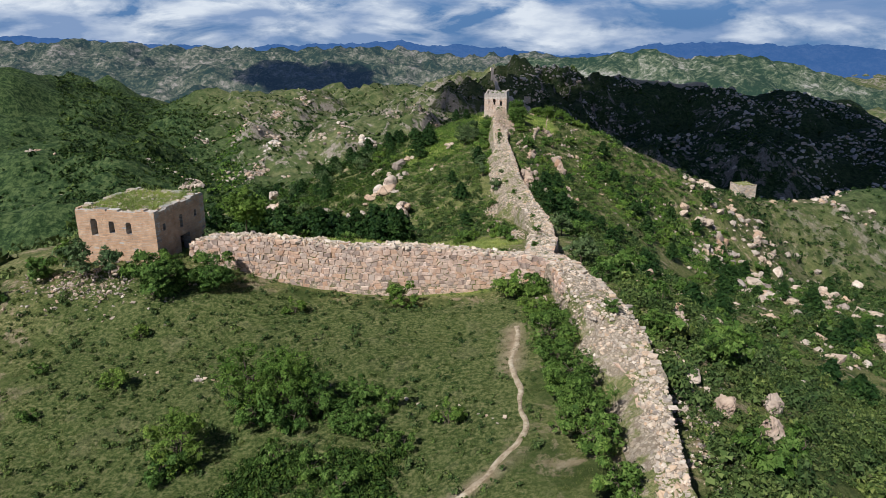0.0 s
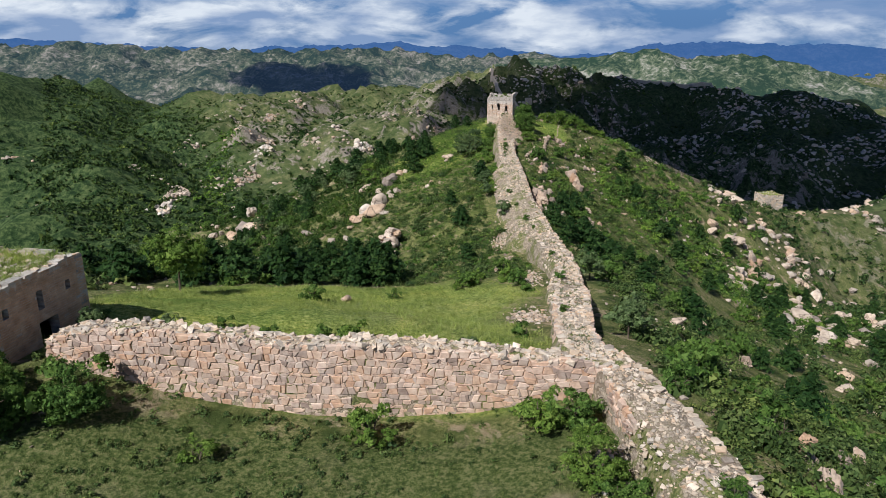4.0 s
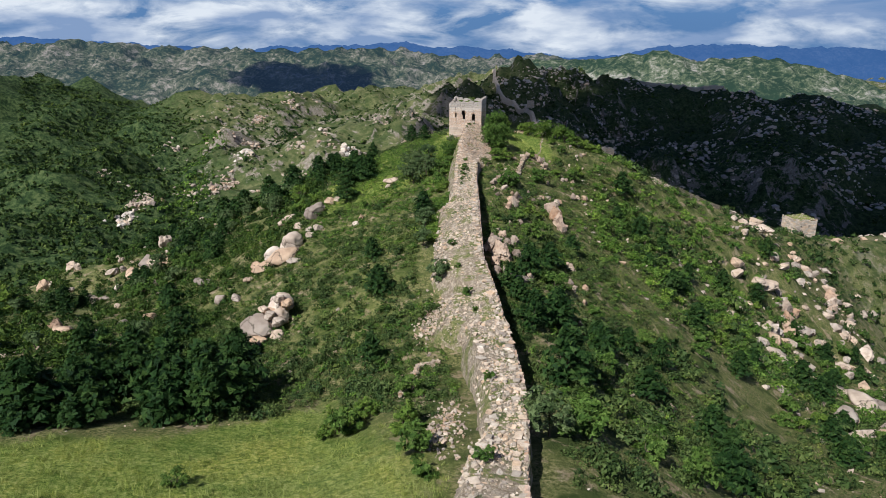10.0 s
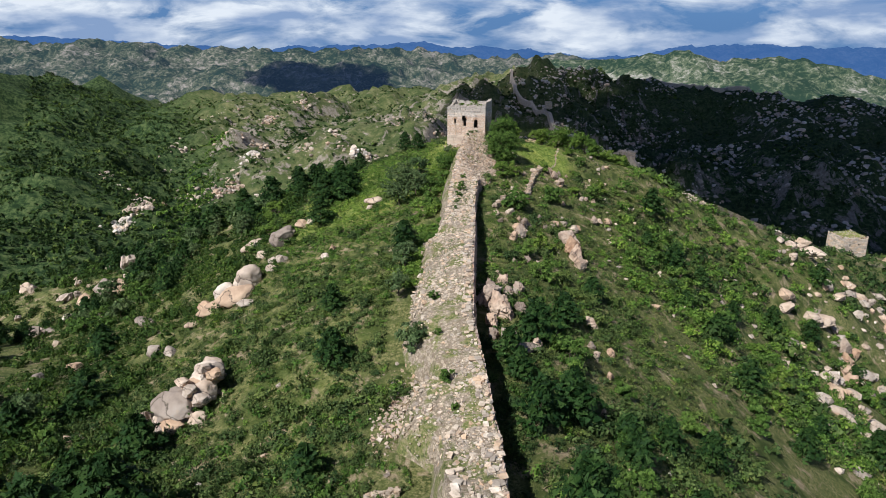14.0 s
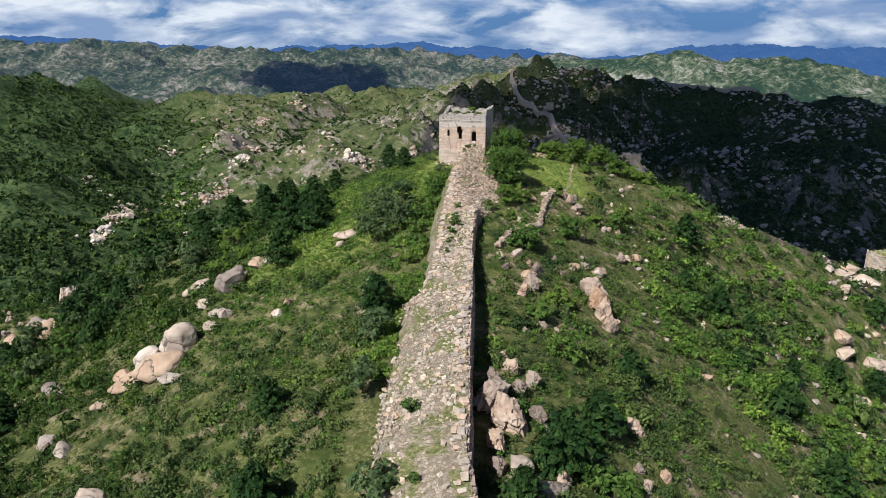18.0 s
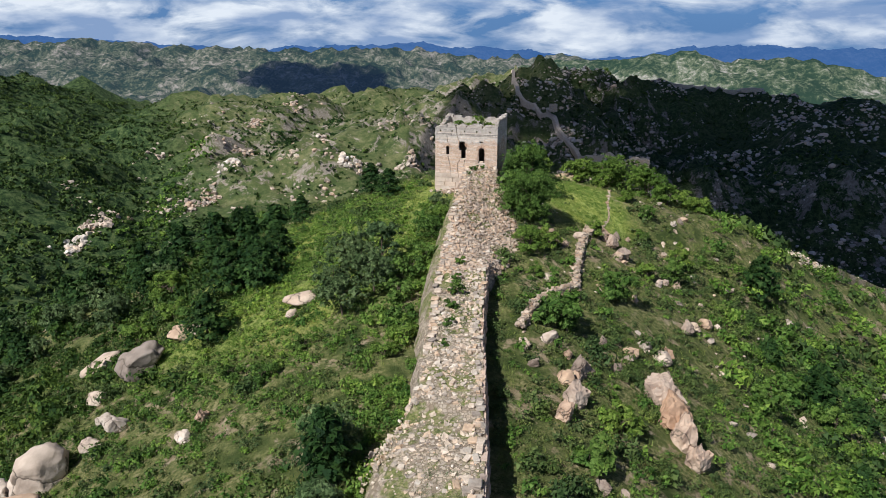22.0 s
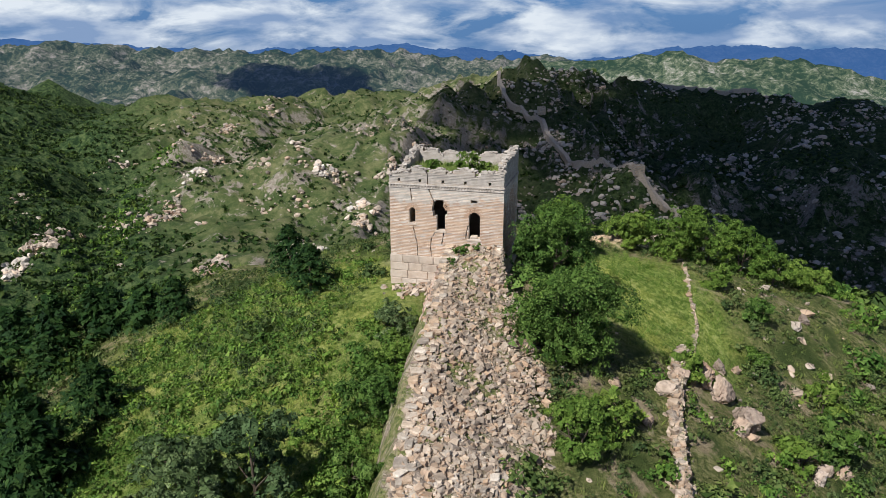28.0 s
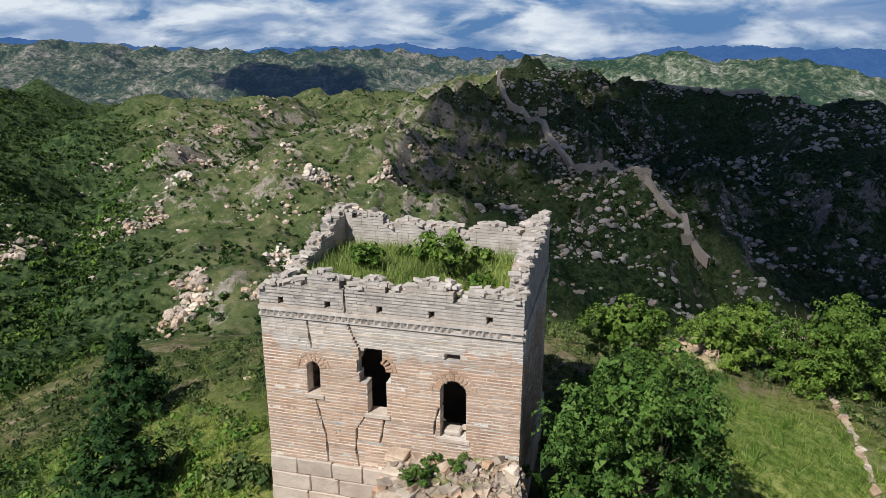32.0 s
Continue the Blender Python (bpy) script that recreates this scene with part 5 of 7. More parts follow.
rt_open = [(2.0, 2.6, -49.5, -48.4, True), (5.4, 6.0, -49.5, -48.4, True)]
plain_tower("ruined_watchtower", pose(120.3, 107.0, 0, 0, 0, 18), 9.0, 9.0, -53.5, -46.3, rt_open, rt_open, 22, "small ruined brick watchtower on the side spur", 0.8)

# ---- granite boulders ----
r_rng = np.random.RandomState(17)
BOULDERS = [mesh_of("boulder", *ico(4, (1, 0.8, 0.68), 0.42, k + 1, 1.25, 8, 0.80, 0.035), M_ROCK, True) for k in range(6)]
SLABS = [mesh_of("boulder", *ico(3, (1.25, 0.75, 0.40), 0.30, k + 21, 1.2, 6, 0.84), M_ROCK, True) for k in range(3)]
CRAGS = [mesh_of("crag", *ico(4, (0.85, 0.7, 1.1), 0.7, k + 41, 1.9, 14, 0.7, 0.16), M_CRAG) for k in range(4)]
ROUND, FLAT, TALL = "smooth rounded pale granite boulder on the scrubby slope", "flat tilted slab of pale granite among the scrub", "jagged upright granite crag on the scrubby slope"


PLAIN = [mesh_of("boulder", *ico(3, q, 0.6, k + 61, 1.6, 10, 0.74, 0.12), M_ROCK) for k, q in enumerate(((1, 0.8, 0.7), (0.9, 0.85, 0.8), (1.2, 0.7, 0.5), (1, 0.7, 0.9)))]


def boulder(kind, x, y, size, turn, sink=0.25, group="granite boulders", tip=(0, 0), lift=0.0):
    pool, label = {"r": (BOULDERS, ROUND), "s": (SLABS, FLAT), "c": (CRAGS, TALL), "p": (PLAIN, "weathered pale granite boulder on the far slope")}[kind]
    me = pool[r_rng.randint(len(pool))]
    z = height(x, y) + size * (0.55 - sink) + lift
    m = pose(x, y, z, tip[0], tip[1], turn) @ Matrix.Diagonal((size, size, size, 1))
    return thing("boulder", m, label, "boulder", group, data=me)


# the great outcrop on the left flank: kind, x, y, size, turn, tip
for k, x, y, s, a, t in [("r", -30.6, -43.2, 2.7, 65, (10, -18)), ("r", -34.2, -44.8, 2.1, 40, (0, -28)), ("s", -31.0, -48.0, 2.5, 30, (22, -12)), ("s", -35.2, -48.2, 1.9, 35, (15, -15)), ("r", -27.8, -40.4, 1.1, 10, (0, 0)),
                         ("r", -26.6, -38.2, 1.25, 50, (0, 20)), ("r", -30.5, -27.3, 2.6, 55, (0, -30)), ("r", -28.4, -22.8, 1.35, 40, (0, 20)), ("s", -39.0, -21.6, 1.9, 50, (0, -20)), ("r", -26.9, -22.4, 0.9, 0, (0, 0)), ("r", -33.2, -31.5, 1.1, 15, (0, 0)), ("s", -28.0, -51.0, 1.1, 20, (10, 0)),
                         ("s", -37.0, -51.0, 1.2, 70, (0, 0)), ("r", -29.4, -36.2, 0.9, 20, (0, 0)), ("r", -37.4, -45.8, 1.3, 20, (0, -20))]:
    boulder(k, x, y, s, a, 0.1, "boulders of the large outcrop", t)
for x, y, s, a, l in [(-23.3, -81.0, 2.3, 10, 0), (-22.0, -78.6, 1.5, 40, 0.6), (-20.8, -79.2, 1.4, 70, 0.5), (-21.4, -77.0, 1.5, 20, 1.4), (-20.4, -77.4, 1.2, 60, 1.5), (-24.2, -78.2, 1.4, 30, 0.3), (-21.6, -75.6, 1.1, 15, 1.8), (-25.2, -80.6, 1.1, 50, 0), (-22.8, -83.0, 1.2, 5, 0), (-20.6, -80.8, 0.9, 35, 1.0), (-21.9, -80.6, 0.8, 80, 2.2), (-19.8, -78.9, 0.8, 15, 2.4), (-20.9, -78.6, 0.75, 65, 3.1), (-20.2, -82.4, 0.9, 25, 0), (-24.6, -82.8, 0.8, 45, 0), (-23.0, -79.9, 0.7, 10, 2.9)]:
    boulder("r", x, y, s * 1.3, a, 0.05, "stacked boulder heap", lift=1.2 * l)
for k, x, y, s in [("c", -27.5, -80.5, 1.6), ("s", -13.7, -24.2, 1.5), ("r", -14.4, -26.2, 0.9), ("c", -17.0, -41.0, 1.0), ("r", -17.6, -43.0, 0.8), ("r", -88.0, 2.0, 3.6), ("r", -85.0, 0.0, 2.6), ("s", -90, -3, 3.2), ("r", -82, 3, 2.2),
                   ("s", -52, -40, 2.0), ("c", -68.6, -65, 1.8), ("s", -66, -67, 1.6), ("r", -58, -52, 1.6), ("s", -16.4, -139.4, 0.95), ("r", -60, -58, 1.3), ("s", -36, -60, 1.2), ("r", -41, -56, 1.4),
                   ("c", 10.6, -66.5, 2.1), ("c", 11.8, -68.6, 2.0), ("c", 11.2, -71.4, 1.3), ("c", 12.6, -64.2, 1.1), ("r", 13.2, -73.5, 1.2), ("c", 13.8, -62.2, 1.2), ("s", 15.2, -75, 1.4),
                   ("c", 20.6, -33.0, 2.3), ("c", 21.4, -35.0, 2.2), ("c", 22.0, -37.2, 2.0), ("c", 20.7, -31.0, 1.7), ("c", 22.6, -39.2, 1.6), ("r", 21.8, -25.0, 1.1), ("r", 20.2, -24.4, 0.9), ("r", 18.6, -27.4, 0.9), ("c", 13.6, -35, 1.4), ("c", 13.0, -39.4, 1.5), ("c", 12.2, -42.0, 1.2), ("r", 12.4, -37, 0.9), ("r", 11.0, -31.5, 0.9),
                   ("c", 18.4, -4.6, 1.2), ("c", 19.6, -6.4, 1.3), ("c", 17.4, -3.0, 0.9), ("c", 15.4, -5.5, 0.9), ("r", 14.2, -7.5, 0.8), ("c", 26, -15, 1.1), ("r", 29, -10, 1.0), ("r", 27.2, -13.0, 0.8),
                   ("c", 87.5, 16.6, 2.6), ("c", 86.8, 12.6, 2.4), ("c", 85.8, 8.6, 2.6), ("c", 84.6, 4.4, 2.3), ("r", 82.5, 18.8, 3.0), ("r", 79.5, 17.4, 2.4), ("c", 90.2, 17.4, 2.2), ("c", 112.5, 50.3, 2.6), ("c", 111.4, 46.6, 2.7), ("c", 110.2, 42.6, 2.8), ("c", 109, 38.6, 2.4), ("r", 73.3, 18.4, 2.2), ("c", 62.2, -19.3, 1.8), ("s", 88.7, -33.6, 2.6), ("s", 86.5, -36, 2.0), ("r", 72.5, 14, 2.0), ("s", 75, -52, 2.8), ("s", 77, -49, 2.2), ("s", 85, -37, 3.2), ("r", 93, -40, 2.6), ("s", 64, -36, 1.8),
                   ("r", 32, -129, 1.5), ("s", 30.5, -127, 1.3), ("r", 33.5, -131.5, 1.1), ("c", 27.6, -186, 1.5), ("c", 27.2, -205, 1.4), ("c", 30.7, -206.5, 1.6), ("s", 25.4, -200, 1.2), ("c", 28.4, -153, 1.5), ("c", 29.4, -156, 1.3), ("r", 36, -120, 1.3), ("c", 33, -200, 1.4)]:
    boulder(k, x, y, s, r_rng.uniform(0, 360), 0.18, tip=(r_rng.uniform(-12, 12), r_rng.uniform(-12, 12)))
# broken crags and outcrops standing out of the right flank: x, y, size
for x, y, s in [(10.3, -63.4, 1.1), (11.8, -60.9, 1.2), (11.6, -74.0, 1.0), (14.3, -66.5, 1.0), (15.5, -68.8, 1.0), (17.1, -69.8, 1.0), (16.6, -73.3, 0.9), (14.6, -48.8, 0.7), (16.1, -48.6, 0.6), (13.3, -35.8, 0.6), (23.1, -61.2, 1.1), (23.0, -66.8, 0.7), (25.6, -65.4, 0.8), (10.9, -59.2, 0.9), (12.8, -51.9, 0.6), (14.6, -76.0, 0.8), (15.8, -71.0, 0.9), (23.6, -68.5, 0.8), (25.0, -71.3, 0.7), (23.8, -80.1, 0.7), (35.2, -90.3, 1.0),
                (8.9, -33.6, 0.7), (9.8, -36.2, 0.6), (13.7, -34.5, 0.8), (16.9, -31.6, 0.7), (22.5, -23.4, 0.9), (15.9, -28.0, 0.6), (18.1, -29.1, 0.8), (21.6, -28.8, 0.8), (12.6, -33.1, 0.6), (20.1, -15.3, 0.6), (23.8, -7.6, 0.7), (26.2, -5.3, 0.7), (19.3, 0.1, 0.7), (17.3, -4.1, 0.8), (20.8, 1.3, 0.5), (18.9, -7.3, 0.9), (12.6, -11.2, 0.6), (24.7, -6.2, 0.6), (29.1, 12.0, 0.6), (28.8, -179.0, 1.2), (31.8, -178.6, 1.0), (34.9, -174.7, 1.1), (27.6, -182.4, 0.9), (41.3, -126.2, 1.3), (44.3, -135.1, 1.2)]:
    boulder("c", x, y, s, r_rng.uniform(0, 360), 0.22, tip=(r_rng.uniform(-16, 16), r_rng.uniform(-16, 16)))
# further boulders of the stony right-hand bowl and the left spur
n_made = 0
while n_made < 130:
    if n_made < 95:
        x, y = r_rng.uniform(78, 230), r_rng.uniform(-110, 110)
        if y > 60 + 0.4 * (x - 70):
            continue
    else:
        x, y = r_rng.uniform(-140, -70), r_rng.uniform(-30, 40)
    if float(fbm(np.array([x]), np.array([y]), 38, 3, 301)[0]) + r_rng.uniform(-0.3, 0.3) < 0.12:
        continue
    boulder("p", x, y, 0.9 + 2.3 * r_rng.uniform() ** 2.0, r_rng.uniform(0, 360), 0.15, "boulders strewn over the far slope", (r_rng.uniform(-15, 15), r_rng.uniform(-15, 15)))
    n_made += 1

# small stones half sunk in the near slopes, and stones of the far hillsides
def strewn(name, n, x0, x1, y0, y1, seed, small, large, cut, label, sub=1, keep_out=6.0, mat=None):
    rng = np.random.RandomState(seed)
    x, y = rng.uniform(x0, x1, n), rng.uniform(y0, y1, n)
    wild = fbm(x, y, 45, 5, seed) + rng.uniform(-0.12, 0.12, n) > cut
    l, r, _, _ = wall_at(y)
    clear = ((x < l - 1.5) | (x > r + keep_out * 0.3) | (y > -1)) & (cover(x, y)[0] < 0.3) & ((y > -178) | (x > 22)) & (np.hypot(x, y - 3) > 9)
    x, y = x[wild & clear], y[wild & clear]
    s = small + (large - small) * rng.uniform(0, 1, len(x)) ** 3
    protos = [ico(sub, (1, 0.75, 0.6), 0.8, k + seed, 1.9) for k in range(6)]
    return thing(name, Matrix(), label, "stones", kind="stuff", data=merged(name, protos, rng.randint(0, 6, len(x)), (turns(rng, len(x), s, s, s, 0.4), np.stack([x, y, lie(x, y) + 0.12 * s], -1)), mat or M_ROCK))


strewn("field_stones", 5200, -75, 70, -215, 40, 401, 0.15, 0.75, 0.22, "scattered pale stones half sunk in the scrub")
strewn("hillside_stones", 6500, 58, 330, -140, 210, 402, 0.5, 2.8, 0.13, "pale granite boulders crowding the far stony slope")
strewn("hillside_stones", 22000, -420, 120, 230, 1000, 403, 0.4, 3.0, 0.30, "granite outcrops scattered over the far hills")
strewn("hillside_stones", 24000, -40, 700, 380, 1180, 404, 0.6, 4.6, 0.04, "granite outcrops scattered over the dark far hill", mat=M_OUTCROP)
# scree at the foot of the ruined tower and the rampart
for cx, cy, rx, ry, n, sd in ((-39, -187, 9, 5, 600, 411), (8.6, -143, 2.6, 5.5, 420, 412), (8.8, -118, 2.4, 6, 300, 413), (-1.2, -1.2, 3.0, 1.0, 160, 414), (24.5, -205, 2.5, 14, 500, 415), (13.5, -189, 2.0, 6, 300, 416), (3.5, -88, 2.2, 7, 420, 417)):
    q_rng = np.random.RandomState(sd)
    x, y = cx + q_rng.normal(0, rx * 0.5, n), cy + q_rng.normal(0, ry * 0.5, n)
    s = 0.1 + 0.36 * q_rng.uniform(0, 1, n) ** 2
    thing("scree", Matrix(), "loose broken stones spilt at the foot of the masonry", "stones", kind="stuff", data=merged("scree", CHIPS, q_rng.randint(0, 12, n), (turns(q_rng, n, s, s, s, 0.5), np.stack([x, y, land(x, y) + 0.05], -1)), M_ROCK))

# broken granite ribs on the near side of the pale hills, and rubble mounds on the crest behind the tower
def rib(cx, cy, radius, n, seed, small, large, mat):
    rng = np.random.RandomState(seed)
    x, y = cx + rng.normal(0, radius * 0.5, n), cy + rng.normal(0, radius * 0.7, n)
    s = small + (large - small) * rng.uniform(0, 1, n) ** 2
    protos = [ico(2, (1, 0.75, 0.7), 0.7, k + seed, 1.7, 5, 0.8) for k in range(4)]
    return thing("rock_rib", Matrix(), "broken rib of pale granite rocks on the far slope", "rocks", kind="stuff", data=merged("rock_rib", protos, rng.randint(0, 4, n), (turns(rng, n, s, s, s, 0.5), np.stack([x, y, lie(x, y) + 0.15 * s], -1)), mat))


for k_i, (cx, cy, radius, n, mat) in enumerate(((-140, 367, 7, 46, 1), (-128, 352, 8, 50, 0), (-160, 296, 8, 60, 0), (-150, 285, 6, 34, 1), (-122, 292, 8, 50, 0), (-158, 272, 8, 50, 0), (-122, 344, 6, 26, 1), (-249, 402, 8, 46, 0), (-255, 435, 9, 50, 0), (-254, 480, 9, 50, 1), (-298, 612, 11, 50, 0), (-210, 498, 9, 40, 0), (-380, 582, 9, 36, 0),
                                                 (-157, 496, 7, 36, 1), (-143, 500, 8, 40, 0), (-118, 452, 9, 60, 1), (-110, 427, 9, 60, 0), (-108, 520, 10, 50, 0), (-345, 898, 12, 50, 0), (-338, 735, 12, 50, 0), (-268, 286, 8, 56, 1), (-268, 310, 9, 56, 0), (-289, 356, 8, 36, 0), (-200, 560, 10, 40, 0), (-90, 600, 12, 50, 0), (-60, 640, 12, 50, 0))):
    rib(cx, cy, radius, n, 700 + k_i, 0.5, 3.6, (M_ROCK, M_OUTCROP)[mat])
for cx, cy, rx, sd in ((13.4, 17.6, 2.0, 31), (18.9, 20.4, 2.8, 32)):
    m_v, m_f = ico(4, (1, 0.8, 0.42), 0.45, sd, 1.6)
    thing("rubble_mound", pose(cx, cy, height(cx, cy) + 0.1) @ Matrix.Diagonal((rx, rx, rx, 1)), "low mound of tan earth and rubble between the bushes", "mound", "rubble mounds", data=mesh_of("rubble_mound", m_v, m_f, M_CORE, True))

# ---- trees, bushes, scrub and grass ----
def leaf_quads(rng, pos, nrm, size, tall=1.35, loose=0.55):
    """Leaf sprays as quads at pos, facing roughly nrm."""
    n = len(pos)
    d = nrm + rng.normal(0, loose, (n, 3))
    d /= np.linalg.norm(d, axis=1)[:, None] + 1e-9
    a = np.cross(d, rng.normal(0, 1, (n, 3)))
    a /= np.linalg.norm(a, axis=1)[:, None] + 1e-9
    b = np.cross(d, a)
    s = (size * rng.uniform(0.6, 1.3, n))[:, None]
    a, b = a * s, b * s * tall
    v = np.stack([pos - a * 0.5 - b * 0.15, pos + a * 0.05 - b * 0.6, pos + a * 0.5 + b * 0.1, pos + a * 0.0 + b * 0.6], 1)
    return v.reshape(-1, 3), np.arange(4 * n).reshape(n, 4)


def leaf_tris(rng, pos, nrm, size, tall=1.2, loose=0.34):
    """Small leaf sprays as single triangles."""
    v, f = leaf_quads(rng, pos, nrm, size * 1.25, tall, loose)
    return v.reshape(-1, 4, 3)[:, [0, 2, 3]].reshape(-1, 3), np.arange(3 * len(pos)).reshape(-1, 3)


def crown(rng, n, radius, tall, base, leaf, lobes=13):
    """A crown of uneven lobes, each of many leafy clumps with dark gaps between them."""
    cs = []
    while len(cs) < lobes:
        c = rng.uniform(-1, 1, 3)
        if 0.25 < np.linalg.norm(c) < 0.82:
            cs.append(c)
    cs = np.array(cs)
    lr = rng.uniform(0.26, 0.46, lobes)
    m = max(lobes * 4, n // 42)
    k = rng.randint(0, lobes, m)
    d = rng.normal(0, 1, (m, 3))
    d /= np.linalg.norm(d, axis=1)[:, None]
    d[:, 2] = np.abs(d[:, 2]) * 1.15 - 0.35
    mid = cs[k] + d * (lr[k] * rng.uniform(0.72, 1.08, m))[:, None]
    wide = rng.uniform(0.09, 0.19, m) * (1.25 if n < 3000 else 0.8)
    j = rng.randint(0, m, n)
    e = rng.normal(0, 1, (n, 3))
    e /= np.linalg.norm(e, axis=1)[:, None]
    e[:, 2] = np.abs(e[:, 2]) * 1.1 - 0.3
    p = mid[j] + e * (wide[j] * rng.uniform(0.55, 1.05, n))[:, None]
    out = e + 0.45 * d[j] + (0, 0, 0.25)
    scale, up = np.array((radius, radius, tall / 2)), np.array((0, 0, base + tall / 2))
    v, f = leaf_tris(rng, p * scale + up, out, leaf, 1.35, 0.42)
    # the close dark twigs and leaves inside
    q = np.repeat(np.arange(lobes), 14)
    g = rng.normal(0, 1, (len(q), 3))
    g /= np.linalg.norm(g, axis=1)[:, None]
    iv, jf = leaf_tris(rng, (cs[q] + g * lr[q][:, None] * 0.6) * scale + up, g, 0.17 * radius, 1.1, 0.2)
    return np.concatenate([v, iv]), np.concatenate([f, jf + len(v)])


def limbs(rng, stems, tall, spread, thick, name="trunk"):
    """Tapered trunk with limbs, as one mesh."""
    vs, fs = [], []

    def tube(a, b, ra, rb):
        a, b = np.array(a, float), np.array(b, float)
        d = (b - a) / (np.linalg.norm(b - a) + 1e-9)
        u = np.cross(d, (0.3, 1, 0.2))
        u /= np.linalg.norm(u)
        w = np.cross(d, u)
        o = len(vs)
        for c, r in ((a, ra), (b, rb)):
            for k in range(6):
                g = k * math.pi / 3
                vs.append(c + r * (u * math.cos(g) + w * math.sin(g)))
        fs.extend([[o + k, o + (k + 1) % 6, o + 6 + (k + 1) % 6, o + 6 + k] for k in range(6)])

    for s in range(stems):
        g = rng.uniform(0, 6.28)
        lean = spread * (0.18 if stems == 1 else 0.5)
        p0 = (0.12 * s * math.cos(g), 0.12 * s * math.sin(g), -0.4)
        p1 = (lean * math.cos(g) * 0.5, lean * math.sin(g) * 0.5, tall * 0.45)
        p2 = (lean * math.cos(g), lean * math.sin(g), tall * 0.9)
        tube(p0, p1, thick, thick * 0.65)
        tube(p1, p2, thick * 0.65, thick * 0.2)
        for _ in range(3):
            h = rng.uniform(0.4, 0.75)
            a = rng.uniform(0, 6.28)
            q = (lean * math.cos(g) * h, lean * math.sin(g) * h, tall * h)
            tube(q, (q[0] + spread * 0.6 * math.cos(a), q[1] + spread * 0.6 * math.sin(a), q[2] + tall * 0.25), thick * 0.4, thick * 0.1)
    return mesh_of(name, vs, fs, M_BARK)


def pine_crown(rng, tall, radius, n, leaf=0.42):
    """Whorls of drooping needle sprays on a tapering outline."""
    h = rng.uniform(0.12, 1.0, n)
    layers = 9
    h = (np.floor(h * layers) + rng.uniform(0, 0.55, n)) / layers
    a = rng.uniform(0, 2 * np.pi, n)
    arm = 0.75 + 0.35 * np.sin(a * 3 + np.floor(h * layers) * 2.1)
    r = radius * np.minimum(1.0, 1.5 * (1 - h) ** 0.75) * arm * rng.uniform(0.35, 1.0, n) ** 0.6 + 0.05
    p = np.stack([r * np.cos(a), r * np.sin(a), tall * (0.12 + 0.9 * h) - 0.12 * r + rng.uniform(-0.12, 0.12, n)], -1)
    nr = np.stack([0.6 * np.cos(a), 0.6 * np.sin(a), np.full(n, 0.9)], -1)
    return leaf_tris(rng, p, nr, leaf, 1.35, 0.5)


p_rng = np.random.RandomState(29)


def tree_proto(kind, tall, radius, n, leaf, mat, label, cat, name):
    ob = thing(name, pose(0, 0, -500), label, cat)
    if kind == "pine":
        part("trunk", limbs(p_rng, 1, tall, 0.15, 0.06 + 0.016 * tall), ob)
        part("crown", mesh_of("crown", *pine_crown(p_rng, tall, radius, n, leaf), mat), ob)
    else:
        stems = 1 if kind == "tree" else 3
        part("trunk", limbs(p_rng, stems, tall * (0.85 if kind == "tree" else 0.6), radius * 0.7, 0.05 + 0.014 * tall), ob)
        part("crown", mesh_of("crown", *crown(p_rng, n, radius, tall * (0.8 if kind == "tree" else 1.1), tall * (0.2 if kind == "tree" else -0.12), leaf, 11 if n < 2500 else 22 if n < 12000 else 40), mat), ob)
    return ob


PINE_L, BUSH_L = "dark green mountain pine standing in the scrub", "leafy green bush with several stems on the slope"
PROTO = {
    "pine": [tree_proto("pine", t, r, n, 0.52, M_PINE, PINE_L, "pine tree", "pine_tree") for t, r, n in ((4.6, 2.2, 720), (4.0, 2.1, 660), (5.2, 2.4, 780), (3.4, 1.9, 560))],
    "pine_near": [tree_proto("pine", t, r, n, 0.36, M_PINE, PINE_L, "pine tree", "pine_tree") for t, r, n in ((4.6, 2.2, 1700), (5.2, 2.4, 1900))],
    "bush": [tree_proto("bush", t, r, n, 0.34, M_LEAF, BUSH_L, "bush", "bush") for t, r, n in ((2.6, 1.6, 680), (3.2, 1.9, 780), (2.0, 1.4, 560))],
    "bush_fine": [tree_proto("bush", t, r, n, 0.17, M_LEAF, BUSH_L, "bush", "bush") for t, r, n in ((2.6, 1.6, 2200), (2.2, 1.7, 2100))],
    "bright_fine": [tree_proto("bush", t, r, n, 0.17, M_LEAF_BRIGHT, "bright green leafy bush in full sun", "bush", "bush") for t, r, n in ((2.8, 1.6, 2200), (2.4, 1.5, 1900))],
    "bright": [tree_proto("bush", t, r, n, 0.34, M_LEAF_BRIGHT, "bright green leafy bush in full sun", "bush", "bush") for t, r, n in ((2.8, 1.7, 720), (2.2, 1.5, 600))],
    "grey": [tree_proto("tree", t, r, n, 0.30, M_LEAF_GREY, "grey-green small tree with a thin airy crown", "tree", "tree") for t, r, n in ((4.6, 2.4, 1000), (3.8, 2.1, 850))],
}


def plant(kind, x, y, scale, group="trees and bushes near the rampart", lift=0.0, turn=None):
    pool = PROTO[kind]
    ob = copy_thing(pool[p_rng.randint(len(pool))], pose(x, y, height(x, y) - 0.1 + lift, 0, 0, p_rng.uniform(0, 360) if turn is None else turn))
    ob.scale = (scale * p_rng.uniform(0.92, 1.1), scale * p_rng.uniform(0.92, 1.1), scale)
    return tagged(ob, group=group)


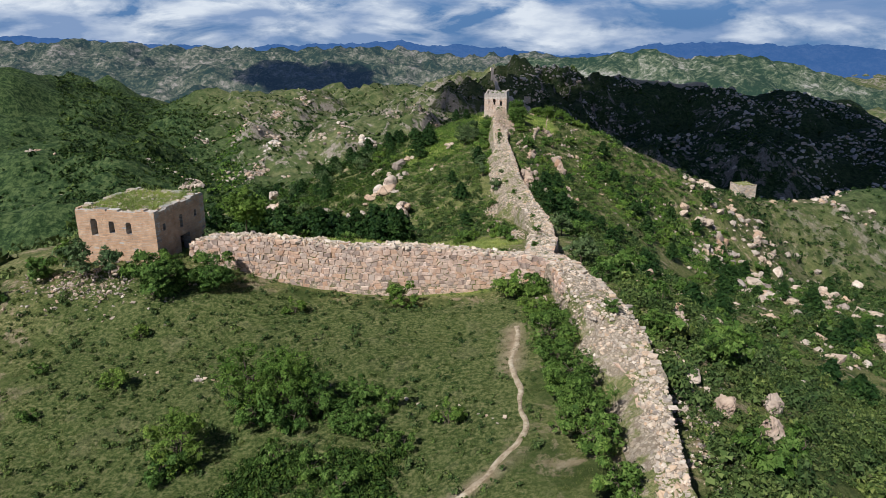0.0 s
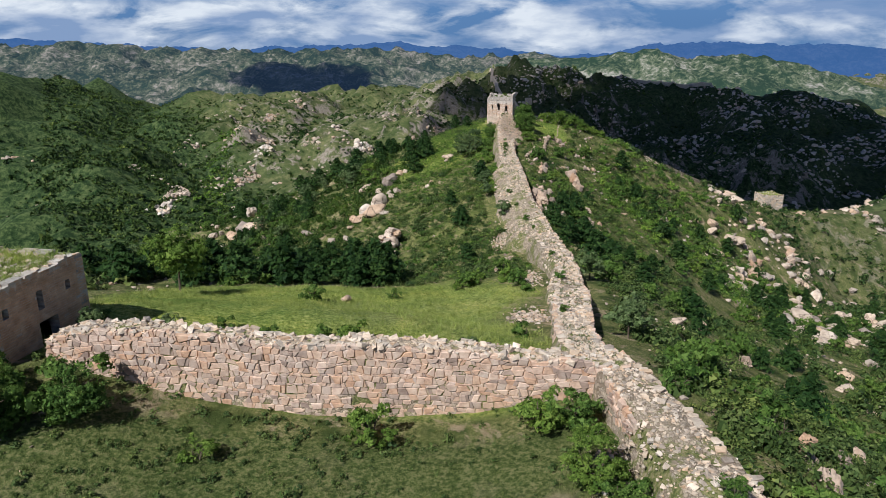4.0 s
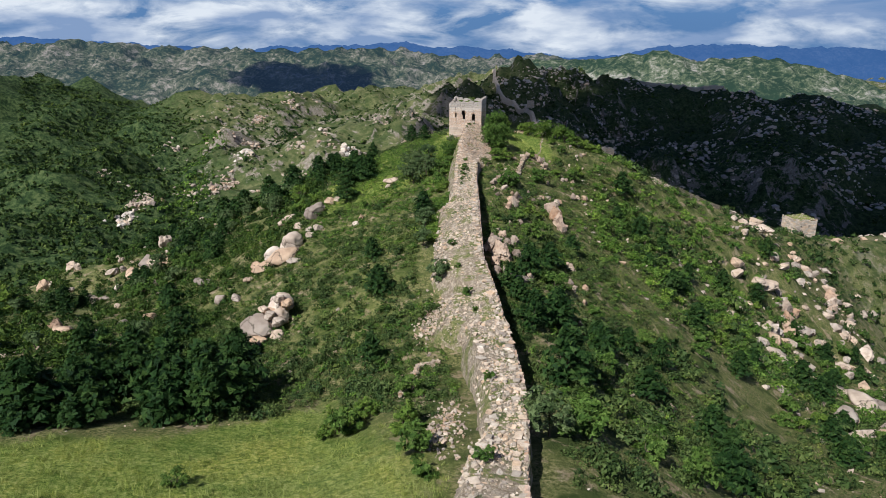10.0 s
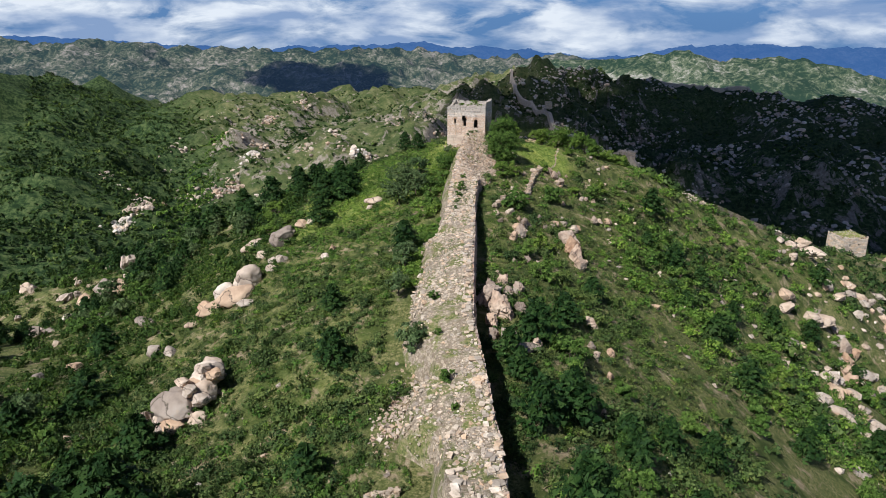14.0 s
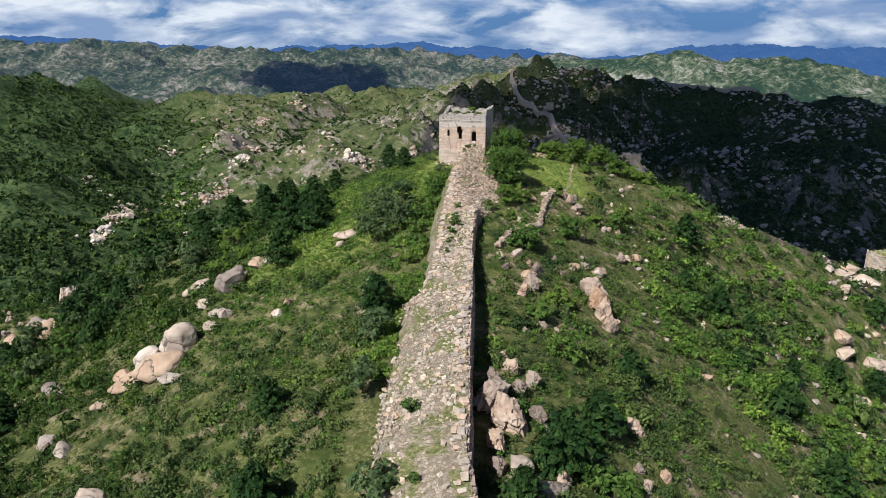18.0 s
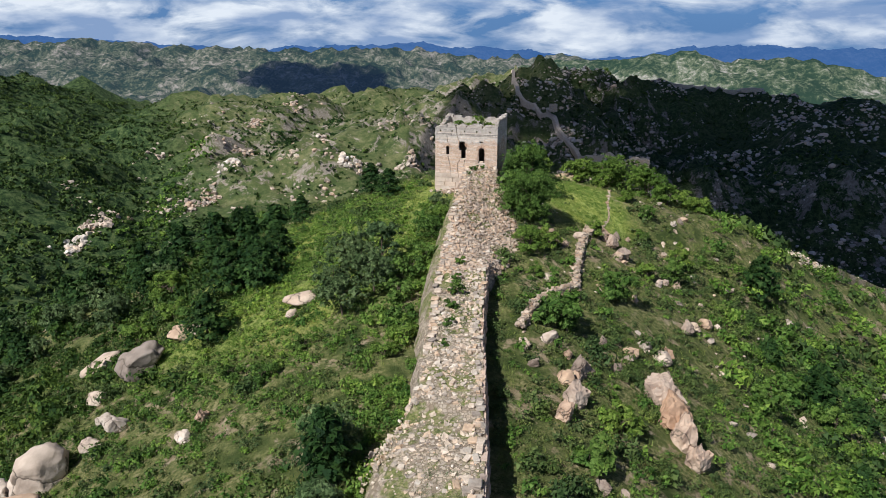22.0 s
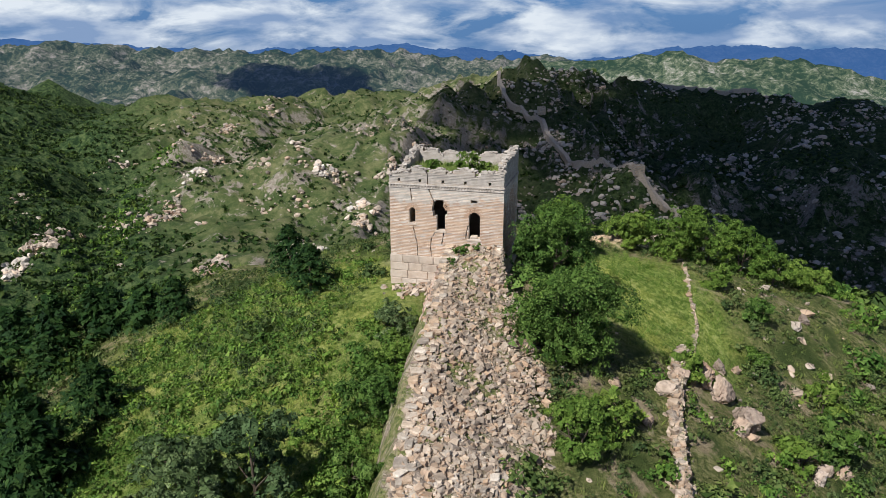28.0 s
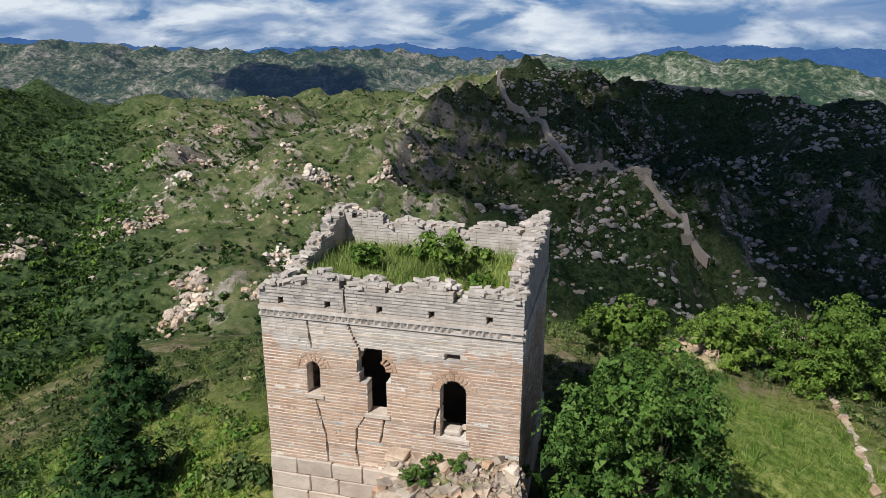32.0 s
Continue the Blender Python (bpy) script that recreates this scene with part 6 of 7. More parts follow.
# the large bushes round the tower, with finer leaves
def big_bush(x, y, tall, radius, n, leaf, mat, label, kind="bush"):
    ob = tree_proto(kind, tall, radius, n, leaf, mat, label, "bush" if kind == "bush" else "tree", "large_bush" if kind == "bush" else "tree")
    ob.matrix_basis = pose(x, y, height(x, y) - 0.2, 0, 0, p_rng.uniform(0, 360))
    return ob


big_bush(7.9, -8.4, 7.2, 3.7, 30000, 0.115, M_LEAF, "large round leafy bush beside the rampart and the tower")
big_bush(7.4, 0.4, 7.0, 2.9, 18000, 0.12, M_LEAF, "tall leafy bush against the tower's shaded side")
big_bush(8.6, 9.6, 5.0, 2.3, 9000, 0.13, M_LEAF_BRIGHT, "leafy bush behind the tower's shaded side")
big_bush(8.4, -15.4, 3.2, 2.0, 7000, 0.13, M_LEAF_BRIGHT, "leafy bush at the foot of the rubble slope")
for x, y, t, r in ((14.6, 17.5, 3.6, 2.4), (18.6, 16.6, 5.0, 2.9), (21.8, 17.8, 5.2, 3.1), (25.0, 17.4, 4.6, 2.9), (27.8, 17.6, 3.0, 2.3), (31.2, 20.0, 2.4, 2.1), (34.0, 23.0, 2.2, 1.9)):
    big_bush(x, y, t + 0.8, r + 0.1, 9500, 0.14, M_LEAF_BRIGHT, "spreading bright green bush on the crest behind the tower")
big_bush(-38.6, -142.3, 9.2, 4.1, 12000, 0.17, M_LEAF_BRIGHT, "bright green round-crowned tree at the meadow edge", "tree")
big_bush(-2.0, -14.6, 3.4, 2.0, 6000, 0.12, M_LEAF, "dark leafy bush below the rampart's lit side")
big_bush(-2.4, -7.0, 2.4, 1.6, 4500, 0.11, M_LEAF_GREY, "grey-green bush at the foot of the tower")
for x, y, t, r in ((-8.1, -22.7, 5.8, 2.6), (-6.2, -21.0, 5.6, 2.4), (-8.4, -28.6, 4.4, 2.4), (-10.4, -24.6, 4.4, 2.2), (-10.4, -20.2, 4.8, 2.3), (-6.0, -25.6, 4.8, 2.4)):
    big_bush(x, y, t, r, 3200, 0.17, M_LEAF_GREY, "airy grey-green small tree with thin stems", "tree")

# the leafy thickets of the yard
for x, y, t, r, k in ((-30.4, -187.5, 4.6, 2.5, 0), (-25.6, -185.2, 4.4, 2.3, 0), (-13.9, -205.0, 6.4, 2.9, 1), (-10.2, -205.6, 6.2, 2.8, 1), (-7.6, -206.2, 4.6, 2.2, 0), (-17.0, -213.0, 5.6, 2.3, 1), (11.8, -188.6, 4.0, 2.1, 1), (13.0, -195.2, 4.6, 2.4, 0), (14.2, -203.5, 4.4, 2.4, 0), (15.2, -209.6, 4.2, 2.3, 0), (-3.4, -208.4, 2.8, 2.0, 0)):
    big_bush(x, y, t * 1.05, r * 1.15, 8500, 0.125, (M_LEAF, M_LEAF_BRIGHT)[k], "large leafy bush in the rough grass of the yard")

# single plants: kind, x, y, scale
for k, x, y, s in [("pine", -5.6, -79.0, 1.0), ("pine_near", -26.2, -14.3, 1.35), ("pine_near", -23.6, -26.1, 1.05), ("pine_near", -21.3, -16.0, 1.25), ("pine_near", -23.4, -13.6, 1.35), ("pine_near", -22.3, -8.5, 1.0), ("bright_fine", -38, -15.6, 1.5), ("bright_fine", -42.7, -0.3, 1.9), ("bright_fine", -34.5, -13.5, 1.2), ("grey", -49.6, -3.3, 1.4), ("grey", -46, -9.0, 1.2), ("grey", -47.5, 8, 1.3), ("bush_fine", -28.6, -20.6, 1.3), ("bush_fine", -17.0, -35.0, 0.8), ("bush_fine", -13.4, -36.7, 0.85), ("bush_fine", -11.1, -33.2, 0.75), ("bush_fine", -4.2, -25.0, 1.2), ("bush_fine", -3.0, -27.2, 1.1), ("bush_fine", -3.2, -22.4, 1.2), ("bush_fine", -2.2, -19.6, 1.0), ("bright_fine", -1.5, -34.0, 0.9), ("bright_fine", -2.6, -36.6, 0.8), ("bush_fine", -2.2, -31.4, 0.9), ("bright_fine", -1.6, -10.4, 0.9), ("pine_near", -10.5, 1.5, 0.75), ("pine_near", -25, 8, 0.8), ("pine_near", -15, 10, 0.9), ("pine_near", -52, 9, 1.1),
                   ("grey", -0.8, -66.5, 0.95), ("grey", -1.6, -58.0, 0.9), ("grey", 3.6, -79.0, 1.0), ("grey", 5.0, -77.0, 0.85), ("pine", -9.0, -67.5, 0.8), ("pine", -2.9, -52.0, 1.0), ("grey", -3.4, -49.5, 0.95), ("pine", -3.0, -96.0, 0.85), ("bush", -1.0, -98, 0.8),
                   ("pine", 13.6, -77.6, 0.95), ("pine", 15.0, -80.0, 0.8), ("pine", 17.2, -87.6, 1.05), ("pine", 19.6, -65, 1.05), ("pine", 46.4, -31, 1.1), ("pine", 64.5, -2, 1.2), ("bush", 63, -36, 1.2), ("pine", 31.8, -91.6, 1.0), ("pine", 26, -83, 1.0), ("pine", 55, -53, 1.1), ("bush", 50, -20, 1.4),
                   ("grey", 18.4, -118.6, 1.15), ("bush", 29.5, -111, 1.3), ("pine", 40, -93, 1.1), ("pine", 66, -67, 1.2), ("grey", 20.4, -147, 1.35), ("grey", 19.6, -152, 1.2), ("bush", 22.6, -94.5, 1.1), ("grey", 21.5, -143, 1.1), ("bush", 22, -170, 1.6), ("bush", 24.5, -166, 1.5), ("bush", 20.2, -174.5, 1.2),
                   ("bright", -9.8, -167.5, 0.95), ("bush", -17.2, -168.6, 0.9), ("bush", 7.6, -158.5, 0.95), ("bush", 7.2, -123, 1.0), ("bright", 5, -117, 1.1), ("bush", -1.2, -116, 1.0), ("bush", 8.2, -127, 0.9), ("bush_fine", -20.0, -143, 1.15), ("bush_fine", -11.7, -129.4, 0.75), ("bright_fine", -2.2, -115.4, 1.3), ("bush_fine", -21.8, -166, 0.75), ("bush_fine", -17.5, -166.2, 0.9), ("bush_fine", -11.4, -165.4, 1.0), ("bush_fine", -10.0, -165.6, 0.9), ("bright_fine", -8.9, -165.2, 1.0), ("bright", 0, -112, 0.9), ("bush", 4, -109, 0.9),
                   ("bright_fine", -3.7, -182.8, 1.25), ("bright_fine", -15.7, -186.2, 0.85), ("bright_fine", 8.6, -181.6, 1.45), ("bush_fine", 11.4, -181.2, 1.35), ("bush_fine", -30.2, -187.6, 2.1), ("bush_fine", -26.2, -184.4, 1.9), ("bush_fine", -32.6, -186.0, 1.7), ("grey", -37.4, -186.4, 1.1), ("grey", -40.2, -186.4, 1.1), ("bright_fine", -32.0, -184.6, 1.2), ("bright_fine", -29.6, -195, 0.6),
                   ("bush_fine", -12.6, -207.6, 1.4), ("bush_fine", -9.2, -208.0, 1.3), ("bush_fine", -3.6, -203.6, 1.1), ("bush_fine", -1.4, -204.6, 1.0), ("bush_fine", -5.6, -204.4, 1.0), ("bush_fine", -17.6, -214.6, 1.2), ("bright_fine", -27.6, -203.6, 0.85), ("bright_fine", 4.2, -207.2, 0.95), ("bush_fine", 0.8, -210.2, 0.9), ("bush_fine", -1.6, -209, 0.8), ("bush_fine", 13.3, -199.5, 1.2), ("bush_fine", 14.4, -207, 1.3), ("bush_fine", 15.5, -213, 1.5), ("bush_fine", 16.8, -218, 1.3), ("bush_fine", 13.4, -191, 1.0),
                   ("bush_fine", -36, -202, 0.6), ("bush_fine", -33, -208.6, 0.6), ("bush_fine", -5.9, -214, 1.0), ("bush_fine", -9, -213, 1.0), ("bush_fine", -3, -216, 1.1), ("bush", -46, -186, 1.1), ("bright", -47, -180, 1.2), ("bush", -49, -190, 1.0), ("bright", 17.6, -190.5, 0.45), ("bush", 24.5, -192, 1.3), ("bush", 26, -180, 1.5), ("bush", 27, -172, 1.3), ("bush", 30, -195, 1.6), ("bush", 33, -186, 1.5), ("bush", 28, -212, 1.6),
                   ("bright", -104, -36, 2.6), ("bright", 9.4, -20, 0.5), ("bright", 10.5, -12.6, 0.9), ("bright", 22.5, -7.5, 1.0), ("bush", 18.2, -17.5, 1.2), ("bush", 12.2, -29, 1.3), ("bush", 26, -4, 1.1), ("bright", 27.5, 2.5, 1.0), ("bright", 15.9, -4.4, 0.8), ("bright", 22.6, 3.4, 0.7), ("bush", 24.2, 8.0, 0.8), ("bright", 21.4, 10.6, 0.8), ("pine", 37, -8, 0.9), ("bush", 33, -22, 1.2), ("bright", 16.4, -40.5, 1.0), ("bush", 14.0, -47, 1.0), ("bush", 17, -54, 1.1), ("pine", 24, -50, 1.0)]:
    plant(k, x, y, s)

# the overgrown strip behind the cross wall
for k in range(26):
    plant(("bush", "bush", "bright", "grey")[k % 4], p_rng.uniform(-33, 9), p_rng.uniform(-174.5, -170), p_rng.uniform(0.4, 0.85), "bushes behind the cross wall")

# weeds rooted on the rampart itself
for x, y, s in ((2.3, -25.0, 0.34), (2.5, -28.2, 0.42), (2.6, -30.6, 0.46), (2.5, -33.0, 0.42), (2.8, -35.8, 0.36), (2.9, -39.0, 0.3), (1.0, -2.2, 0.22), (1.5, -1.6, 0.26), (0.7, -3.4, 0.18), (2.2, -1.5, 0.2), (4.6, -72.5, 0.4), (8.4, -88.0, 0.5), (9.6, -92.5, 0.35), (6.2, -80.0, 0.4), (12.6, -112.0, 0.4), (13.0, -128.0, 0.5), (12.4, -150.0, 0.4), (18.9, -193.5, 0.5)):
    plant("bush", x, y, s, "weeds growing on the rampart", lift=float(wall_top(np.array([x]), np.array([y]))[0]) - height(x, y) + 0.05)

# woods and thickets by stretches of the slopes
def wood(n, x0, x1, y0, y1, seed, kinds, lo, hi, cut, group, clear=lambda x, y: False):
    rng = np.random.RandomState(seed)
    made = 0
    for _ in range(n * 30):
        if made >= n:
            break
        x, y = rng.uniform(x0, x1), rng.uniform(y0, y1)
        a = np.array([x]), np.array([y])
        l, r, _, _ = wall_at(y)
        if clear(x, y) or (l - 3.5 < x < r + 3 and y < 0) or np.hypot(x, y - 3) < 12 or cover(*a)[0][0] > 0.25 or fbm(*a, 30, 3, seed)[0] + rng.uniform(-0.2, 0.2) < cut:
            continue
        plant(kinds[rng.randint(len(kinds))], x, y, rng.uniform(lo, hi), group)
        made += 1


# the dark thicket along the meadow's lower edge
for k in range(54):
    x = p_rng.uniform(-62, -14)
    y = float(field_edge(x)) + 2.0 + p_rng.uniform(0, 1) ** 1.4 * 17
    plant(("pine", "pine", "bush_fine", "pine", "pine")[k % 5], x, y, p_rng.uniform(0.75, 1.6), "dark thicket below the meadow")
wood(95, -110, -24, -98, 12, 502, ["pine", "pine", "bush", "grey"], 0.8, 1.5, -0.05, "trees on the left flank", lambda x, y: x > -56 and y > -46)
wood(40, -130, -30, 8, 26, 503, ["pine", "pine", "bush"], 0.9, 1.4, -0.3, "pines along the left spur")
wood(165, 16, 110, -210, 20, 504, ["pine", "pine", "bush", "bush", "bright"], 0.8, 1.4, -0.1, "trees on the right flank", lambda x, y: y > -55 and x < 34)
wood(40, 70, 180, -90, 100, 505, ["pine", "bush"], 0.9, 1.5, 0.0, "trees of the stony bowl")
for pool in PROTO.values():
    for ob in pool:
        for c in ob.children:
            bpy.data.objects.remove(c)
        bpy.data.objects.remove(ob)


# ---- low scrub, far woods, grass ----
def shrub_proto(rng, n, leaf):
    d = rng.normal(0, 1, (n, 3))
    d /= np.linalg.norm(d, axis=1)[:, None]
    d[:, 2] = np.abs(d[:, 2])
    lobes = min(2 + n // 20, 11)
    c = rng.uniform(-0.62, 0.62, (lobes, 3)) * (1, 1, 0.4) + (0, 0, 0.3)
    r = rng.uniform(0.36, 0.62, lobes)
    k = rng.randint(0, lobes, n)
    p = c[k] + d * (r[k] * rng.uniform(0.8, 1.05, n))[:, None] * (1, 1, 0.9)
    v, f = leaf_tris(rng, p, d + 0.5 * (c[k] - (0, 0, 0.3)), leaf)
    if n < 16:
        return v, f
    # the close twigs inside each lobe
    q = np.repeat(np.arange(lobes), 4)
    g = rng.normal(0, 1, (len(q), 3))
    g /= np.linalg.norm(g, axis=1)[:, None]
    g[:, 2] = np.abs(g[:, 2])
    iv, jf = leaf_tris(rng, c[q] + g * r[q][:, None] * 0.36, g, 0.3, 1.0, 0.1)
    return np.concatenate([v, iv]), np.concatenate([f, jf + len(v)])


def scrub(name, n, x0, x1, y0, y1, seed, quads, leaf, lo, hi, cut, mat, label, near=True, weight=None):
    rng = np.random.RandomState(seed)
    x, y = rng.uniform(x0, x1, n), rng.uniform(y0, y1, n)
    keep = fbm(x, y, 14, 3, 601) * 0.8 + fbm(x, y, 60, 2, 602) * 0.5 + rng.uniform(-0.35, 0.35, n) > cut
    if near:
        l, r, _, s = wall_at(y)
        keep &= (x < l - 1.2 - 1.5 * s) | (x > r + 0.9) | (y > -0.5)
        m, e = cover(x, y)[:2]
        keep &= ((m < 0.3) | (rng.uniform(0, 1, n) < np.where(x < 6, np.where(y > -95, np.where(y > -45, 0.8, 0.25), 0.004), 0.06))) & (e < 0.5) & (np.hypot(x - 0.3, y - 2.5) > 6)
        # open grass beside and behind the tower
        keep &= ~((x > 9) & (x < 19.3) & (y > -6) & (y < 14) & (rng.uniform(0, 1, n) < 0.85))
    if weight is not None:
        keep &= weight(x, y) > rng.uniform(0, 1, n)
    x, y = x[keep], y[keep]
    s = lo + (hi - lo) * rng.uniform(0, 1, len(x)) ** 2.2
    protos = [shrub_proto(rng, quads, leaf) for _ in range(6)]
    pick = np.sort(rng.randint(0, 6, len(x)))
    me = merged(name, protos, pick, (turns(rng, len(x), s, s, s * rng.uniform(0.8, 1.25, len(x)), 0.2), np.stack([x, y, lie(x, y) - 0.1 * s], -1)), mat)
    tone = np.clip(rng.normal(0, 0.2, len(x)), -0.36, 0.34) + 0.24 * fbm(x, y, 20, 2, 640)
    me.attributes.new("tone", "FLOAT", "POINT").data.foreach_set("value", np.repeat(tone, len(me.vertices) // max(len(x), 1)).astype(np.float32))
    return thing(name, Matrix(), label, "scrub", kind="stuff", data=me)


LOW, ROUND_BUSH = "low green scrub scattered over the slopes", "rounded green bushes crowding the slopes"
scrub("scrub", 11500, -42, 45, -112, 28, 611, 42, 0.185, 0.3, 0.95, -0.38, M_SCRUB, LOW)
scrub("bushes", 1400, -42, 45, -112, 11, 612, 250, 0.115, 0.7, 1.9, -0.10, M_BUSH, ROUND_BUSH, weight=lambda x, y: np.where((x < 0) & (y > -50), 0.2, 1.0))
scrub("bushes", 2500, -80, 0, -112, -8, 626, 80, 0.175, 0.7, 2.0, -0.22, M_THICKET, "dark green bushes with shade in their leaf colour on the shaded-side slope", weight=lambda x, y: np.clip((-14 - x) / 14, 0.1, 1) * np.where(y > -50, 0.5, 1.0))
scrub("scrub", 6500, 20, 115, -235, 10, 613, 20, 0.36, 0.35, 0.9, -0.25, M_SCRUB, LOW)
scrub("bushes", 1900, 20, 120, -215, -40, 617, 130, 0.145, 1.0, 2.6, -0.08, M_BUSH, ROUND_BUSH)
scrub("scrub", 4500, -150, -34, -130, 40, 614, 26, 0.27, 0.6, 1.3, -0.15, M_SCRUB, LOW)
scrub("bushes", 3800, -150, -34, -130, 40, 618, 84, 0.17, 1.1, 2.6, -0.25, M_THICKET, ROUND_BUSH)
scrub("low_shrubs", 2600, -34, 44, -112, -4, 651, 46, 0.21, 0.5, 1.15, -0.3, M_BUSH_LIT, "low bright green shrubs in the grass of the slopes")
scrub("low_shrubs", 6200, -34, 0, -50, 9, 650, 34, 0.21, 0.4, 0.9, -0.7, M_BUSH_LIT, "dense carpet of low bright green shrubs on the slope below the tower", weight=lambda x, y: np.clip(1.3 - np.hypot((x + 15) / 16, (y + 16) / 26), 0, 1))
scrub("bushes", 1000, -9, 3, -64, -5, 653, 130, 0.125, 0.55, 1.35, -0.75, M_BUSH_LIT, "dense green bushes crowding against the rampart's foot", False, lambda x, y: np.clip((wall_at(y)[0] - 0.45 - x) / 0.3, 0, 1) * np.clip((x - wall_at(y)[0] + 6.5) / 4, 0, 1) * (np.hypot(x - 0.3, y - 2.5) > 6))
scrub("bushes", 2600, -160, -50, -300, -125, 627, 22, 0.42, 1.0, 2.6, -0.15, M_SCRUB, "bushes of the lower west slope")
scrub("bushes", 1500, 60, 160, -300, -190, 628, 24, 0.42, 1.0, 2.6, -0.15, M_SCRUB, "bushes of the lower east slope")
scrub("bushes", 900, 22, 64, -262, -160, 652, 230, 0.12, 0.9, 2.4, -0.2, M_BUSH, "dense green bushes on the slope beside the rampart")
scrub("bushes", 1300, 30, 95, -48, 42, 631, 100, 0.17, 0.9, 2.4, -0.15, M_BUSH_LIT, ROUND_BUSH)
scrub("scrub", 5500, 40, 210, -140, 130, 615, 18, 0.45, 0.6, 1.3, -0.1, M_SCRUB, LOW)
scrub("bushes", 4200, 40, 210, -140, 130, 619, 36, 0.32, 1.3, 3.0, -0.08, M_BUSH, ROUND_BUSH)
scrub("scrub", 4200, -56, 20, -232, -178, 616, 34, 0.27, 0.22, 0.75, -0.05, M_BUSH, "low scrub in the rough grass", weight=lambda x, y: 0.85 + 0 * x)
scrub("bushes", 620, -32, 8, -116, -52, 655, 120, 0.14, 0.7, 1.9, -0.3, M_BUSH, "rounded green bushes on the slope below the rampart")
scrub("bushes", 110, -12, 1, -217.5, -211.5, 654, 130, 0.13, 0.7, 1.5, -0.6, M_THICKET, "dense low dark green bushes in the yard", False)
scrub("wooded_slope", 46000, -900, -60, -130, 1000, 621, 13, 0.62, 1.8, 3.9, -0.4, M_FARWOOD, "wooded green mountain slope", False, lambda x, y: np.where((-x < 0.66 * (y + 260) + 10) & ((y > 40) | (x < -190)), np.clip((-x - 0.5 * (y + 20) - 10) / (0.16 * np.abs(y + 20) + 6), 0.02, 1), 0))
def hollow(x, y):
    """Trees gather in the gullies."""
    d = 16.0
    lap = (land(x + d, y) + land(x - d, y) + land(x, y + d) + land(x, y - d)) / 4 - land(x, y)
    return np.clip(0.18 + 0.35 * lap, 0.04, 1)


scrub("wooded_slope", 28000, -560, 160, 240, 1200, 622, 9, 0.85, 1.2, 3.4, 0.02, M_FARWOOD, "scattered trees and scrub of the pale hills", False, hollow)
scrub("wooded_slope", 15000, 40, 760, 330, 1200, 623, 9, 0.8, 1.2, 3.4, 0.06, M_THICKET, "dark scrub and trees of the far hill", False)
scrub("scattered_pines", 9000, -400, 150, 220, 1100, 625, 13, 0.75, 1.3, 3.2, 0.04, M_PINE, "small dark pines dotted over the pale hills", False)
def near_line(pts, width):
    return lambda x, y: np.clip(1.4 - along(x, y, pts)[0] / width, 0, 1)


scrub("scattered_pines", 5000, -340, -200, 480, 860, 629, 13, 0.6, 1.8, 3.6, -0.5, M_PINE, "line of dark pines along a gully of the pale hills", False, near_line([(-250, 835, 0), (-279, 760, 0), (-282, 660, 0), (-245, 520, 0)], 11.0))
scrub("valley_trees", 6000, -380, -190, 230, 640, 630, 13, 0.6, 1.6, 3.4, -0.5, M_BUSH_LIT, "bright green trees crowding the valley floor", False, near_line([(-350, 620, 0), (-300, 470, 0), (-268, 390, 0), (-240, 300, 0), (-215, 240, 0)], 14.0))
scrub("wooded_slope", 3500, 120, 420, -120, 300, 624, 14, 0.5, 1.0, 2.8, -0.1, M_FARWOOD, "scrub beyond the stony bowl", False)


def blades(rng, k, spread):
    """A tuft of thin leaning blades, one triangle each."""
    a, r, h = rng.uniform(0, 6.28, k), spread * np.sqrt(rng.uniform(0, 1, k)), rng.uniform(0.5, 1.1, k)
    foot = np.stack([r * np.cos(a), r * np.sin(a), 0 * r - 0.05], -1)
    b = rng.uniform(0, 6.28, k)
    w = 0.034 * np.stack([np.cos(b), np.sin(b), 0 * b], -1)
    lean = rng.normal(0, 0.42, (k, 2))
    tip = foot + np.stack([lean[:, 0] + 0.3 * foot[:, 0], lean[:, 1] + 0.3 * foot[:, 1], h], -1)
    return np.stack([foot - w, foot + w, tip], 1).reshape(-1, 3), np.arange(3 * k).reshape(-1, 3)


def grass(name, n, x0, x1, y0, y1, seed, lo, hi, label, want, mat=M_GRASS, z=None):
    rng = np.random.RandomState(seed)
    x, y = rng.uniform(x0, x1, n), rng.uniform(y0, y1, n)
    keep = want(x, y) > rng.uniform(0, 1, n)
    x, y = x[keep], y[keep]
    s = rng.uniform(lo, hi, len(x))
    protos = []
    for _ in range(5):
        protos.append(blades(rng, 15, 0.55))
    zz = land(x, y) if z is None else wall_top(x, y)
    return thing(name, Matrix(), label, "grass", kind="stuff", data=merged(name, protos, rng.randint(0, 5, len(x)), (turns(rng, len(x), s, s, s, 0.2), np.stack([x, y, zz - 0.05], -1)), mat))


grass("meadow_grass", 6500, -56, 13, -178, -96, 631, 0.3, 0.65, "tall sunlit meadow grass behind the cross wall", lambda x, y: cover(x, y)[0])
grass("meadow_grass", 17000, -30, 28, -98, 15, 635, 0.3, 0.65, "lush grass on the open ground round the tower", lambda x, y: np.where((np.hypot(x - 0.3, y - 2.5) > 6) & ((x < wall_at(y)[0] - 1) | (x > wall_at(y)[1] + 0.6) | (y > 0)), cover(x, y)[0], 0), M_GRASS_LUSH)
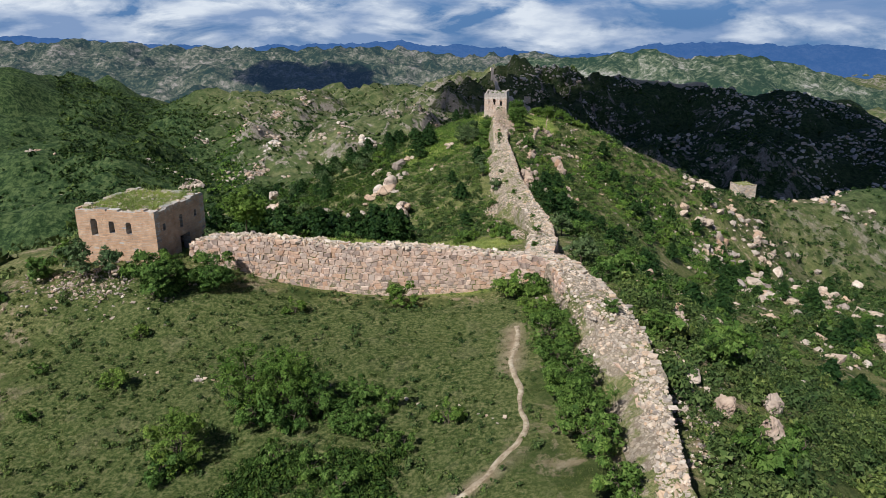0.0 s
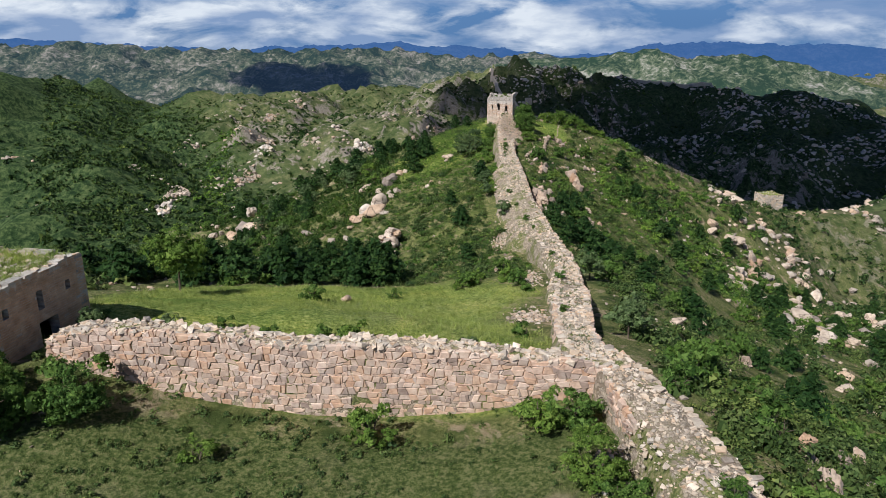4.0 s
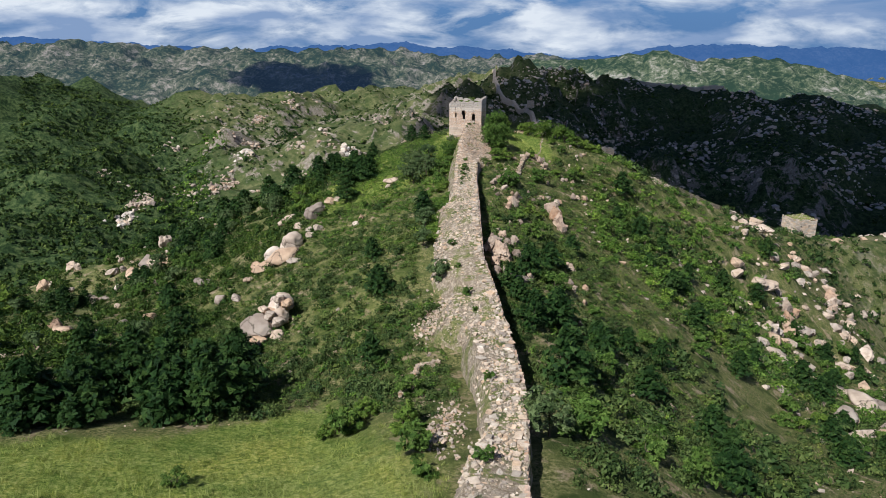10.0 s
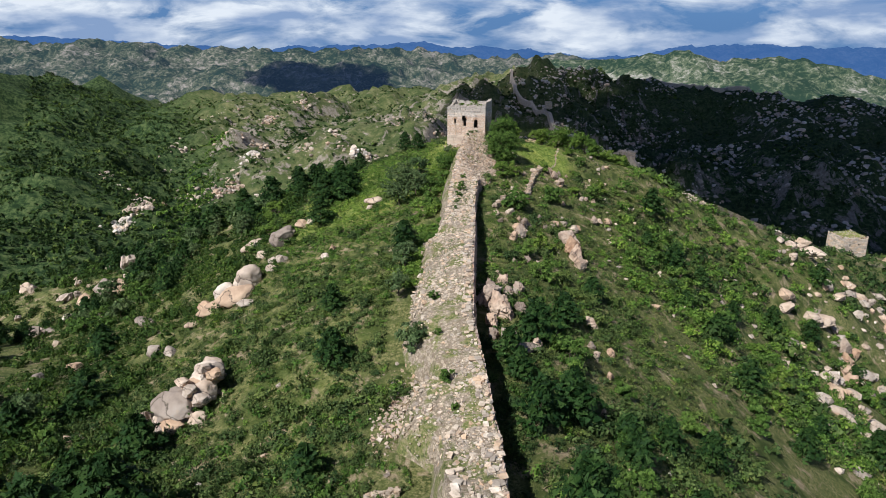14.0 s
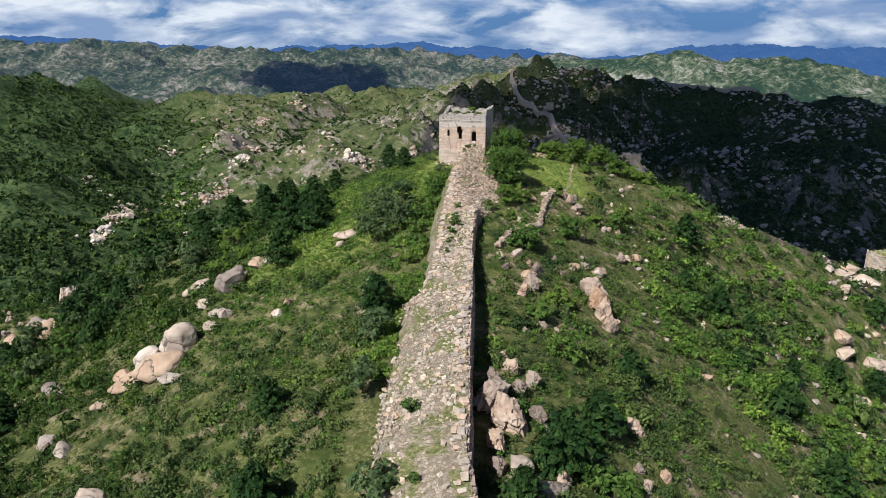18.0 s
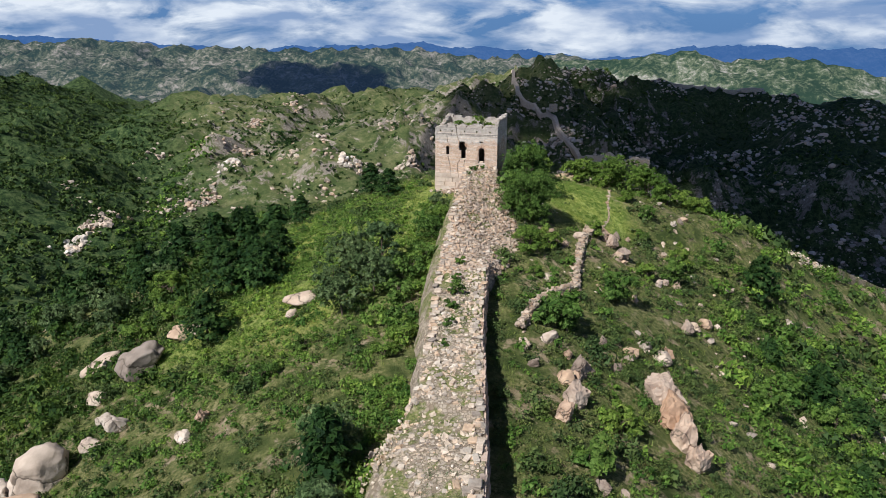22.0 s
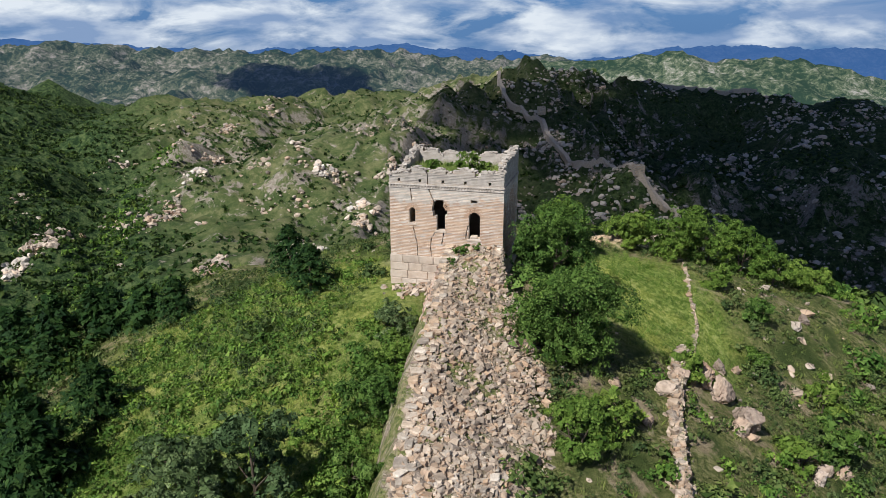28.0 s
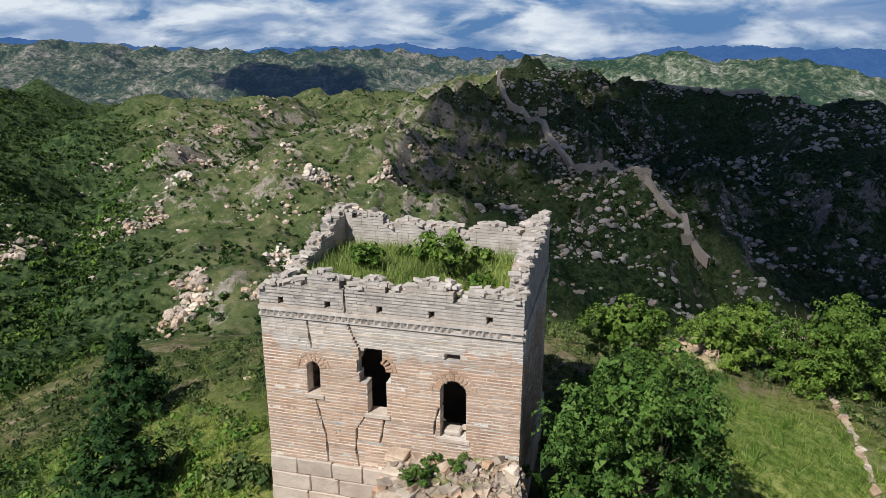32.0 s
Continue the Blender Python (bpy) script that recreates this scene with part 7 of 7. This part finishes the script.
grass("tall_grass", 15000, -56, 13, -178, -96, 636, 0.35, 0.8, "pale tall grass standing in drifts on the meadow", lambda x, y: cover(x, y)[0] * np.clip(0.3 + 1.6 * fbm(x, y, 13, 4, 637) + 0.5 * np.clip((x + 20) / 16, 0, 1), 0, 1), M_GRASS_TALL)
grass("yard_grass", 7500, -52, 18, -232, -180, 632, 0.25, 0.5, "rough grass of the yard before the cross wall", lambda x, y: 0.8 * (1 - cover(x, y)[1]), M_GRASS_DULL)
grass("slope_grass", 8500, -40, 42, -95, 32, 633, 0.25, 0.6, "bright tufts of grass between the bushes", lambda x, y: np.where((np.hypot(x - 0.3, y - 2.5) > 6) & ((x < wall_at(y)[0] - 1) | (x > wall_at(y)[1] + 0.6) | (y > 0)), 0.8, 0), M_GRASS)
grass("wall_weeds", 9000, -1, 20, -172, -4, 634, 0.25, 0.6, "weeds and grass growing between the rubble stones", lambda x, y: np.where((x > wall_at(y)[0] + 0.5) & (x < wall_at(y)[1] - 0.8) & (fbm(x, y, 4, 2, 9) > np.where(y < -84, 0.0, 0.3)), 1.0, 0), M_LEAF_GREY, "wall")

# greenery on the terraces
def terrace_green(m, w, d, z, n, seed, label, bushes):
    rng = np.random.RandomState(seed)
    x, y = rng.uniform(0.6, w - 0.6, n), rng.uniform(0.6, d - 0.6, n)
    s = rng.uniform(0.3, 0.8, n)
    protos = []
    for _ in range(4):
        protos.append(blades(rng, 22, 0.35))
    thing("terrace_grass", m, label, "grass", kind="stuff", data=merged("terrace_grass", protos, rng.randint(0, 4, n), (turns(rng, n, s, s, s, 0.3), np.stack([x, y, np.full(n, z)], -1)), M_GRASS_TALL))
    for bx, by, t, r in bushes:
        ob = tree_proto("tree", t, r, 420, 0.16, M_LEAF_BRIGHT, "sapling growing on top of the brick tower", "sapling", "sapling")
        ob.matrix_basis = m @ pose(bx, by, z - 0.05)


terrace_green(M_TOWER, TW, TD, 7.38, 1900, 71, "long grass growing inside the tower parapet", [(5.2, 2.6, 2.3, 0.9), (2.4, 3.0, 1.4, 0.6), (4.0, 4.2, 1.3, 0.6), (6.4, 2.2, 0.9, 0.45), (5.8, 4.4, 1.0, 0.5), (3.2, 4.6, 0.8, 0.4)])
terrace_green(pose(-44.2, -181.0, 0, 0, 0, -5.5), 10.7, 11.2, 10.75, 700, 72, "grass growing on the ruined tower top", [])
terrace_green(pose(120.3, 107.0, 0, 0, 0, 18), 9, 9, -46.45, 300, 73, "grass on the small ruined tower", [])

# ---- the rampart on the far hill ----
def far_wall(name, pts, width, tall, label, mat=M_RUBBLE):
    p = np.array(pts, float)
    seg = np.r_[0, np.cumsum(np.hypot(*np.diff(p, axis=0).T))]
    s = np.arange(0, seg[-1], 4.0)
    x, y = np.interp(s, seg, p[:, 0]) + 1.5 * fbm(s, 0 * s, 40, 2, 9), np.interp(s, seg, p[:, 1])
    dx, dy = np.gradient(x), np.gradient(y)
    n = np.hypot(dx, dy)
    nx_, ny_ = dy / n * width / 2, -dx / n * width / 2
    g = np.maximum(lie(x - nx_, y - ny_), lie(x + nx_, y + ny_))
    g = np.maximum(g, np.convolve(np.pad(g, 3, "edge"), np.ones(7) / 7, "valid"))
    t = g + tall + 0.7 * fbm(s, 0 * s, 14, 2, 4)
    rows = np.stack([np.stack([x - nx_ * 1.1, y - ny_ * 1.1, g - 4], -1), np.stack([x - nx_, y - ny_, t], -1), np.stack([x, y, t - 0.3], -1), np.stack([x + nx_, y + ny_, t], -1), np.stack([x + nx_ * 1.1, y + ny_ * 1.1, g - 4], -1)], 1)
    k = 5
    i = (np.arange(len(s) - 1)[:, None] * k + np.arange(k - 1)[None]).ravel()
    return thing(name, Matrix(), label, "wall", kind="structure", data=mesh_of(name, rows.reshape(-1, 3), np.stack([i, i + 1, i + k + 1, i + k], -1), mat))


far_wall("distant_rampart", [(143, 525), (128, 537), (122, 556), (121, 570), (110, 580), (99, 586), (82, 640), (58, 655), (42, 718), (23, 752), (21, 780), (15, 802), (-7, 862), (-32, 896), (-41, 995), (-48, 1100), (-54, 1205)], 4.6, 4.2, "pale stone rampart climbing the shaded far hill")
far_wall("distant_rampart", [(190, 1100), (230, 1088), (280, 1078), (330, 1064)], 4.0, 4.5, "stretch of old rampart along the shaded far crest")
far_wall("side_rampart", [(57, 32), (60, 35), (72, 45), (88, 64), (104, 88), (116, 104)], 2.2, 1.1, "ruined stone rampart running down the side spur", M_CORE)
plain_tower("distant_watchtower", pose(124, 530, height(128, 534) + 60, 0, 0, 12), 8, 8, -63, -55.5, [], [], 25, "small ruined fort at the foot of the far rampart")
far_fort = plain_tower("distant_watchtower", pose(96, 582, height(100, 586) + 60, 0, 0, 12), 9, 9, -63, -53.5, [], [], 23, "small ruined watchtower on the far rampart")
far_fort2 = plain_tower("distant_watchtower", pose(12, 800, height(16, 804) + 60, 0, 0, 5), 9, 9, -63, -54.0, [], [], 24, "small ruined watchtower on the far rampart")


# ---- far ranges ----
def mixed_tone(a, b):
    return tuple(0.55 * p + 0.45 * q for p, q in zip(a, b))


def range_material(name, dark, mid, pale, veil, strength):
    """Rock and scrub backdrop, the haze of miles of air painted as glow."""
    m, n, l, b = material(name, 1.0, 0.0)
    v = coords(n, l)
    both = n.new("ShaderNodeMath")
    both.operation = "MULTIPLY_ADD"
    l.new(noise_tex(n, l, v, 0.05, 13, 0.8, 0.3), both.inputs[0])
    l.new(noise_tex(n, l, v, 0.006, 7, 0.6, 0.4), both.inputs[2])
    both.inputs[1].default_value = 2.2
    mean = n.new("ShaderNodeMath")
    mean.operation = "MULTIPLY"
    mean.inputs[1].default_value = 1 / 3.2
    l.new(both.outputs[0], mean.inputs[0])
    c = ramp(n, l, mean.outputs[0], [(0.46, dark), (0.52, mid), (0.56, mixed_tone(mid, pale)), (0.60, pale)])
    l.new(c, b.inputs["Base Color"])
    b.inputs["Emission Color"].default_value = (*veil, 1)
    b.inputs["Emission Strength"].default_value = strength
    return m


def mountain_range(name, pts, slope, seed, relief, mat, label, depth=1500, fine=13.0):
    p = np.array(pts, float)
    x = np.arange(p[0, 0], p[-1, 0], fine)
    y0 = np.interp(x, p[:, 0], p[:, 1])
    z0 = np.interp(x, p[:, 0], p[:, 2])
    back = -np.linspace(1, -0.5, 56) * np.abs(np.linspace(1, -0.5, 56)) ** 0.5
    xs, ys, zs = [], [], []
    for b in back:
        y = y0 + b * depth
        d = np.abs(b) * depth
        zz = z0 - slope * (np.sqrt(d * d + 900) - 30) + relief * (fbm(x, y, 300, 7, seed, True) - 0.3) * (0.55 + min(d / 260, 1)) + 0.75 * relief * (fbm(x, y, 80, 5, seed + 5, True) - 0.2) - 0.1 * relief
        xs.append(x), ys.append(y), zs.append(zz)
    v = np.stack([np.array(xs), np.array(ys), np.array(zs)], -1)
    k = len(x)
    i = (np.arange(len(back) - 1)[:, None] * k + np.arange(k - 1)[None]).ravel()
    return thing(name, Matrix(), label, "mountains", kind="structure", data=mesh_of(name, v.reshape(-1, 3), np.stack([i, i + 1, i + k + 1, i + k], -1), mat, True))


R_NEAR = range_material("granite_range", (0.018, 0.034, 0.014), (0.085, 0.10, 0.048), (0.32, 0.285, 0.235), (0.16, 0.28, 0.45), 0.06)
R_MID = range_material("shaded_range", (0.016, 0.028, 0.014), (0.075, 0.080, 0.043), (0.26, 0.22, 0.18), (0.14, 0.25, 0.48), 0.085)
# almost black rock; the blue of the haze is all in the emission
R_FAR = range_material("haze_blue_range", (0.010, 0.014, 0.02), (0.018, 0.022, 0.03), (0.03, 0.035, 0.04), (0.07, 0.19, 0.48), 0.55)
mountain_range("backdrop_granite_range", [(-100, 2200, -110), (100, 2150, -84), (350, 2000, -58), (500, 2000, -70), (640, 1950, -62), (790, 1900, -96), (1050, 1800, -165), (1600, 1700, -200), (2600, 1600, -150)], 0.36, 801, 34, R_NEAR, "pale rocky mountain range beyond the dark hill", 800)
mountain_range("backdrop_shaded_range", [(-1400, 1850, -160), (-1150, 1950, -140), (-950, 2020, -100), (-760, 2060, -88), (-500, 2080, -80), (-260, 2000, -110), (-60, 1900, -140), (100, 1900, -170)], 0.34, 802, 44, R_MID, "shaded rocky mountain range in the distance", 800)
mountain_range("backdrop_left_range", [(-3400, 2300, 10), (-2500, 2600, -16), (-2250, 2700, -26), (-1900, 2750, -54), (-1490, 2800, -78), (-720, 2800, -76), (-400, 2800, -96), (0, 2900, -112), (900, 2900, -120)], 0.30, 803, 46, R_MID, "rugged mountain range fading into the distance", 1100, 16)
mountain_range("backdrop_blue_range", [(-3600, 4300, -60), (-2500, 4400, -110), (-1900, 4450, -140), (-1600, 4450, -118), (-1150, 4450, -104), (-850, 4450, -92), (-500, 4450, -112), (-150, 4450, -120), (60, 4450, -160), (250, 4450, -178), (500, 4450, -150), (820, 4400, -104), (1250, 4400, -88), (1550, 4300, -106), (1850, 4250, -110), (2300, 4150, -160), (3200, 4000, -130)], 0.28, 804, 34, R_FAR, "distant mountain range on the horizon, its haze painted as a blue glow", 900, 18)

# ---- broken cloud overhead, which shades the far hill ----
M_CLOUD, _n, _l, _b = material("cloud_white", 1.0, 0.0)
_b.inputs["Base Color"].default_value = (0.9, 0.9, 0.9, 1)
_thin, _veil = _n.new("ShaderNodeBsdfTransparent"), _n.new("ShaderNodeMixShader")
_veil.inputs["Fac"].default_value = 0.44
_l.new(_b.outputs["BSDF"], _veil.inputs[1])
_l.new(_thin.outputs["BSDF"], _veil.inputs[2])
_l.new(_veil.outputs["Shader"], _n["Material Output"].inputs["Surface"])


def cloud(cx, cy, high, rx, ry, seed, n=26):
    rng = np.random.RandomState(seed)
    protos = [ico(3, (1, 1, 0.5), 0.5, seed + k, 1.4) for k in range(3)]
    a, r = rng.uniform(0, 6.28, n), np.sqrt(rng.uniform(0, 1, n))
    s = 0.42 * min(rx, ry) * rng.uniform(0.7, 1.3, n)
    off = np.stack([cx + rx * 0.75 * r * np.cos(a), cy + ry * 0.75 * r * np.sin(a), high + rng.uniform(-20, 40, n)], -1)
    return thing("cloud", Matrix(), "broad white cumulus cloud drifting above the far hills", "cloud", "clouds", data=merged("cloud", protos, rng.randint(0, 3, n), (turns(rng, n, s, s, s * 0.4, 0.1), off), M_CLOUD, True))


for px, py, pz, rx, ry, sd in ((460, 800, -90, 520, 500, 901), (-640, 1900, -140, 240, 160, 903)):
    k = (1000 - pz) / TO_SUN.z
    cloud(px + TO_SUN.x * k, py + TO_SUN.y * k, 1000, rx, ry, sd)
